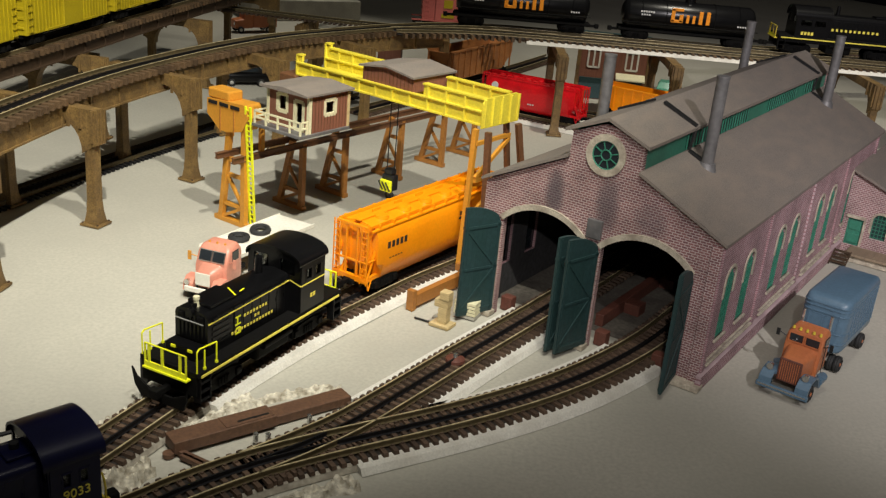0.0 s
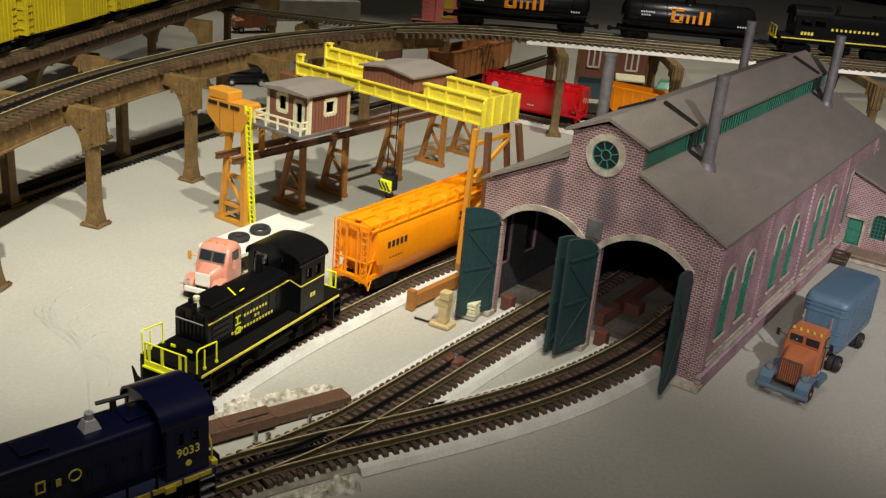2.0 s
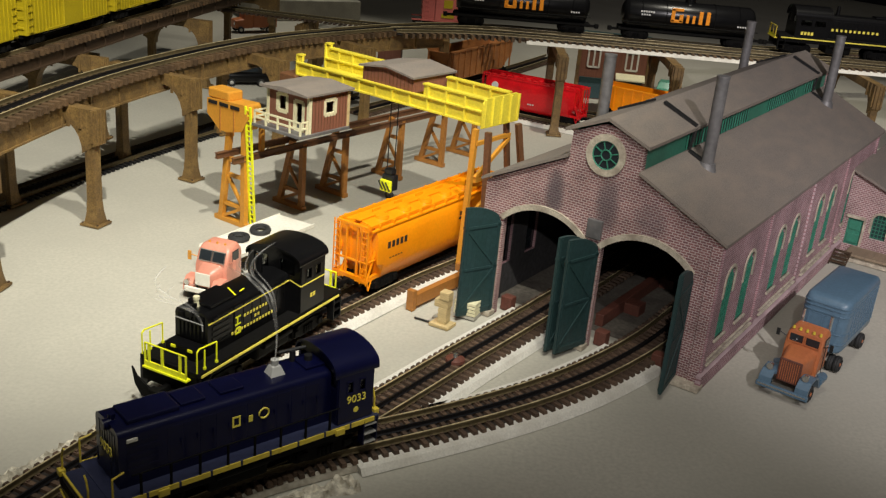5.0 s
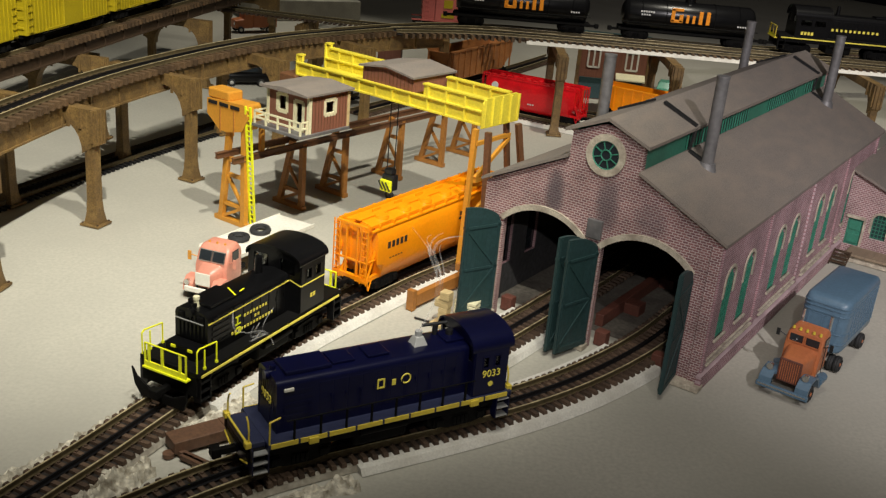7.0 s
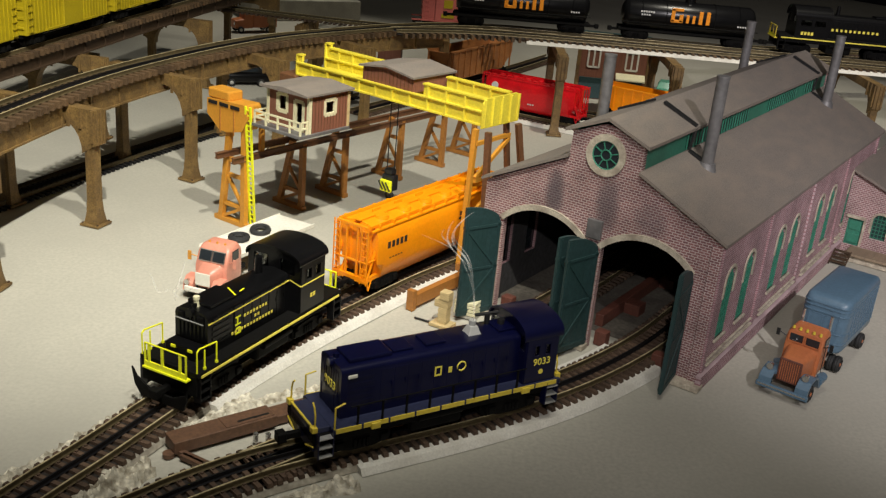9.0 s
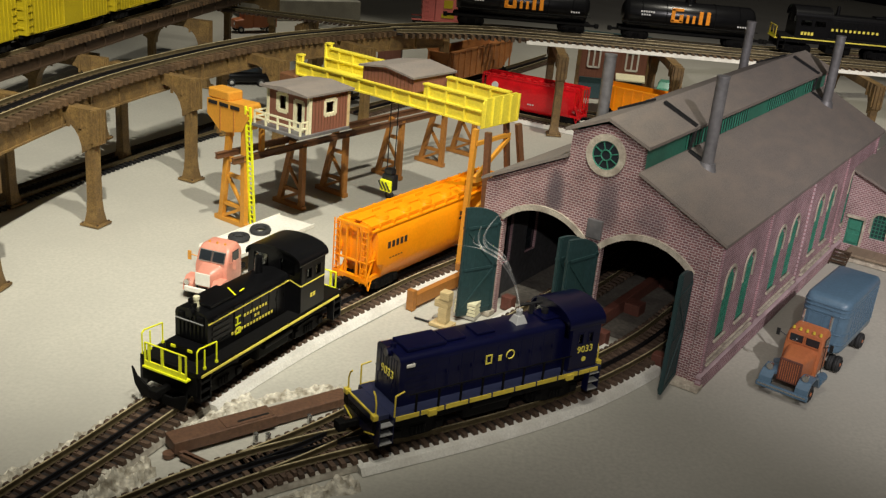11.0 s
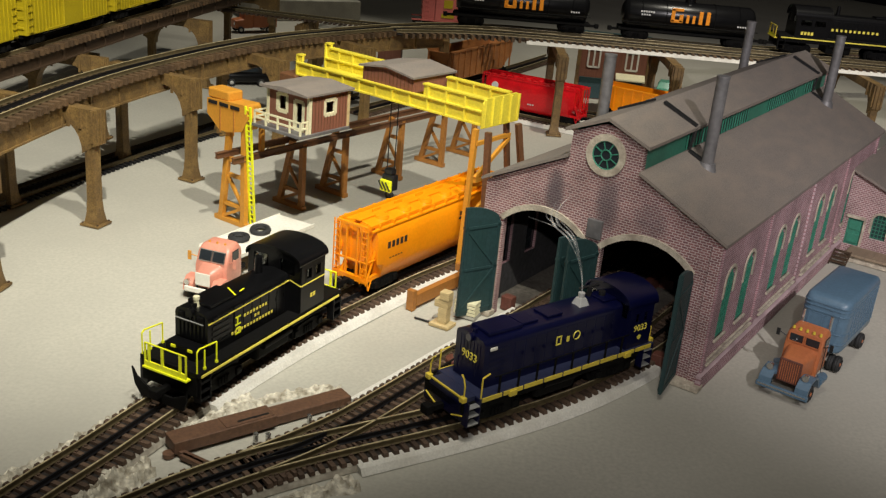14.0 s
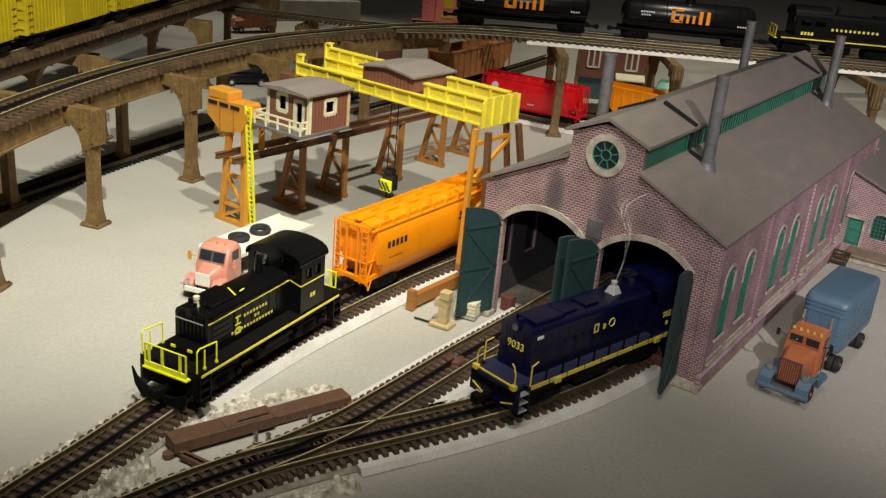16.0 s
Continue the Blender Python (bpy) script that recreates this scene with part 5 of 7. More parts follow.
        for s in (-1, 1) if d > 0 else ():
            bm = bmesh.new()
            x1 = x + d * (0.001 if body is M_BLACK else 0.016)
            if body is M_BLACK:
                wire(bm, [(x1, s * 0.031, 0.051), (x1, s * 0.031, 0.0735), (x1 + 0.003, s * 0.031, 0.0755), (x1 + 0.026, s * 0.031, 0.0735), (x1 + 0.026, s * 0.031, 0.053)], 0.0008)
                wire(bm, [(x1 + 0.010, s * 0.031, 0.0718), (x1 + 0.010, s * 0.031, 0.051)], 0.0008)
                for dx in (0.010, 0.026):
                    box(bm, (x1 + dx, s * 0.031, 0.0540), (0.0024, 0.002, 0.0024))
            else:
                wire(bm, [(x1, s * 0.0300 + off, 0.048), (x1, s * 0.0300 + off, 0.0685), (x1 + d * 0.009, s * 0.0290 + off, 0.0705)], 0.0008)
            part("corner_rail", bm, rail_mat, r)
    return lo, hood


M_GLASS = glass_mat("cab_glass")
M_SILVERPLASTIC = mat("silver_plastic", (0.62, 0.62, 0.60), 0.35, 0.2, var=0.06)
# blue switcher that moves into the engine house
blue, hood = switcher("blue_switcher", pose(-0.3138, 0.4822, 0, 0, 0, 47), "glossy navy blue diesel switcher with yellow striping on the track", M_NAVY, M_NAVY_SILL, M_YEL, M_YEL,
                      -0.093, 0.0845, 0.0855, 0.1195, 0.0925, 0.1085, -0.119, 0.1255, 0.0200, 0.0962)
SIDE = pose(0, 0, 0, 90, 0, 0)
ROAD_NO = "9033"
lettering(ROAD_NO, 0.0098, M_LETTER_YEL, blue, pose(0.1030, -0.0307, 0.0665) @ SIDE, "road_number")
lettering(ROAD_NO, 0.0108, M_LETTER_YEL, blue, pose(-0.0946, -0.002, 0.0715) @ pose(0, 0, 0, 90, 0, -90), "road_number")
bars("emblem", [(-0.0088, 0.0755, 0.0014, 0.0092), (-0.0032, 0.0755, 0.0014, 0.0092), (-0.006, 0.0794, 0.0042, 0.0014), (-0.006, 0.0716, 0.0042, 0.0014)], M_LETTER_YEL, blue, pose(0.005, -0.0205, 0))
bm = bmesh.new()
box(bm, (0.0112, -0.0205, 0.0745), (0.0036, 0.0006, 0.0056), bevel=0.0002)
part("emblem", bm, M_LETTER_YEL, blue)
bm = bmesh.new()
torus(bm, (0.0228, -0.0203, 0.0757), 0.0042, 0.0007, "y", 20, 6)
part("emblem", bm, M_LETTER_YEL, blue)
bm = bmesh.new()
cyl(bm, (0.1030, -0.0308, 0.0592), (0.1030, -0.0302, 0.0592), 0.0026, seg=10)
part("emblem", bm, M_LETTER_YEL, blue)
for x in (-0.066, 0.086):
    bm = bmesh.new()
    box(bm, (x, -0.0338, 0.0450), (0.0085, 0.003, 0.0058), bevel=0.0006)
    part("jacking_pad", bm, M_YEL, blue)
st = new("smoke_stack")
st.parent = blue
bm = bmesh.new()
box(bm, (0.0429, -0.001, 0.0990), (0.0135, 0.0125, 0.0082), taper=(0.55, 0.55), bevel=0.0005)
cyl(bm, (0.0429, -0.001, 0.1025), (0.0429, -0.001, 0.1080), 0.0030, 0.0034, seg=14)
part("chimney_pipe", bm, M_SILVERPLASTIC, st, "bright metal smoke stack")
bm = bmesh.new()
cyl(bm, (0.066, 0.010, 0.094), (0.066, 0.010, 0.105), 0.0026, seg=8)
cyl(bm, (0.076, 0.002, 0.094), (0.076, 0.002, 0.102), 0.0034, seg=10)
wire(bm, [(0.054, 0.012, 0.105), (0.078, 0.010, 0.105)], 0.0016)
part("horn", bm, M_DARK, blue)

# black switcher standing on the next track
black, hood = switcher("black_switcher", pose(-0.1785, 0.8722, 0, 0, 0, 64.5), "satin black diesel switcher with yellow rails and striping", M_BLACK, M_FRAME, M_LETTER_YEL, M_NEON,
                       -0.091, 0.031, 0.032, 0.073, 0.1035, 0.1170, -0.121, 0.106, 0.0185, 0.0955)
for s in (-1,):
    bm = bmesh.new()
    beam(bm, (-0.091, s * 0.0193, 0.0845), (0.030, s * 0.0193, 0.0865), 0.0007, 0.0011)
    part("hood_stripe", bm, M_LETTER_YEL, black)
    bm = bmesh.new()
    beam(bm, (0.0312, -0.0195, 0.0865), (0.0312, -0.0325, 0.0825), 0.0008, 0.0011)
    beam(bm, (0.032, -0.0328, 0.0825), (0.073, -0.0328, 0.0825), 0.0006, 0.0011)
    part("cab_stripe", bm, M_LETTER_YEL, black)
bars("emblem", [(-0.050, 0.0775, 0.007, 0.0014), (-0.0505, 0.0735, 0.0014, 0.007), (-0.050, 0.070, 0.008, 0.0014), (-0.050, 0.066, 0.006, 0.0014), (-0.050, 0.0610, 0.008, 0.0014), (-0.0465, 0.0635, 0.0014, 0.005)], M_NEON, black, pose(0, -0.0198, 0))
for x0, x1, z in ((-0.040, 0.0, 0.0755), (-0.024, -0.012, 0.0695), (-0.058, 0.010, 0.0635)):
    n = int((x1 - x0) / 0.0046)
    bars("lettering", [(x0 + 0.0046 * i, z, 0.0026, 0.0026) for i in range(n)], M_LETTER_YEL, black, pose(0, -0.0198, 0))
bars("lettering", [(0.050 + i * 0.0048, 0.0675, 0.0032, 0.0042) for i in range(2)], M_LETTER_YEL, black, pose(0, -0.0327, 0))
bars("hood_mark", [(0, 0, 0.018, 0.0014)], M_NEON, black, pose(-0.045, -0.008, 0.0982, 90, 0, 60))
bars("hood_mark", [(0.004, 0.002, 0.008, 0.0014)], M_NEON, black, pose(-0.041, -0.012, 0.0982, 90, 0, 10))
bm = bmesh.new()
cyl(bm, (-0.084, 0, 0.095), (-0.084, 0, 0.102), 0.0030, 0.0022, seg=10)
cyl(bm, (-0.084, 0, 0.102), (-0.084, 0, 0.105), 0.0030, seg=10)
part("bell", bm, M_CREAM, black, "cream-coloured bell")
bm = bmesh.new()
prism(bm, [(-0.024, 0.018), (0.024, 0.018), (0.031, 0.028), (0.0345, 0.044), (0.029, 0.036), (0.012, 0.027), (-0.012, 0.027), (-0.027, 0.034), (-0.0275, 0.036), (-0.028, 0.028)], -0.1305, -0.1285, "yz")
part("snow_plough", bm, M_FRAME, black)


def covered_hopper(name, m, label, paint, L=0.30, hw=0.0295, roof_z=0.0998, letters=True):
    h = thing(name, m, label, "hopper car")
    x0, x1 = -L / 2 + 0.014, L / 2 - 0.014
    # rounded belly section
    prof = []
    for y, z in ((0.0085, 0.0225), (0.0150, 0.0245), (0.0205, 0.0300), (0.0243, 0.0385), (0.0266, 0.050), (0.0275, 0.064), (0.0270, 0.080), (0.0250, 0.0895), (0.0210, roof_z - 0.0035), (0.0, roof_z)):
        prof.append((-y, z))
    prof = prof + [(-y, z) for y, z in reversed(prof[:-1])]
    bm = bmesh.new()
    rings = []
    stations = [(x0, 0.02), (x0 + 0.012, 0.0), (x1 - 0.012, 0.0), (x1, 0.02)]
    for x, lift in stations:
        rings.append([bm.verts.new((x, y * hw / 0.0275, max(z, 0.028 + lift * 2.0 * (1 - (z - 0.022) / 0.077)) if lift else z)) for y, z in prof])
    n = len(prof)
    for r0, r1 in zip(rings, rings[1:]):
        for i in range(n):
            j = (i + 1) % n
            bm.faces.new((r0[i], r0[j], r1[j], r1[i]))
    bm.faces.new(rings[0])
    bm.faces.new(rings[-1][::-1])
    part("body", bm, paint, h, smooth=True)
    # roof edge rail and running board
    for s in (-1, 1):
        bm = bmesh.new()
        beam(bm, (-L / 2 + 0.006, s * 0.0225, roof_z - 0.0015), (L / 2 - 0.006, s * 0.0225, roof_z - 0.0015), 0.002, 0.003)
        part("roof_rail", bm, paint, h)
        bm = bmesh.new()
        beam(bm, (-L / 2 + 0.006, s * 0.0255, roof_z - 0.006), (L / 2 - 0.006, s * 0.0255, roof_z - 0.006), 0.003, 0.002)
        part("roof_rail", bm, paint, h)
        for k in range(11):
            bm = bmesh.new()
            x = x0 + 0.006 + (x1 - x0 - 0.012) * k / 10
            box(bm, (x, s * 0.0238, roof_z - 0.0035), (0.0035, 0.005, 0.006))
            part("roof_bracket", bm, paint, h)
        for d in (-1, 1):
            bm = bmesh.new()
            beam(bm, (d * (L / 2 - 0.002), s * 0.0225, 0.0355), (d * (L / 2 - 0.028), s * 0.0205, 0.0355), 0.004, 0.005)
            part("side_sill", bm, paint, h)
            bm = bmesh.new()
            wire(bm, [(d * (L / 2 - 0.003), s * 0.0240, 0.034), (d * (L / 2 - 0.006), s * 0.0240, 0.022), (d * (L / 2 - 0.011), s * 0.0240, 0.034)], 0.0009)
            part("step", bm, paint, h)
            bm = bmesh.new()
            wire(bm, [(d * (L / 2 - 0.003), s * 0.0245, 0.058), (d * (L / 2 - 0.024), s * 0.0250, 0.058)], 0.0009)
            part("grab_rail", bm, paint, h)
            bm = bmesh.new()
            beam(bm, (d * (L / 2 - 0.004), s * 0.0235, 0.036), (d * (L / 2 - 0.020), s * 0.0245, 0.084), 0.002, 0.002)
            part("corner_brace", bm, paint, h)
    for k in range(6):
        x = x0 + 0.030 + (x1 - x0 - 0.060) * k / 5
        bm = bmesh.new()
        cyl(bm, (x, -0.0080, roof_z - 0.0020), (x, -0.0080, roof_z + 0.0018), 0.0088, 0.0080, seg=20)
        hc = part("hatch", bm, paint, h, smooth=True)
        bm = bmesh.new()
        box(bm, (x + 0.0085, -0.0080, roof_z + 0.0012), (0.003, 0.004, 0.0022))
        part("hatch_latch", bm, paint, hc)
        bm = bmesh.new()
        box(bm, (x + 0.012, 0.0095, roof_z + 0.0002), (0.014, 0.0016, 0.0030))
        part("roof_batten", bm, paint, h)
    bm = bmesh.new()
    box(bm, (0, 0, roof_z + 0.0008), (L - 0.02, 0.0075, 0.0010))
    part("running_board", bm, paint, h)
    for x, d in ((-L / 2, 1), (L / 2, -1)):
        e = new("end_frame")
        e.parent = h
        bm = bmesh.new()
        prism(bm, [(-0.022, 0.050), (0.022, 0.050), (0.0165, roof_z - 0.003), (-0.0165, roof_z - 0.003)], x + d * 0.015, x + d * 0.013, "yz")
        part("end_sheet", bm, paint, e)
        for y in (-0.0100, 0.0, 0.0100):
            bm = bmesh.new()
            beam(bm, (x + d * 0.0125, y, 0.052), (x + d * 0.0125, y, roof_z - 0.004), 0.0022, 0.0016)
            part("sheet_rib", bm, paint, e)
        for y in (-0.0215, -0.008, 0.008, 0.0215):
            bm = bmesh.new()
            beam(bm, (x + d * 0.003, y, 0.034), (x + d * 0.003, y, roof_z - 0.002), 0.0022, 0.0022)
            part("end_post", bm, paint, e)
        for y in (-0.014, 0.014):
            bm = bmesh.new()
            beam(bm, (x + d * 0.004, y, 0.036), (x + d * 0.020, y, 0.070), 0.003, 0.003)
            part("slope_brace", bm, paint, e)
        bm = bmesh.new()
        beam(bm, (x + d * 0.003, -0.024, 0.0345), (x + d * 0.003, 0.024, 0.0345), 0.005, 0.006)
        beam(bm, (x + d * 0.003, -0.022, roof_z - 0.002), (x + d * 0.003, 0.022, roof_z - 0.002), 0.004, 0.003)
        beam(bm, (x + d * 0.003, -0.022, 0.055), (x + d * 0.003, 0.022, 0.055), 0.002, 0.002)
        part("end_sill", bm, paint, e)
        bm = bmesh.new()
        box(bm, (x + d * 0.006, 0, 0.030), (0.018, 0.016, 0.006), bevel=0.001)
        part("draft_gear", bm, M_FRAME, e)
        for s in (-1, 1):
            ld = new("ladder")
            ld.parent = h
            for dy in (0.0, 0.009):
                bm = bmesh.new()
                beam(bm, (x + d * 0.0005, s * (0.0245 - dy), 0.030), (x + d * 0.0005, s * (0.0245 - dy), roof_z), 0.0012, 0.0012)
                part("stile", bm, paint, ld)
            for k in range(9):
                bm = bmesh.new()
                beam(bm, (x + d * 0.0005, s * 0.0245, 0.034 + k * 0.0075), (x + d * 0.0005, s * 0.0155, 0.034 + k * 0.0075), 0.001, 0.001)
                part("rung", bm, paint, ld)
        coupler(h, x, -d)
    for k in (-0.075, 0.0, 0.075):
        bm = bmesh.new()
        box(bm, (k * L / 0.30, 0, 0.0265), (0.036, 0.020, 0.013), taper=(1.2, 1.1))
        part("discharge_bay", bm, M_FRAME, h)
    wheelset_truck(h, -L / 2 + 0.038, 0.036, 0.0085), wheelset_truck(h, L / 2 - 0.038, 0.036, 0.0085)
    return h


hopper = covered_hopper("covered_hopper", pose(-0.0225, 1.159, 0, 0, 0, 57.0), "bright orange covered hopper car on the track", M_ORANGE)
bars("lettering", [(-0.116 + i * 0.0078, 0.0725, 0.0050, 0.0078) for i in range(5)], M_LETTER_BLACK, hopper, pose(0, -0.0295, 0))
bars("lettering", [(-0.112 + i * 0.0052, 0.0560, 0.0030, 0.0014) for i in range(5)], M_LETTER_BLACK, hopper, pose(0, -0.0290, 0))
bars("lettering", [(0.030, 0.070, 0.008, 0.003), (0.030, 0.076, 0.005, 0.005)], M_LETTER_BLACK, hopper, pose(0, -0.0295, 0))
red = covered_hopper("red_hopper", pose(0.156, 1.9945, 0, 0, 0, -27.5) @ Matrix.Diagonal((0.88, 0.88, 0.88, 1)), "scarlet red covered hopper car on the yard track", M_RED, L=0.25)
bm = bmesh.new()
cyl(bm, (-0.088, -0.0303, 0.074), (-0.088, -0.0285, 0.074), 0.0085, seg=18)
part("emblem", bm, M_LETTER_WHITE, red)
bars("lettering", [(-0.088 + i * 0.006, 0.058, 0.004, 0.004) for i in range(2)] + [(0.0 + i * 0.006, 0.045, 0.004, 0.003) for i in range(3)], M_LETTER_WHITE, red, pose(0, -0.0296, 0))


def tank_car(x, y, ang):
    t = thing("tank_car", pose(x, y, 0.172 - RT, 0, 0, ang), "black tank car with orange markings on the raised track", "tank car", "tank cars of the rear train")
    bm = bmesh.new()
    n = 28
    rings = []
    for px, r in ((-0.138, 0.0), (-0.137, 0.016), (-0.132, 0.026), (-0.124, 0.031), (0.124, 0.031), (0.132, 0.026), (0.137, 0.016), (0.138, 0.0)):
        rings.append([bm.verts.new((px, r * math.cos(2 * math.pi * i / n), 0.066 + r * math.sin(2 * math.pi * i / n))) for i in range(n)] if r else [bm.verts.new((px, 0, 0.066))])
    for r0, r1 in zip(rings, rings[1:]):
        for i in range(n):
            j = (i + 1) % n
            if len(r0) == 1:
                bm.faces.new((r0[0], r1[i], r1[j]))
            elif len(r1) == 1:
                bm.faces.new((r0[i], r1[0], r0[j]))
            else:
                bm.faces.new((r0[i], r1[i], r1[j], r0[j]))
    part("tank", bm, M_BLACK, t, "glossy black tank shell", smooth=True)
    bm = bmesh.new()
    cyl(bm, (0, 0, 0.094), (0, 0, 0.108), 0.011, seg=16)
    part("dome", bm, M_BLACK, t, smooth=True)
    bm = bmesh.new()
    box(bm, (0, 0, 0.0335), (0.285, 0.030, 0.007), bevel=0.001)
    for s in (-1, 1):
        beam(bm, (-0.14, s * 0.030, 0.036), (0.14, s * 0.030, 0.036), 0.004, 0.003)
    part("underframe", bm, M_FRAME, t)
    for k in (-0.10, -0.05, 0.05, 0.10):
        bm = bmesh.new()
        torus(bm, (k, 0, 0.066), 0.0312, 0.0009, "x", 28, 5)
        part("band", bm, M_BLACK, t)
    bm = bmesh.new()
    wire(bm, [(-0.139, -0.034, 0.052), (0.139, -0.034, 0.052)], 0.0007)
    part("handrail", bm, M_FRAME, t)
    for lx, w, z, hh in ((-0.037, 0.008, 0.072, 0.027), (-0.020, 0.008, 0.0665, 0.016), (-0.0065, 0.006, 0.066, 0.016), (0.006, 0.006, 0.066, 0.016), (0.020, 0.008, 0.0705, 0.026), (0.035, 0.008, 0.0705, 0.026)):
        bm = bmesh.new()
        box(bm, (lx, -0.0312, z), (w, 0.002, hh), bevel=0.0008)
        part("marking", bm, M_LETTER_ORANGE, t)
    for z in (0.0835, 0.0605):
        bm = bmesh.new()
        box(bm, (-0.0285, -0.0312, z), (0.024, 0.002, 0.006), bevel=0.0008)
        part("marking", bm, M_LETTER_ORANGE, t)
    bars("lettering", [(-0.102 + i * 0.005, 0.0745, 0.0032, 0.0036) for i in range(6)] + [(-0.100 + i * 0.005, 0.0685, 0.0032, 0.0032) for i in range(4)] + [(0.098 + i * 0.005, 0.060, 0.003, 0.003) for i in range(4)], M_LETTER_WHITE, t, pose(0, -0.0318, 0))
    wheelset_truck(t, -0.105, 0.036, 0.0085), wheelset_truck(t, 0.105, 0.036, 0.0085)
    coupler(t, -0.142, -1), coupler(t, 0.142, 1)
    return t


tank_car(0.118, 2.094, 3)
tank_car(0.462, 2.102, 0)


def box_car(m, paint, label, sign=None, L=0.26, hw=0.030):
    c = thing("box_car", m, label, "box car")
    bm = bmesh.new()
    box(bm, (0, 0, 0.068), (L, 2 * hw, 0.066), bevel=0.001)
    part("body", bm, paint, c)
    for s in (-1, 1):
        for k in range(27):
            bm = bmesh.new()
            box(bm, (-L / 2 + 0.004 + k * (L - 0.008) / 26, s * (hw + 0.0005), 0.068), (0.0012, 0.001, 0.062))
            part("rib", bm, paint, c)
        bm = bmesh.new()
        box(bm, (0.0, s * (hw + 0.002), 0.067), (0.056, 0.003, 0.056), bevel=0.0006)
        part("door", bm, paint, c)
        bm = bmesh.new()
        beam(bm, (-0.08, s * (hw + 0.002), 0.097), (0.08, s * (hw + 0.002), 0.097), 0.003, 0.003)
        beam(bm, (-0.08, s * (hw + 0.002), 0.038), (0.08, s * (hw + 0.002), 0.038), 0.003, 0.003)
        part("door_track", bm, paint, c)
        for e in (-1, 1):
            for k in range(5):
                bm = bmesh.new()
                beam(bm, (e * (L / 2 - 0.004), s * (hw + 0.002), 0.040 + k * 0.010), (e * (L / 2 - 0.016), s * (hw + 0.002), 0.040 + k * 0.010), 0.001, 0.001)
                part("grab_iron", bm, paint, c)
    for e in (-1, 1):
        for k in range(4):
            bm = bmesh.new()
            box(bm, (e * (L / 2 + 0.0008), 0, 0.046 + k * 0.014), (0.002, 2 * hw - 0.008, 0.004), bevel=0.0006)
            part("end_rib", bm, paint, c)
        coupler(c, e * L / 2, e)
    bm = bmesh.new()
    box(bm, (0, 0, 0.0325), (L - 0.004, 0.040, 0.006))
    part("underframe", bm, M_FRAME, c)
    bm = bmesh.new()
    prism(bm, [(-hw - 0.001, 0.1005), (0, 0.106), (hw + 0.001, 0.1005), (hw + 0.001, 0.102), (0, 0.1075), (-hw - 0.001, 0.102)], -L / 2 - 0.001, L / 2 + 0.001, "yz")
    part("roof", bm, M_SILVER if paint is M_BOXYEL else paint, c)
    if sign:
        bm = bmesh.new()
        for x, z, w, h in sign:
            box(bm, (x, -hw - 0.0042, z), (w, 0.001, h))
        part("sign_panel", bm, M_BOXYEL, c, "yellow sign panel")
    wheelset_truck(c, -L / 2 + 0.036, 0.036, 0.0085), wheelset_truck(c, L / 2 - 0.036, 0.036, 0.0085)
    return c


def on_line(pts, y):
    path = spline(pts, 0.01)
    i = min(range(1, len(path) - 1), key=lambda k: abs(path[k].y - y))
    d = path[i + 1] - path[i - 1]
    return path[i].x, path[i].y, math.degrees(math.atan2(d.y, d.x))


for y in (1.30, 1.575, 1.85):
    x, yy, a = on_line(U_PTS, y)
    c = box_car(pose(x, yy, U_Z - RT, 0, 0, a), M_BOXYEL, "mustard yellow box car on the rear raised track")


def car_wheel(parent, x, y, r=0.0095, w=0.006, rim=None, name="wheel"):
    wl = new(name)
    wl.parent = parent
    s = 1 if y > 0 else -1
    bm = bmesh.new()
    torus(bm, (x, y, r), r * 0.70, r * 0.30, "y", 20, 8)
    torus(bm, (x, y + s * w * 0.35, r), r * 0.72, r * 0.26, "y", 20, 8)
    part("tyre", bm, M_RUBBER, wl, smooth=True)
    bm = bmesh.new()
    cyl(bm, (x, y - w * 0.3, r), (x, y + s * w * 0.45, r), r * 0.52, seg=14)
    cyl(bm, (x, y, r), (x, y + s * w * 0.75, r), r * 0.20, seg=10)
    part("rim", bm, rim or M_SILVER, wl, smooth=True)
    return wl


def loft(bm, rings, cap=True):
    """Skin closed rings of equal length."""
    vs = [[bm.verts.new(p) for p in r] for r in rings]
    n = len(vs[0])
    for a, b in zip(vs, vs[1:]):
        for i in range(n):
            j = (i + 1) % n
            bm.faces.new((a[i], a[j], b[j], b[i]))
    if cap:
        bm.faces.new(vs[0][::-1])
        bm.faces.new(vs[-1])


def ring_x(x, hw, z0, z1, r, n=4):
    """A rounded rectangle across x."""
    pts = []
    for cy, cz, a0 in ((hw - r, z0 + r, -90), (hw - r, z1 - r, 0), (-hw + r, z1 - r, 90), (-hw + r, z0 + r, 180)):
        for i in range(n + 1):
            a = radians(a0 + 90 * i / n)
            pts.append((x, cy + r * math.cos(a), cz + r * math.sin(a)))
    return pts


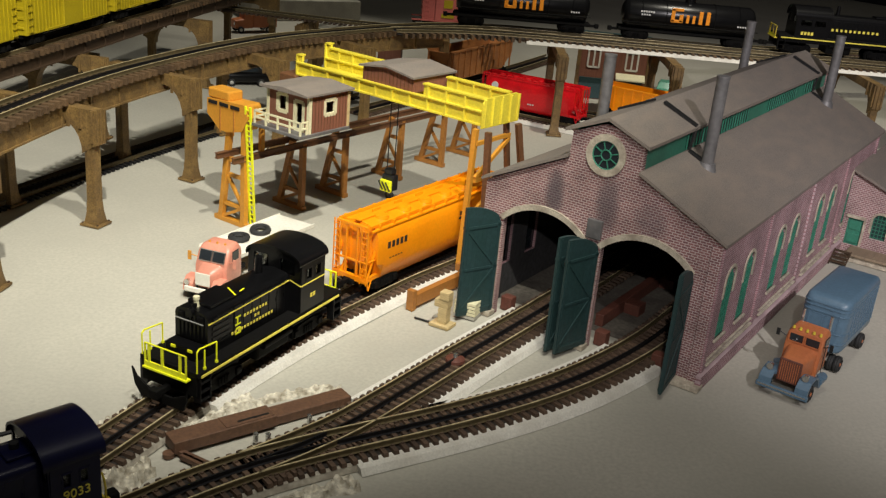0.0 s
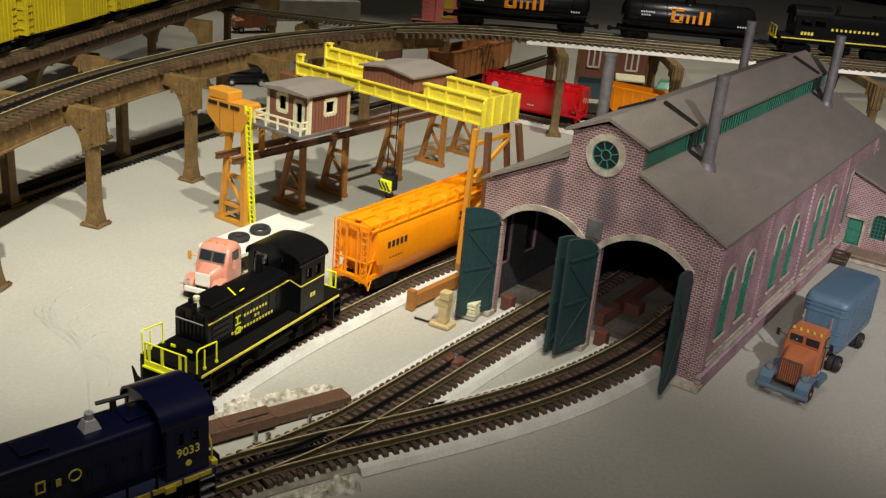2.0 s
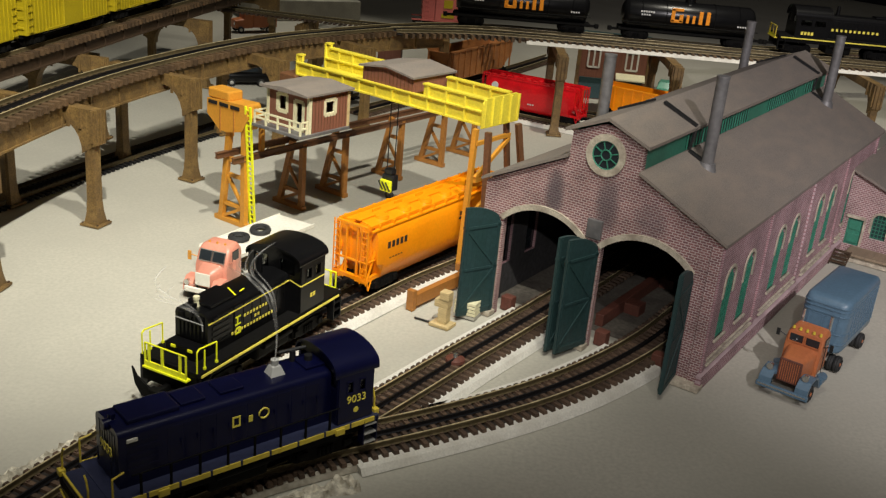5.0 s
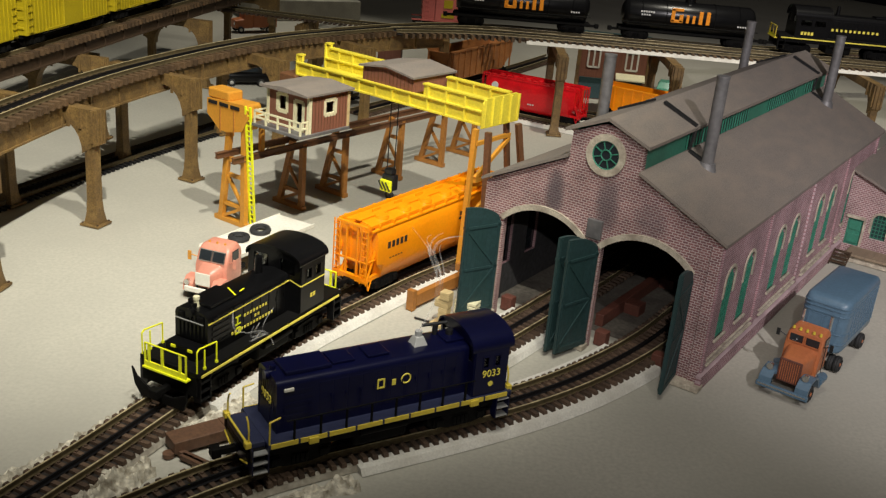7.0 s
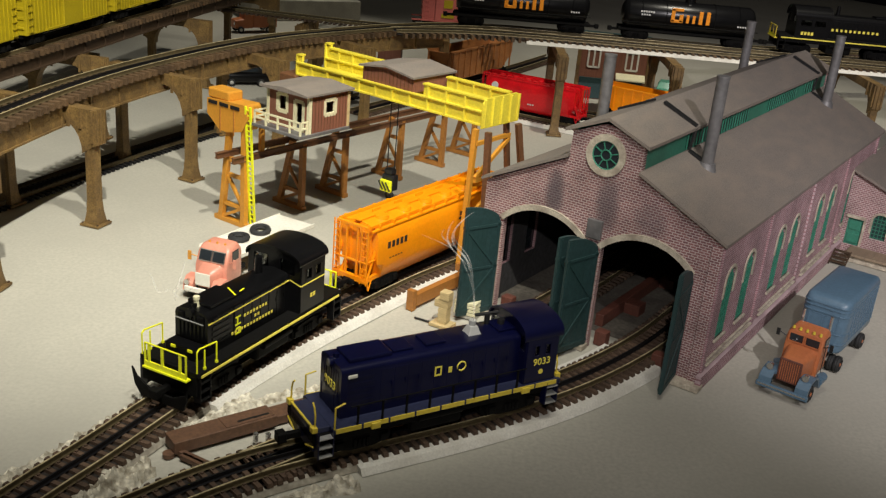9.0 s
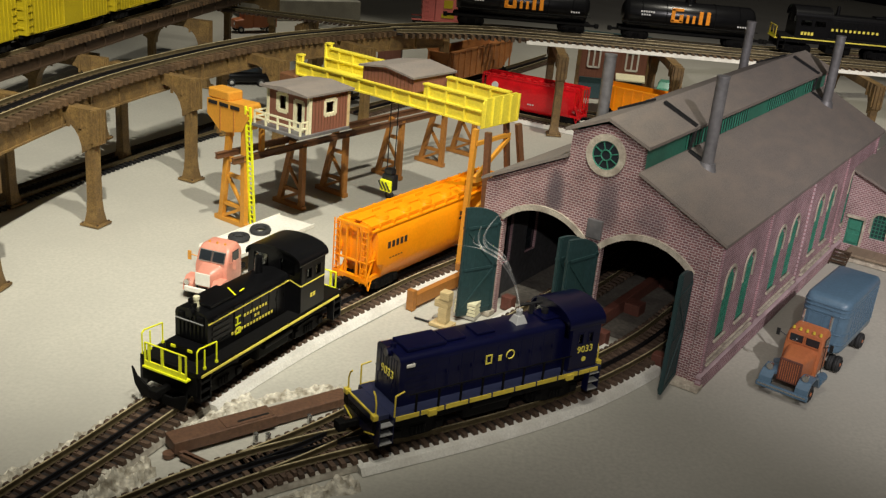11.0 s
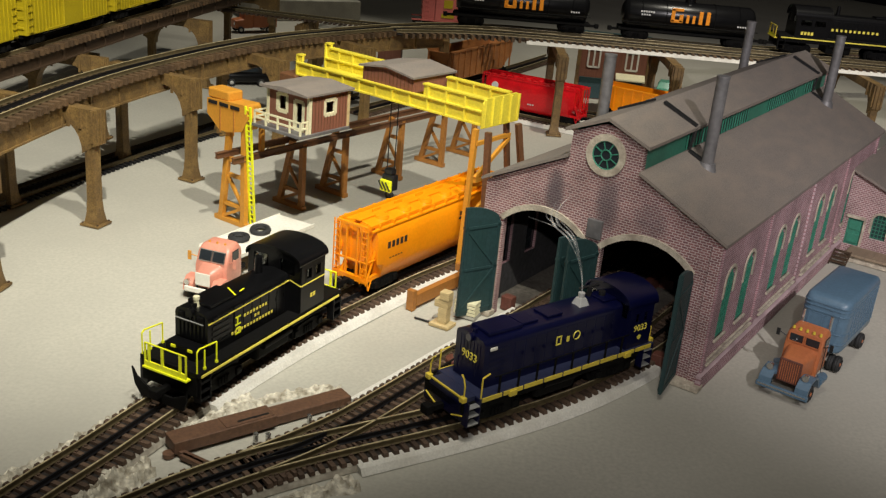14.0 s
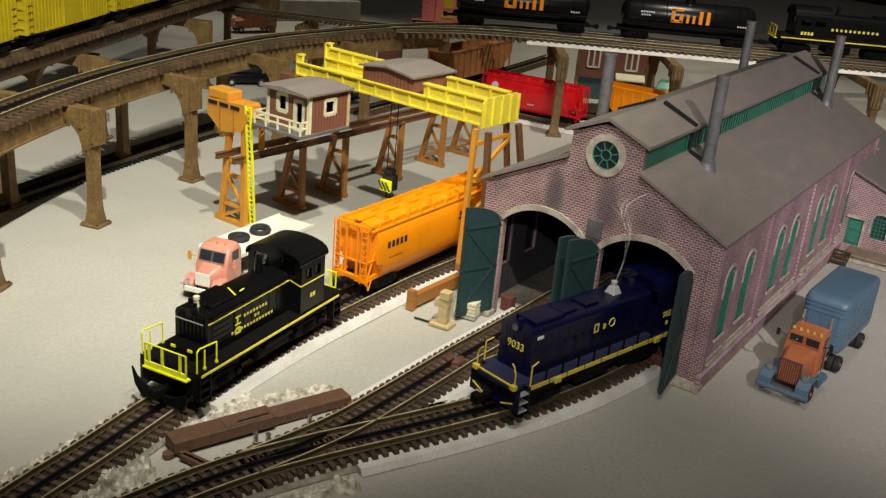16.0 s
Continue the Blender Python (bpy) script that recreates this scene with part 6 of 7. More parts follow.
# ---- tractor and trailer beside the engine house; front towards -x ----
rig = thing("tractor_trailer", pose(0.400, 0.957, 0, 0, 0, 54), "burnt orange toy tractor with a slate blue van trailer", "toy truck")
tc = new("tractor")
tc.parent = rig
tagged(tc, "burnt orange cab with slate blue fenders")
bm = bmesh.new()
loft(bm, [ring_x(-0.060, 0.0105, 0.018, 0.040, 0.003), ring_x(-0.057, 0.0115, 0.017, 0.0425, 0.005), ring_x(-0.030, 0.0160, 0.017, 0.047, 0.007)])
part("bonnet", bm, M_TRUCK_ORANGE, tc, smooth=True)
bm = bmesh.new()
loft(bm, [ring_x(-0.031, 0.0190, 0.016, 0.047, 0.003), ring_x(-0.0285, 0.0188, 0.016, 0.0605, 0.005), ring_x(-0.024, 0.0186, 0.016, 0.0635, 0.006), ring_x(-0.006, 0.0186, 0.016, 0.0640, 0.006), ring_x(-0.002, 0.0180, 0.016, 0.060, 0.006)])
part("cab_shell", bm, M_TRUCK_ORANGE, tc, smooth=True)
for s in (-1, 1):
    bm = bmesh.new()
    box(bm, (-0.0302, s * 0.0085, 0.0535), (0.0016, 0.0135, 0.0085), m=pose(0, 0, 0, 0, -4, 0), bevel=0.0004)
    part("windscreen", bm, M_SMOKE_GLASS, tc)
    bm = bmesh.new()
    box(bm, (-0.016, s * 0.0190, 0.0535), (0.013, 0.0012, 0.009), bevel=0.0004)
    part("side_window", bm, M_SMOKE_GLASS, tc)
    bm = bmesh.new()
    pts = [(-0.071, 0.012), (-0.070, 0.019), (-0.064, 0.0245), (-0.052, 0.0255), (-0.043, 0.022), (-0.036, 0.012), (-0.032, 0.008), (-0.028, 0.008), (-0.028, 0.0095), (-0.034, 0.0145), (-0.041, 0.0235), (-0.052, 0.0275), (-0.065, 0.0262), (-0.073, 0.020), (-0.074, 0.012)]
    prism(bm, pts, s * 0.0125, s * 0.0255)
    part("fender", bm, M_BLUE, tc)
    bm = bmesh.new()
    box(bm, (-0.058, s * 0.0165, 0.0235), (0.010, 0.010, 0.005), bevel=0.001)
    part("fender_cap", bm, M_BLUE, tc)
    bm = bmesh.new()
    cyl(bm, (-0.0665, s * 0.0185, 0.0295), (-0.060, s * 0.0185, 0.0295), 0.0036, 0.0024, seg=14)
    cyl(bm, (-0.0625, s * 0.0185, 0.0245), (-0.0625, s * 0.0185, 0.0280), 0.0010, seg=6)
    part("headlamp", bm, M_CHROME, tc, smooth=True)
    bm = bmesh.new()
    cyl(bm, (-0.0215, s * 0.0235, 0.016), (-0.0215, s * 0.0235, 0.0185), 0.0052, seg=10)
    cyl(bm, (-0.031, s * 0.0222, 0.0135), (-0.012, s * 0.0222, 0.0135), 0.0048, seg=12)
    part("fuel_tank", bm, M_BLUE, tc, smooth=True)
    bm = bmesh.new()
    wire(bm, [(-0.029, s * 0.0195, 0.052), (-0.031, s * 0.0275, 0.056)], 0.0006)
    box(bm, (-0.031, s * 0.0278, 0.0545), (0.001, 0.0036, 0.0075))
    part("mirror", bm, M_DARK, tc)
    bm = bmesh.new()
    box(bm, (-0.0180, s * 0.0196, 0.036), (0.0012, 0.0006, 0.0006))
    box(bm, (-0.016, s * 0.0193, 0.033), (0.0008, 0.0006, 0.028))
    part("door_seam", bm, M_DARK, tc)
bm = bmesh.new()
box(bm, (-0.0605, 0, 0.0285), (0.0026, 0.0235, 0.0255), bevel=0.0010)
part("grille", bm, M_RUSTRED, tc, "rust-red radiator grille")
for k in range(9):
    bm = bmesh.new()
    box(bm, (-0.0620, -0.0090 + k * 0.00225, 0.0285), (0.0006, 0.0006, 0.0215))
    part("grille_bar", bm, M_TRUCK_ORANGE, tc)
bm = bmesh.new()
box(bm, (-0.0735, 0, 0.0115), (0.004, 0.054, 0.0055), bevel=0.001)
part("bumper", bm, M_BLUE, tc)
bm = bmesh.new()
box(bm, (-0.0757, 0, 0.0125), (0.0008, 0.050, 0.0012))
part("bumper_strip", bm, M_CHROME, tc)
for k in range(5):
    bm = bmesh.new()
    cyl(bm, (-0.0275, -0.014 + k * 0.007, 0.0622), (-0.0275, -0.014 + k * 0.007, 0.0652), 0.0016, 0.0012, seg=8)
    part("marker_lamp", bm, M_YEL, tc, "amber cab marker lamp", smooth=True)
for s in (-1, 1):
    bm = bmesh.new()
    cyl(bm, (-0.0005, s * 0.0145, 0.020), (-0.0005, s * 0.0145, 0.076), 0.0015, seg=8)
    part("exhaust_pipe", bm, M_CHROME, tc, smooth=True)
    bm = bmesh.new()
    for a, b in (((-0.0310, 0.0010, 0.0490), (-0.0300, 0.0010, 0.0582)), ((-0.0310, 0.0160, 0.0490), (-0.0300, 0.0160, 0.0582)), ((-0.0310, 0.0010, 0.0490), (-0.0310, 0.0160, 0.0490)), ((-0.0300, 0.0010, 0.0582), (-0.0300, 0.0160, 0.0582))):
        beam(bm, (a[0] - 0.0006, s * a[1], a[2]), (b[0] - 0.0006, s * b[1], b[2]), 0.0009, 0.0009)
    part("window_frame", bm, M_TRUCK_ORANGE, tc)
bm = bmesh.new()
box(bm, (0.010, 0, 0.0135), (0.120, 0.016, 0.005))
part("chassis", bm, M_FRAME, tc)
for s in (-1, 1):
    car_wheel(tc, -0.055, s * 0.0205, rim=M_TRUCK_ORANGE)
    car_wheel(tc, 0.0385, s * 0.0215, rim=M_TRUCK_ORANGE)
    car_wheel(tc, 0.0385, s * 0.0145, rim=M_TRUCK_ORANGE)
tl = new("trailer")
tl.parent = rig
tagged(tl, "slate blue van trailer with rounded nose and ribbed bands")
bm = bmesh.new()
loft(bm, [ring_x(0.024, 0.0165, 0.026, 0.078, 0.004), ring_x(0.0255, 0.0205, 0.025, 0.081, 0.005), ring_x(0.030, 0.0240, 0.024, 0.0845, 0.006), ring_x(0.038, 0.0250, 0.024, 0.086, 0.006), ring_x(0.135, 0.0250, 0.024, 0.086, 0.006), ring_x(0.137, 0.0245, 0.0245, 0.0855, 0.006)])
part("van_body", bm, M_BLUE, tl, smooth=True)
for z in (0.036, 0.047, 0.068, 0.0735, 0.0775):
    bm = bmesh.new()
    loft(bm, [ring_x(0.0232, 0.0170, z - 0.0007, z + 0.0007, 0.0005, 2), ring_x(0.0247, 0.0211, z - 0.0007, z + 0.0007, 0.0005, 2), ring_x(0.0296, 0.0246, z - 0.0007, z + 0.0007, 0.0005, 2), ring_x(0.038, 0.0256, z - 0.0007, z + 0.0007, 0.0005, 2), ring_x(0.1362, 0.0256, z - 0.0007, z + 0.0007, 0.0005, 2)])
    part("rub_band", bm, M_BLUE, tl)
for y in (-0.0085, 0.0085):
    bm = bmesh.new()
    for a, b in (((y - 0.0072, 0.050), (y + 0.0072, 0.050)), ((y - 0.0072, 0.065), (y + 0.0072, 0.065)), ((y - 0.0072, 0.050), (y - 0.0072, 0.065)), ((y + 0.0072, 0.050), (y + 0.0072, 0.065))):
        beam(bm, (0.0242, *a), (0.0242, *b), 0.001, 0.001)
    part("front_panel", bm, M_BLUE, tl)
for k in range(9):
    for s in (-1, 1):
        bm = bmesh.new()
        box(bm, (0.046 + k * 0.0108, s * 0.0252, 0.057), (0.0009, 0.0009, 0.038))
        part("rivet_seam", bm, M_BLUE, tl)
for s in (-1, 1):
    car_wheel(tl, 0.1215, s * 0.0215, rim=M_TRUCK_ORANGE)
    car_wheel(tl, 0.1215, s * 0.0145, rim=M_TRUCK_ORANGE)
bm = bmesh.new()
box(bm, (0.085, 0, 0.0215), (0.100, 0.020, 0.006))
box(bm, (0.1215, 0, 0.0135), (0.010, 0.030, 0.012))
box(bm, (0.0385, 0, 0.0205), (0.014, 0.018, 0.009))
part("trailer_frame", bm, M_FRAME, tl)

# ---- pink flatbed lorry under the crane ----
LORRY = pose(-0.23, 1.12, 0, 0, 0, 73)
lor = thing("flatbed_lorry", LORRY, "salmon pink toy lorry with chrome front and a white flatbed trailer", "toy truck")
bm = bmesh.new()
loft(bm, [ring_x(-0.117, 0.0085, 0.016, 0.031, 0.004), ring_x(-0.114, 0.0115, 0.014, 0.035, 0.006), ring_x(-0.098, 0.0165, 0.013, 0.039, 0.007)])
part("bonnet", bm, M_PINK, lor, smooth=True)
bm = bmesh.new()
loft(bm, [ring_x(-0.100, 0.0200, 0.011, 0.038, 0.004), ring_x(-0.0935, 0.0200, 0.011, 0.0535, 0.006), ring_x(-0.088, 0.0200, 0.011, 0.0585, 0.008), ring_x(-0.070, 0.0200, 0.011, 0.0585, 0.008), ring_x(-0.066, 0.0190, 0.011, 0.055, 0.008)])
part("cab_shell", bm, M_PINK, lor, smooth=True)
for s in (-1, 1):
    bm = bmesh.new()
    box(bm, (-0.0968, s * 0.0083, 0.0465), (0.0024, 0.0140, 0.0115), m=pose(0, 0, 0, 0, 23, 0), bevel=0.0004)
    part("windscreen", bm, M_SMOKE_GLASS, lor)
    bm = bmesh.new()
    for a, b in (((-0.0995, 0.0008, 0.0405), (-0.0950, 0.0008, 0.0525)), ((-0.0995, 0.0158, 0.0405), (-0.0950, 0.0158, 0.0525)), ((-0.0995, 0.0008, 0.0405), (-0.0995, 0.0158, 0.0405)), ((-0.0950, 0.0008, 0.0525), (-0.0950, 0.0158, 0.0525))):
        beam(bm, (a[0], s * a[1], a[2]), (b[0], s * b[1], b[2]), 0.0010, 0.0010)
    part("window_frame", bm, M_CHROME, lor)
    bm = bmesh.new()
    box(bm, (-0.081, s * 0.0199, 0.0465), (0.014, 0.0012, 0.0115), bevel=0.0004)
    part("side_window", bm, M_SMOKE_GLASS, lor)
    bm = bmesh.new()
    prism(bm, [(-0.121, 0.010), (-0.120, 0.019), (-0.114, 0.0250), (-0.104, 0.0255), (-0.096, 0.018), (-0.092, 0.010), (-0.096, 0.010), (-0.101, 0.017), (-0.107, 0.0205), (-0.113, 0.018), (-0.116, 0.010)], s * 0.0115, s * 0.0235)
    part("fender", bm, M_PINK, lor)
    bm = bmesh.new()
    cyl(bm, (-0.1225, s * 0.0180, 0.0205), (-0.1175, s * 0.0180, 0.0205), 0.0034, 0.0026, seg=14)
    part("headlamp", bm, M_CHROME, lor, smooth=True)
    bm = bmesh.new()
    wire(bm, [(-0.094, s * 0.0200, 0.041), (-0.098, s * 0.0275, 0.044)], 0.0007)
    box(bm, (-0.098, s * 0.0290, 0.0425), (0.0014, 0.0045, 0.011), bevel=0.0004)
    part("mirror", bm, M_AMBER if s > 0 else M_PINK, lor)
    car_wheel(lor, -0.107, s * 0.0190, r=0.0085)
for k in range(3):
    bm = bmesh.new()
    cyl(bm, (-0.0865, -0.010 + k * 0.010, 0.0580), (-0.0865, -0.010 + k * 0.010, 0.0605), 0.0015, 0.0011, seg=8)
    part("marker_lamp", bm, M_AMBER, lor, "amber cab marker lamp", smooth=True)
bm = bmesh.new()
box(bm, (-0.1180, 0, 0.0255), (0.0018, 0.0185, 0.0150), bevel=0.0006)
part("grille", bm, M_WHITE, lor, "white radiator grille")
bm = bmesh.new()
box(bm, (-0.1230, 0, 0.0135), (0.003, 0.040, 0.0060), bevel=0.0008)
part("bumper", bm, M_WHITE, lor)
bm = bmesh.new()
box(bm, (-0.075, 0, 0.0150), (0.080, 0.014, 0.006))
part("chassis", bm, M_FRAME, lor)
DECK_AT = pose(0.027, 0.009, 0, 0, 0, -11.5)
for x in (0.038, 0.058):
    for s in (-1, 1):
        car_wheel(lor, x, s * 0.0205, r=0.0085).matrix_local = DECK_AT
bm = bmesh.new()
box(bm, (0, 0, 0.0275), (0.152, 0.058, 0.004), bevel=0.0012)
box(bm, (0, 0, 0.0225), (0.144, 0.030, 0.006))
for s in (-1, 1):
    box(bm, (0, s * 0.0285, 0.0290), (0.152, 0.0016, 0.0050), bevel=0.0004)
part("flatbed", bm, M_WHITE, lor, "off-white flat deck with low side rails").matrix_local = DECK_AT
bm = bmesh.new()
box(bm, (-0.010, 0, 0.0170), (0.150, 0.012, 0.006))
part("trailer_frame", bm, M_FRAME, lor).matrix_local = DECK_AT
for x, y, tilt in ((-0.2505, 1.1259, 0), (-0.2305, 1.1573, 9)):
    bm = bmesh.new()
    torus(bm, (0, 0, 0.0035), 0.0100, 0.0036, "z", 24, 8)
    torus(bm, (0, 0, 0.0035), 0.0060, 0.0012, "z", 20, 6)
    one("spare_tyre", bm, M_RUBBER, pose(x, y, 0.0297, tilt, 0, 0), "loose black rubber tyre lying on the flatbed", "tyre", "loose tyres on the flatbed", smooth=True)

# ---- small things round the tracks ----
mach = thing("switch_machine", pose(-0.148, 0.757, 0, 0, 0, 38.0), "long brown plastic switch machine beside the turnout", "switch machine")
bm = bmesh.new()
box(bm, (-0.035, 0.002, 0.0085), (0.095, 0.021, 0.011), bevel=0.0008)
part("housing", bm, M_SWITCH, mach)
bm = bmesh.new()
box(bm, (0.052, 0.005, 0.0055), (0.080, 0.019, 0.009), bevel=0.0008)
part("extension", bm, M_SWITCH, mach)
bm = bmesh.new()
box(bm, (-0.008, -0.003, 0.0151), (0.030, 0.0022, 0.0006))
part("slot", bm, M_DARK, mach)
bm = bmesh.new()
box(bm, (-0.012, 0.002, 0.0142), (0.046, 0.018, 0.0016), bevel=0.0004)
part("lid", bm, M_SWITCH, mach)
for dy in (-0.011, -0.019):
    bm = bmesh.new()
    beam(bm, (-0.078, dy + 0.006, 0.0035), (-0.062, dy - 0.030, 0.0035), 0.0055, 0.004)
    part("tie_bar", bm, M_SWITCH, mach)
bm = bmesh.new()
cyl(bm, (-0.086, -0.004, 0.0005), (-0.086, -0.004, 0.004), 0.005, seg=14)
part("mount_ear", bm, M_SWITCH, mach)
for x, y in ((-0.015, -0.022), (-0.006, -0.028), (0.040, -0.018)):
    bm = bmesh.new()
    cyl(bm, (0, 0, 0), (0, 0, 0.006), 0.0024, seg=10)
    box(bm, (0, 0, 0.007), (0.004, 0.004, 0.003), bevel=0.0008)
    one("contact_stud", bm, M_CHROME, pose(-0.148, 0.757, 0.004, 0, 0, 38.0) @ pose(x, y, 0), "small bright metal contact stud", "stud", "contact studs by the turnout")
lampst = thing("turnout_lamp", pose(0.0228, 0.9005, 0.0095), "small rust-brown domed lamp on the spur track", "lamp")
bm = bmesh.new()
cyl(bm, (0, 0, 0), (0, 0, 0.0030), 0.0105, 0.0100, seg=20)
cyl(bm, (0, 0, 0.0030), (0, 0, 0.0052), 0.0095, 0.0055, seg=20)
part("base", bm, M_RUSTRED, lampst, smooth=True)
# the white highlight on the disc, modelled as a small chrome dome
bm = bmesh.new()
cyl(bm, (0, 0, 0.0050), (0, 0, 0.0085), 0.0030, 0.0018, seg=12)
part("dome", bm, M_CHROME, lampst, "bright dome standing for the highlight on the lamp", smooth=True)
# stacked crates and pallets
cr = thing("crate_stack", pose(0.007, 1.0, 0, 0, 0, -28), "pale yellow wooden crates stacked on a pallet", "crate stack")
for nm, c, s in (("pallet", (0, 0, 0.002), (0.024, 0.019, 0.004)), ("crate", (0.001, 0.0, 0.0135), (0.0105, 0.0105, 0.019)), ("crate", (-0.0015, 0.001, 0.0275), (0.017, 0.011, 0.009)), ("crate", (0.002, 0.0, 0.0375), (0.0115, 0.0105, 0.010))):
    bm = bmesh.new()
    box(bm, c, s, bevel=0.0005)
    part(nm, bm, M_WOOD, cr)
    for k in (-0.3, 0.0, 0.3):
        bm = bmesh.new()
        box(bm, (c[0], c[1], c[2] + k * s[2]), (s[0] + 0.0005, s[1] + 0.0005, s[2] * 0.10))
        part("slat", bm, M_WOOD, cr)
pc = thing("plank_crate", pose(0.034, 1.030, 0, 0, 0, -22), "whitish slatted crate with dark gaps", "crate")
bm = bmesh.new()
box(bm, (0, 0, 0.0095), (0.024, 0.016, 0.018))
part("box", bm, M_LETTER_BLACK, pc)
for k in range(5):
    bm = bmesh.new()
    box(bm, (0, 0, 0.0025 + k * 0.0042), (0.0265, 0.0185, 0.0032), bevel=0.0003)
    part("slat", bm, M_CREAM if k else M_CONC, pc)
# dark bar modelled in place of the crates' shadow on the board
bm = bmesh.new()
cyl(bm, (-0.034, 0.0, 0.0012), (-0.012, -0.002, 0.0012), 0.0012, seg=8)
one("crate_shadow_bar", bm, M_DARK, pose(0.007, 1.0, 0, 0, 0, -20), "short dark bar standing for the shadow beside the crates", "rod")
for x, y, a in ((0.082, 1.060, -33), (0.184, 0.989, -33), (0.240, 0.945, -33)):
    bm = bmesh.new()
    box(bm, (0, 0, 0.0085), (0.014, 0.012, 0.017), bevel=0.0008)
    one("bumper_block", bm, M_RUSTRED, pose(x, y, 0, 0, 0, a), "maroon plastic block at the door pier", "block", "maroon blocks at the door piers")
for pts in ([(0.196, 0.925), (0.206, 0.934), (0.226, 0.920), (0.216, 0.908)], [(0.100, 1.072), (0.118, 1.100), (0.132, 1.112), (0.118, 1.062)]):
    bm = bmesh.new()
    prism(bm, pts, 0.0005, 0.0028, "xy")
    one("board_offcut", bm, M_CONC, Matrix(), "thin grey offcut lying by the door", "offcut")


def rubble(pts, width, height, seed, n_across=7):
    """A ragged strip of broken plaster."""
    path = spline(pts, 0.0028)
    bm = bmesh.new()
    rows = []
    for i, p in enumerate(path):
        a, b = path[max(i - 1, 0)], path[min(i + 1, len(path) - 1)]
        d = (b - a).normalized()
        w = width * (0.65 + 0.7 * noise.noise(Vector((i * 0.11, seed, 0.3))) + 0.35)
        row = []
        for k in range(n_across):
            u = k / (n_across - 1) - 0.5
            prof = math.sqrt(max(0.0, 1 - (2 * u) ** 2))
            h = height * prof * (0.55 + 0.9 * noise.noise(Vector((p.x * 160, p.y * 160 + k * 0.9, seed)))) - 0.001
            row.append(bm.verts.new((p.x - d.y * u * w + 0.0012 * noise.noise(Vector((i * 0.9, k, seed))), p.y + d.x * u * w, h)))
        rows.append(row)
    for r0, r1 in zip(rows, rows[1:]):
        for k in range(n_across - 1):
            bm.faces.new((r0[k], r1[k], r1[k + 1], r0[k + 1]))
    one("broken_plaster", bm, M_PLASTER, Matrix(), "ragged broken plaster edge beside the track", "plaster", kind="stuff")


rubble([(-0.345, 0.60), (-0.325, 0.648), (-0.300, 0.692), (-0.280, 0.735), (-0.262, 0.775)], 0.016, 0.010, 1)
rubble([(-0.262, 0.615), (-0.240, 0.655), (-0.222, 0.682)], 0.030, 0.017, 2, 11)
rubble([(-0.212, 0.742), (-0.190, 0.778), (-0.168, 0.812)], 0.014, 0.006, 3)
rubble([(-0.185, 0.778), (-0.150, 0.806), (-0.110, 0.832), (-0.083, 0.838)], 0.014, 0.007, 4)
rubble([(-0.150, 0.615), (-0.115, 0.645), (-0.085, 0.668), (-0.053, 0.690)], 0.020, 0.009, 5)

# ---- the far side of the layout ----
# brown open hopper car beyond the crane
def open_hopper(m, paint, label, L=0.26):
    h = thing("open_hopper", m, label, "hopper car")
    for s in (-1, 1):
        bm = bmesh.new()
        prism(bm, [(-L / 2, 0.068), (-L / 2, 0.098), (L / 2, 0.098), (L / 2, 0.068), (L / 2 - 0.045, 0.034), (-L / 2 + 0.045, 0.034)], s * 0.029, s * 0.027)
        part("side", bm, paint, h)
        bm = bmesh.new()
        beam(bm, (-L / 2, s * 0.029, 0.098), (L / 2, s * 0.029, 0.098), 0.005, 0.004)
        part("top_chord", bm, paint, h)
        for k in range(11):
            x = -L / 2 + 0.01 + k * (L - 0.02) / 10
            zb = max(0.036, 0.068 - 0.034 / 0.045 * (L / 2 - abs(x))) if L / 2 - abs(x) < 0.045 else 0.036
            bm = bmesh.new()
            box(bm, (x, s * 0.0300, (zb + 0.097) / 2), (0.003, 0.003, 0.097 - zb))
            part("rib", bm, paint, h)
    for e in (-1, 1):
        bm = bmesh.new()
        beam(bm, (e * L / 2, 0, 0.096), (e * (L / 2 - 0.06), 0, 0.036), 0.054, 0.002)
        part("slope_sheet", bm, paint, h)
        for s in (-1, 1):
            bm = bmesh.new()
            beam(bm, (e * (L / 2 - 0.003), s * 0.026, 0.033), (e * (L / 2 - 0.003), s * 0.026, 0.096), 0.003, 0.003)
            part("corner_post", bm, paint, h)
    bm = bmesh.new()
    box(bm, (0, 0, 0.033), (L, 0.020, 0.006))
    part("centre_sill", bm, M_FRAME, h)
    wheelset_truck(h, -L / 2 + 0.034, 0.036, 0.0085), wheelset_truck(h, L / 2 - 0.034, 0.036, 0.0085)
    return h


M_RUSTBROWN = mat("rusty_brown_paint", (0.42, 0.165, 0.048), 0.6, var=0.2, stain=(0.16, 0.055, 0.018))
track("far yard track in the dim distance", [(-0.20, 1.905), (-0.095, 2.09), (0.025, 2.31), (0.145, 2.53), (0.25, 2.74)], z=-0.0055, bed=False)
open_hopper(pose(0.025, 2.31, -0.0055, 0, 0, 61), M_RUSTBROWN, "rusty brown open hopper car on the far yard track", L=0.30)
# orange hopper coupled behind the red one
orange2 = open_hopper(pose(0.40, 1.985, 0, 0, 0, -30) @ Matrix.Diagonal((0.86, 0.86, 0.86, 1)), M_ORANGE, "orange open car on the short siding", L=0.25)
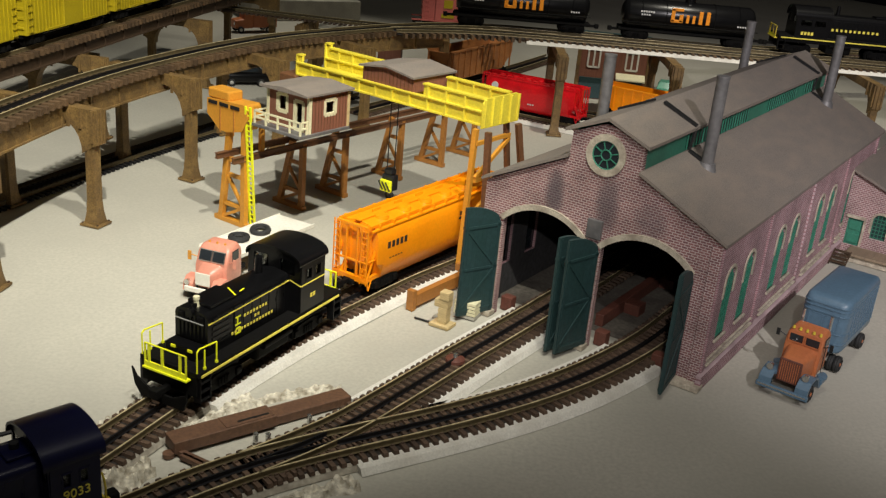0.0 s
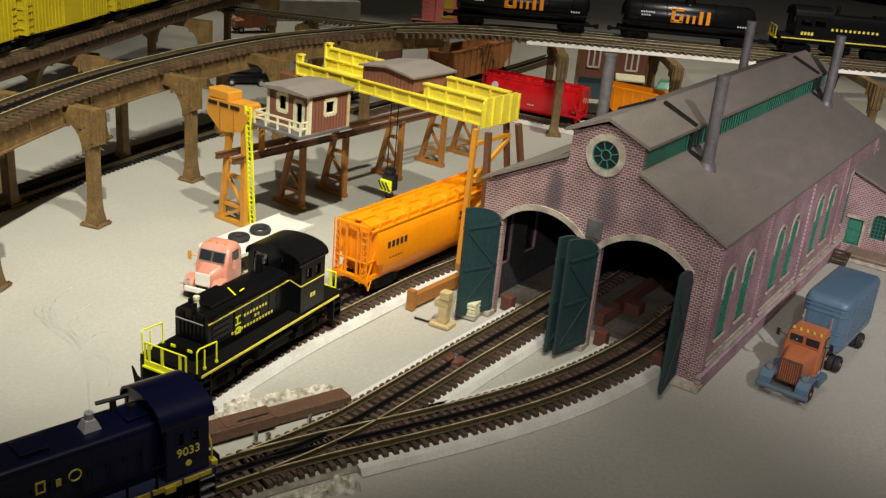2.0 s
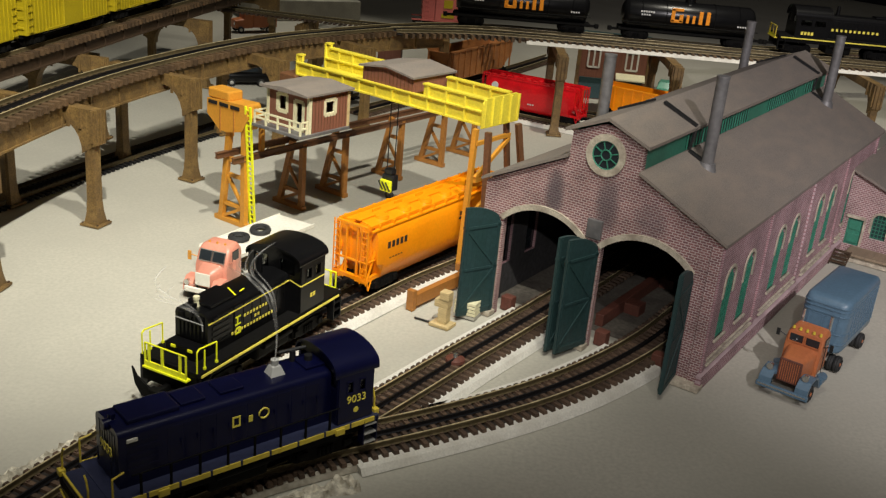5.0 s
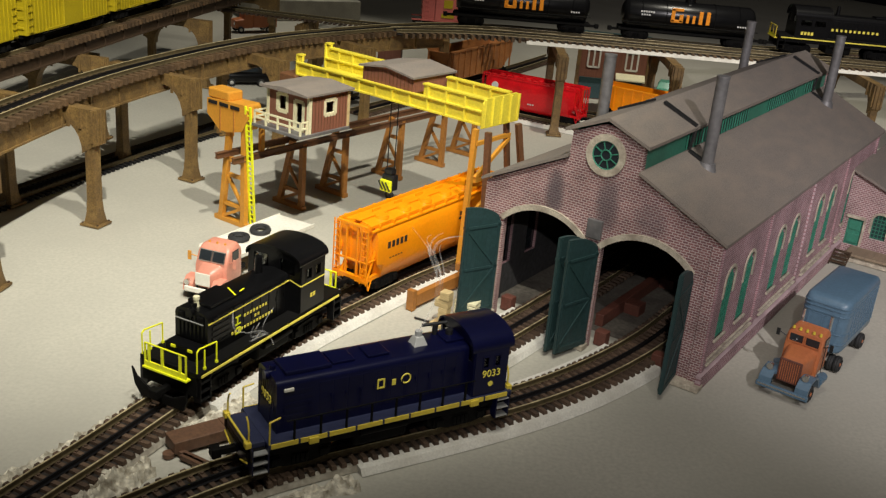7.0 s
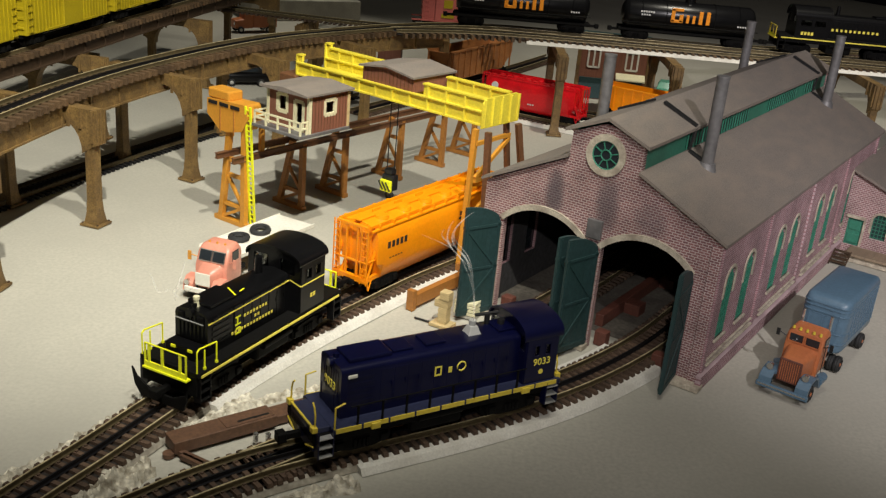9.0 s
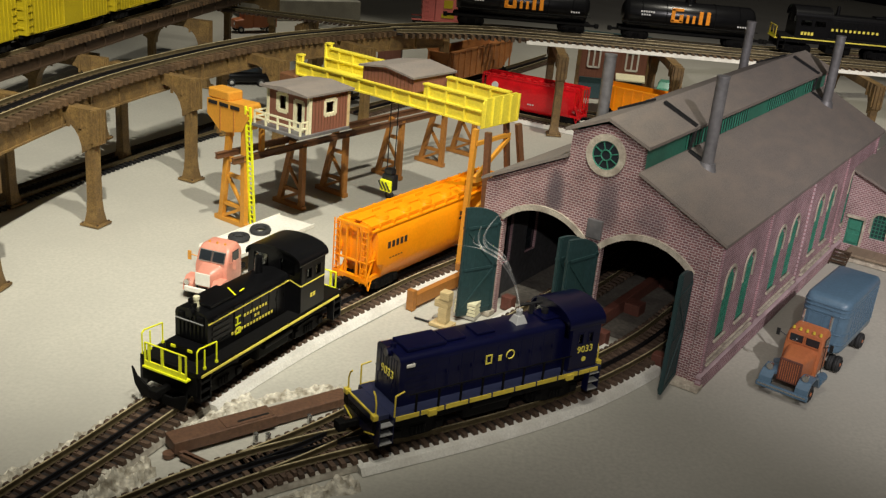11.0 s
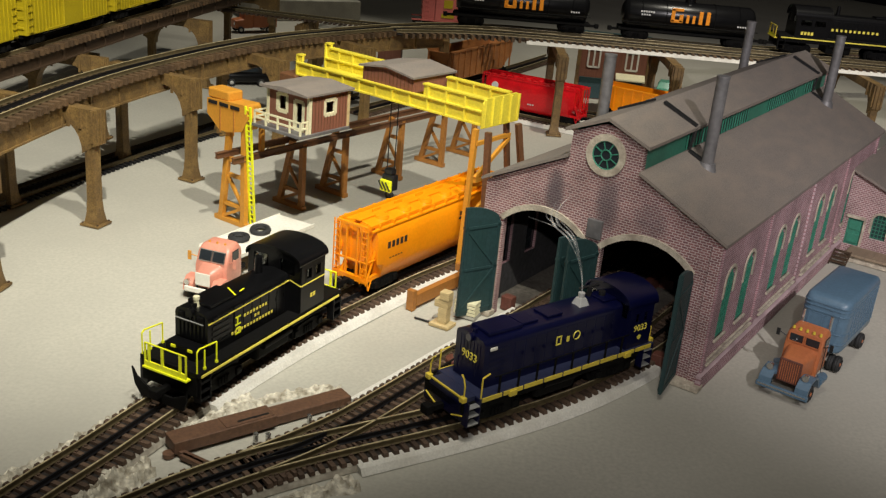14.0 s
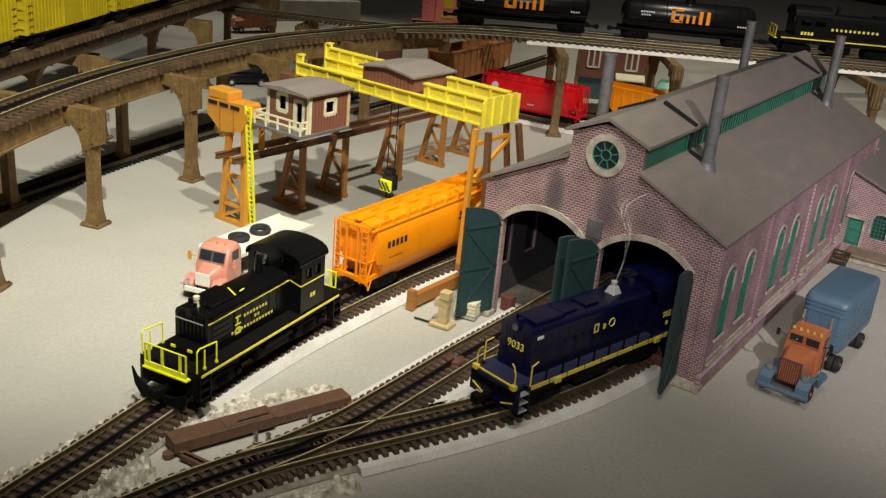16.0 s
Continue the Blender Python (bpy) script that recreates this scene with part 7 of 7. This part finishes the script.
# low red shed
shed = thing("tool_shed", pose(-0.168, 2.36, 0, 0, 0, 0), "small red-brown shed in the far yard", "shed")
bm = bmesh.new()
box(bm, (0, 0, 0.035), (0.055, 0.05, 0.07))
part("wall", bm, M_SHACK, shed)
bm = bmesh.new()
prism(bm, [(-0.032, 0.068), (0.0, 0.082), (0.032, 0.068), (0.032, 0.071), (0.0, 0.085), (-0.032, 0.071)], -0.03, 0.03)
part("roof", bm, M_TAR, shed)
# brown town house behind the raised line
town = thing("town_house", pose(0.348, 2.262, 0, 0, 0, -4), "brown clapboard town house with white windows and green shop front", "house")
bm = bmesh.new()
box(bm, (0, 0.04, 0.068), (0.16, 0.074, 0.136))
part("wall", bm, M_SHACK, town)
for x in (-0.045, 0.041):
    for z in (0.093,):
        w = new("window")
        w.parent = town
        bm = bmesh.new()
        for a, b in (((x - 0.013, z - 0.02), (x + 0.013, z - 0.02)), ((x - 0.013, z + 0.02), (x + 0.013, z + 0.02)), ((x - 0.013, z - 0.02), (x - 0.013, z + 0.02)), ((x + 0.013, z - 0.02), (x + 0.013, z + 0.02)), ((x, z - 0.02), (x, z + 0.02))):
            beam(bm, (a[0], 0.003, a[1]), (b[0], 0.003, b[1]), 0.004, 0.004)
        part("window_frame", bm, M_WHITE, w)
        bm = bmesh.new()
        box(bm, (x, 0.0045, z), (0.026, 0.001, 0.04))
        part("pane", bm, M_CREAM, w)
bm = bmesh.new()
prism(bm, [(-0.022, 0.052), (0.004, 0.062), (0.004, 0.065), (-0.022, 0.055)], 0.008, 0.074, "yz")
part("awning", bm, M_CREAM, town, "cream shop awning")
for x in (-0.045, 0.041):
    bm = bmesh.new()
    box(bm, (x, 0.003, 0.025), (0.056, 0.004, 0.048), bevel=0.001)
    part("shop_front", bm, M_GREEN, town)
for x in (-0.079, 0.079):
    bm = bmesh.new()
    box(bm, (x, 0.003, 0.068), (0.008, 0.006, 0.136))
    part("corner_board", bm, M_TRESTLE, town)
bm = bmesh.new()
box(bm, (0, 0.04, 0.139), (0.17, 0.086, 0.006))
part("cornice", bm, M_GREEN, town)
# pale green car further back
gc = thing("green_car", pose(0.487, 2.33, 0, 0, 0, 75), "pale green toy car parked by the town house", "toy car")
M_MINT = mat("pale_green_paint", (0.14, 0.42, 0.30), 0.35, var=0.08, coat=0.3)
bm = bmesh.new()
loft(bm, [ring_x(-0.055, 0.017, 0.010, 0.024, 0.004), ring_x(-0.050, 0.020, 0.008, 0.028, 0.006), ring_x(0.050, 0.020, 0.008, 0.028, 0.006), ring_x(0.056, 0.017, 0.010, 0.024, 0.004)])
part("body", bm, M_MINT, gc, smooth=True)
bm = bmesh.new()
loft(bm, [ring_x(-0.025, 0.0175, 0.026, 0.030, 0.001), ring_x(-0.014, 0.0160, 0.026, 0.043, 0.005), ring_x(0.022, 0.0160, 0.026, 0.043, 0.005), ring_x(0.036, 0.0175, 0.026, 0.030, 0.001)])
part("cabin", bm, M_MINT, gc, smooth=True)
for s in (-1, 1):
    bm = bmesh.new()
    box(bm, (0.004, s * 0.0162, 0.035), (0.034, 0.001, 0.008))
    part("window", bm, M_SMOKE_GLASS, gc)
    for x in (-0.033, 0.033):
        car_wheel(gc, x, s * 0.0185, r=0.008, w=0.005)
# pink box car with a yellow sign
pk = box_car(pose(-0.040, 2.285, 0.124 - RT, 0, 0, 4), mat("faded_red_paint", (0.52, 0.13, 0.11), 0.5, var=0.1), "faded red box car with yellow sign panels", [(0.0, 0.076, 0.020, 0.018), (0.0, 0.050, 0.028, 0.009)], L=0.115)
track("raised track beyond the tank cars", [(-0.9, 2.40), (-0.5, 2.32), (-0.155, 2.28), (0.2, 2.31), (0.6, 2.42), (1.2, 2.6)], z=0.124 - RAIL_TOP, bed=False, tie_step=0.0115)
for x, y, a in ((-0.36, 2.303, -8), (-0.04, 2.285, 2), (0.80, 2.475, 15)):
    trestle_bent(x, y, a, width=0.10, top=0.108)
# dark road switcher at the head of the tank train
rs, hood = switcher("dark_switcher", pose(0.775, 2.102, 0.172 - RT, 0, 0, 180), "dark green diesel switcher with yellow end rails", M_BLACK, M_FRAME, M_LETTER_YEL, M_YEL,
                    -0.117, 0.030, 0.031, 0.098, 0.0905, 0.112, -0.135, 0.130, 0.0205, 0.1000)
bars("lettering", [(0.066 + i * 0.0068, 0.060, 0.0048, 0.0062) for i in range(4)], M_LETTER_YEL, rs, pose(0, 0, 0, 0, 0, 180) @ pose(-0.150, -0.0330, 0))
bars("lettering", [(i * 0.0092, 0.0705, 0.0046, 0.0050) for i in range(11)], M_LETTER_YEL, rs, pose(0, 0, 0, 0, 0, 180) @ pose(-0.020, -0.0222, 0))
# orange lorry and pale shed roof at the far left
ol = thing("orange_lorry", pose(-0.585, 2.72, 0, 0, 0, 35), "small orange-red toy lorry in the far yard", "toy truck")
bm = bmesh.new()
loft(bm, [ring_x(-0.045, 0.018, 0.012, 0.034, 0.004), ring_x(-0.020, 0.020, 0.012, 0.038, 0.005), ring_x(-0.018, 0.020, 0.012, 0.056, 0.006), ring_x(0.004, 0.020, 0.012, 0.056, 0.006)])
part("cab_shell", bm, M_TRUCK_ORANGE, ol, smooth=True)
bm = bmesh.new()
box(bm, (0.040, 0, 0.036), (0.070, 0.042, 0.044), bevel=0.003)
part("van_body", bm, M_TRUCK_ORANGE, ol)
for s in (-1, 1):
    for x in (-0.03, 0.05):
        car_wheel(ol, x, s * 0.019, r=0.009)
    bm = bmesh.new()
    cyl(bm, (-0.047, s * 0.012, 0.024), (-0.044, s * 0.012, 0.024), 0.004, seg=10)
    part("headlamp", bm, M_CHROME, ol)
plat = thing("loading_platform", pose(-0.50, 3.05, 0, 0, 0, 28), "pale grey loading platform with a flat roof", "platform")
bm = bmesh.new()
box(bm, (0, 0, 0.03), (0.34, 0.14, 0.06), bevel=0.002)
part("platform", bm, M_CONC, plat)
bm = bmesh.new()
box(bm, (0, 0.03, 0.125), (0.36, 0.12, 0.006), bevel=0.001)
part("roof", bm, M_DARK, plat)
for x in (-0.15, 0.0, 0.15):
    bm = bmesh.new()
    box(bm, (x, 0.0, 0.091), (0.008, 0.008, 0.064))
    part("roof_post", bm, M_BROWN_STEEL, plat)
# low pale platform at the left under the rear line
lp = thing("low_wall", pose(-0.805, 1.875, 0, 0, 0, 83), "long pale concrete wall under the rear line", "wall")
bm = bmesh.new()
box(bm, (0, 0, 0.016), (0.34, 0.05, 0.032), bevel=0.001)
part("slab", bm, M_CONC, lp)
bm = bmesh.new()
box(bm, (0.165, -0.005, 0.024), (0.016, 0.06, 0.048), bevel=0.001)
part("end_pier", bm, M_TRESTLE, lp)


def toy_sedan(m, paint, label):
    c = thing("toy_car", m, label, "toy car")
    bm = bmesh.new()
    loft(bm, [ring_x(-0.052, 0.016, 0.010, 0.022, 0.004), ring_x(-0.047, 0.020, 0.008, 0.027, 0.006), ring_x(0.047, 0.020, 0.008, 0.027, 0.006), ring_x(0.053, 0.016, 0.010, 0.022, 0.004)])
    part("body", bm, paint, c, smooth=True)
    bm = bmesh.new()
    loft(bm, [ring_x(-0.024, 0.018, 0.025, 0.029, 0.001), ring_x(-0.012, 0.016, 0.025, 0.042, 0.006), ring_x(0.024, 0.016, 0.025, 0.042, 0.006), ring_x(0.038, 0.018, 0.025, 0.029, 0.001)])
    part("cabin", bm, paint, c, smooth=True)
    for s in (-1, 1):
        bm = bmesh.new()
        box(bm, (0.006, s * 0.0162, 0.0345), (0.036, 0.001, 0.008))
        part("window", bm, M_SMOKE_GLASS, c)
        for x in (-0.031, 0.031):
            car_wheel(c, x, s * 0.0185, r=0.008, w=0.005)
    return c


toy_sedan(pose(-0.66, 2.16, 0, 0, 0, 70), M_SILVER, "silver-grey toy car under the rear raised line")
toy_sedan(pose(-0.455, 2.09, 0, 0, 0, 20), M_BLACK, "black toy car behind the trestle")

# ---- smoke from the stack: thin rigid wisps that rise and drift ----
M_SMOKE = bpy.data.materials.new("thin_smoke")
M_SMOKE.use_nodes = True
nt = M_SMOKE.node_tree
nt.nodes.remove(nt.nodes["Principled BSDF"])
# light passes through the thread as well as bouncing off it; the density varies along it
front_side, through_side = nt.nodes.new("ShaderNodeBsdfDiffuse"), nt.nodes.new("ShaderNodeBsdfTranslucent")
for n in (front_side, through_side):
    n.inputs["Color"].default_value = (0.86, 0.86, 0.85, 1)
half = nt.nodes.new("ShaderNodeAddShader")
nt.links.new(front_side.outputs[0], half.inputs[0])
nt.links.new(through_side.outputs[0], half.inputs[1])
clear = nt.nodes.new("ShaderNodeBsdfTransparent")
density = nt.nodes.new("ShaderNodeMixShader")
stc = nt.nodes.new("ShaderNodeTexCoord")
sn = nt.nodes.new("ShaderNodeTexNoise")
sn.inputs["Scale"].default_value, sn.inputs["Detail"].default_value = 60, 3
sr = nt.nodes.new("ShaderNodeMapRange")
sr.inputs["From Min"].default_value, sr.inputs["From Max"].default_value = 0.34, 0.70
sr.inputs["To Min"].default_value, sr.inputs["To Max"].default_value = 0.02, 0.15
nt.links.new(stc.outputs["Object"], sn.inputs["Vector"])
nt.links.new(sn.outputs["Fac"], sr.inputs["Value"])
nt.links.new(sr.outputs["Result"], density.inputs["Fac"])
nt.links.new(clear.outputs[0], density.inputs[1])
nt.links.new(half.outputs[0], density.inputs[2])
nt.links.new(density.outputs[0], nt.nodes["Material Output"].inputs["Surface"])


def wisp_mesh(seed, height, sway, fan, strands, start=0.0):
    """A sheaf of hair-thin strands that share one curling way and fan out as they rise."""
    bm = bmesh.new()
    rng = random.Random(seed)
    for s in range(strands):
        ph, side, back = rng.uniform(-0.6, 0.6), rng.uniform(-1, 1) ** 3, rng.uniform(-1, 1) ** 3
        reach = rng.uniform(0.75, 1.0)
        begin = start if s < 2 else start + (1 - start) * rng.uniform(0.30, 0.62)
        r1 = rng.uniform(0.0002, 0.0010)
        rings = []
        n = 40
        for i in range(n):
            u = begin + (reach - begin) * i / (n - 1)
            open_up = fan * u ** 2.4
            curl = max(0.0, u - 0.45) * 2.4
            c = Vector((-sway * (u ** 1.7) + sway * 0.35 * math.sin(5.2 * u + ph * u) + open_up * side - 0.012 * curl * math.sin(3.0 * curl + ph),
                        open_up * back + 0.006 * math.sin(4.0 * u + ph),
                        height * u * (1 - 0.08 * curl * curl) + 0.004 * curl * math.sin(7 * u + 3 * ph)))
            r = 0.0003 + r1 * math.sin(math.pi * min(1.0, 0.12 + 0.85 * (i / (n - 1))))
            rings.append([c + Vector((r * math.cos(math.tau * k / 6), r * math.sin(math.tau * k / 6), 0.3 * r * math.sin(math.tau * k / 6))) for k in range(6)])
        loft(bm, rings)
    return mesh_of("smoke_wisp", bm, M_SMOKE, smooth=True)


STACK_AT = Vector((0.0429, -0.001, 0.1078))
plume = new("smoke_plume", wisp_mesh(3, 0.112, 0.014, 0.028, 8))
tagged(plume, "thin pale smoke curling up from the locomotive stack", "smoke")
drift = new("smoke_wisp", wisp_mesh(11, 0.074, 0.026, 0.026, 7, start=0.25))
tagged(drift, "drifting wisp of thin pale smoke", "smoke")


# the blue switcher's way: seconds, x, y, heading
BLUE_ROWS = [
    (0.0, -0.3235, 0.4982, 45.53),
    (0.5, -0.3052, 0.5169, 45.48),
    (1.0, -0.2851, 0.5374, 45.47),
    (1.5, -0.2709, 0.5519, 45.50),
    (2.0, -0.2649, 0.5581, 45.53),
    (2.5, -0.2616, 0.5614, 45.56),
    (3.0, -0.2457, 0.5783, 45.92),
    (3.5, -0.2259, 0.5987, 46.08),
    (4.0, -0.2081, 0.6159, 45.62),
    (4.5, -0.1857, 0.6364, 44.31),
    (5.0, -0.1567, 0.6609, 41.44),
    (5.5, -0.1260, 0.6870, 37.29),
    (6.0, -0.0960, 0.7099, 34.32),
    (6.5, -0.0714, 0.7273, 32.78),
    (7.0, -0.0511, 0.7409, 32.27),
    (7.5, -0.0366, 0.7505, 32.17),
    (8.0, -0.0257, 0.7577, 32.17),
    (8.5, -0.0153, 0.7645, 32.30),
    (9.0, -0.0046, 0.7716, 32.56),
    (9.5, 0.0062, 0.7787, 32.92),
    (10.0, 0.0170, 0.7861, 33.34),
    (10.5, 0.0280, 0.7936, 33.83),
    (11.0, 0.0390, 0.8013, 34.45),
    (11.5, 0.0500, 0.8092, 35.17),
    (12.0, 0.0610, 0.8172, 35.97),
    (12.5, 0.0718, 0.8254, 36.80),
    (13.0, 0.0827, 0.8338, 37.71),
    (13.5, 0.0935, 0.8425, 38.69),
    (14.0, 0.1037, 0.8509, 39.66),
    (14.5, 0.1123, 0.8582, 40.51),
    (15.0, 0.1221, 0.8668, 41.51),
    (15.5, 0.1321, 0.8758, 42.56),
    (16.0, 0.1420, 0.8850, 43.61),
]


def blue_at(t):
    """The blue switcher's pose between its rows."""
    for (t0, x0, y0, a0), (t1, x1, y1, a1) in zip(BLUE_ROWS, BLUE_ROWS[1:]):
        if t <= t1:
            u = (t - t0) / (t1 - t0)
            return pose(x0 + (x1 - x0) * u, y0 + (y1 - y0) * u, 0, 0, 0, a0 + (a1 - a0) * u)
    return pose(x1, y1, 0, 0, 0, a1)


# the plume's lean: seconds, degrees towards +x, turn
LEAN_ROWS = [(0.0, -40, 10), (1.0, -28, 0), (2.0, -6, 20), (3.0, 34, 40), (4.0, 22, 30), (5.0, -5, 10), (6.5, 14, -10), (7.5, 16, -25),
             (8.5, 4, 0), (9.2, -14, 15), (10.3, -20, 20), (11.5, -24, 5), (12.5, -32, 0), (13.5, -26, 12), (14.5, -6, -10), (16.0, 8, 5)]
DRIFT_ROWS = [(4.5, (0.0, 0.0, 0.004), 15), (5.5, (-0.225, 0.72, 0.085), 40), (6.5, (-0.135, 0.757, 0.060), 60), (8.0, (-0.145, 0.762, 0.072), 85),
              (9.3, (-0.26, 0.79, 0.090), 105), (10.5, (-0.52, 0.80, 0.13), 130), (11.3, (-0.92, 0.82, 0.17), 150), (16.0, (-1.6, 0.9, 0.30), 180)]


def motions():
    walk(blue, [(t, pose(x, y, 0, 0, 0, a)) for t, x, y, a in BLUE_ROWS])
    rows = []
    for i in range(33):
        t = i * 0.5
        for (t0, l0, z0), (t1, l1, z1) in zip(LEAN_ROWS, LEAN_ROWS[1:]):
            if t <= t1:
                break
        u = (t - t0) / (t1 - t0)
        rows.append((t, Matrix.Translation(blue_at(t) @ STACK_AT) @ pose(0, 0, 0, 4 * math.sin(1.3 * t), l0 + (l1 - l0) * u, z0 + (z1 - z0) * u)))
    walk(plume, rows)
    rows = [(t, Matrix.Translation(blue_at(t) @ STACK_AT + Vector((0, 0, 0.004))) @ pose(0, 0, 0, 0, 24, 3 * t)) for t in (0.0, 0.5, 1.0, 1.5, 2.0, 2.5, 3.0, 3.5, 4.0)]
    for t, p, a in DRIFT_ROWS:
        at = blue_at(t) @ STACK_AT + Vector(p) if t < 5 else Vector(p)
        rows.append((t, Matrix.Translation(at) @ pose(0, 0, 0, 0, 24 if t < 5 else -8, a)))
    walk(drift, rows)


motions()
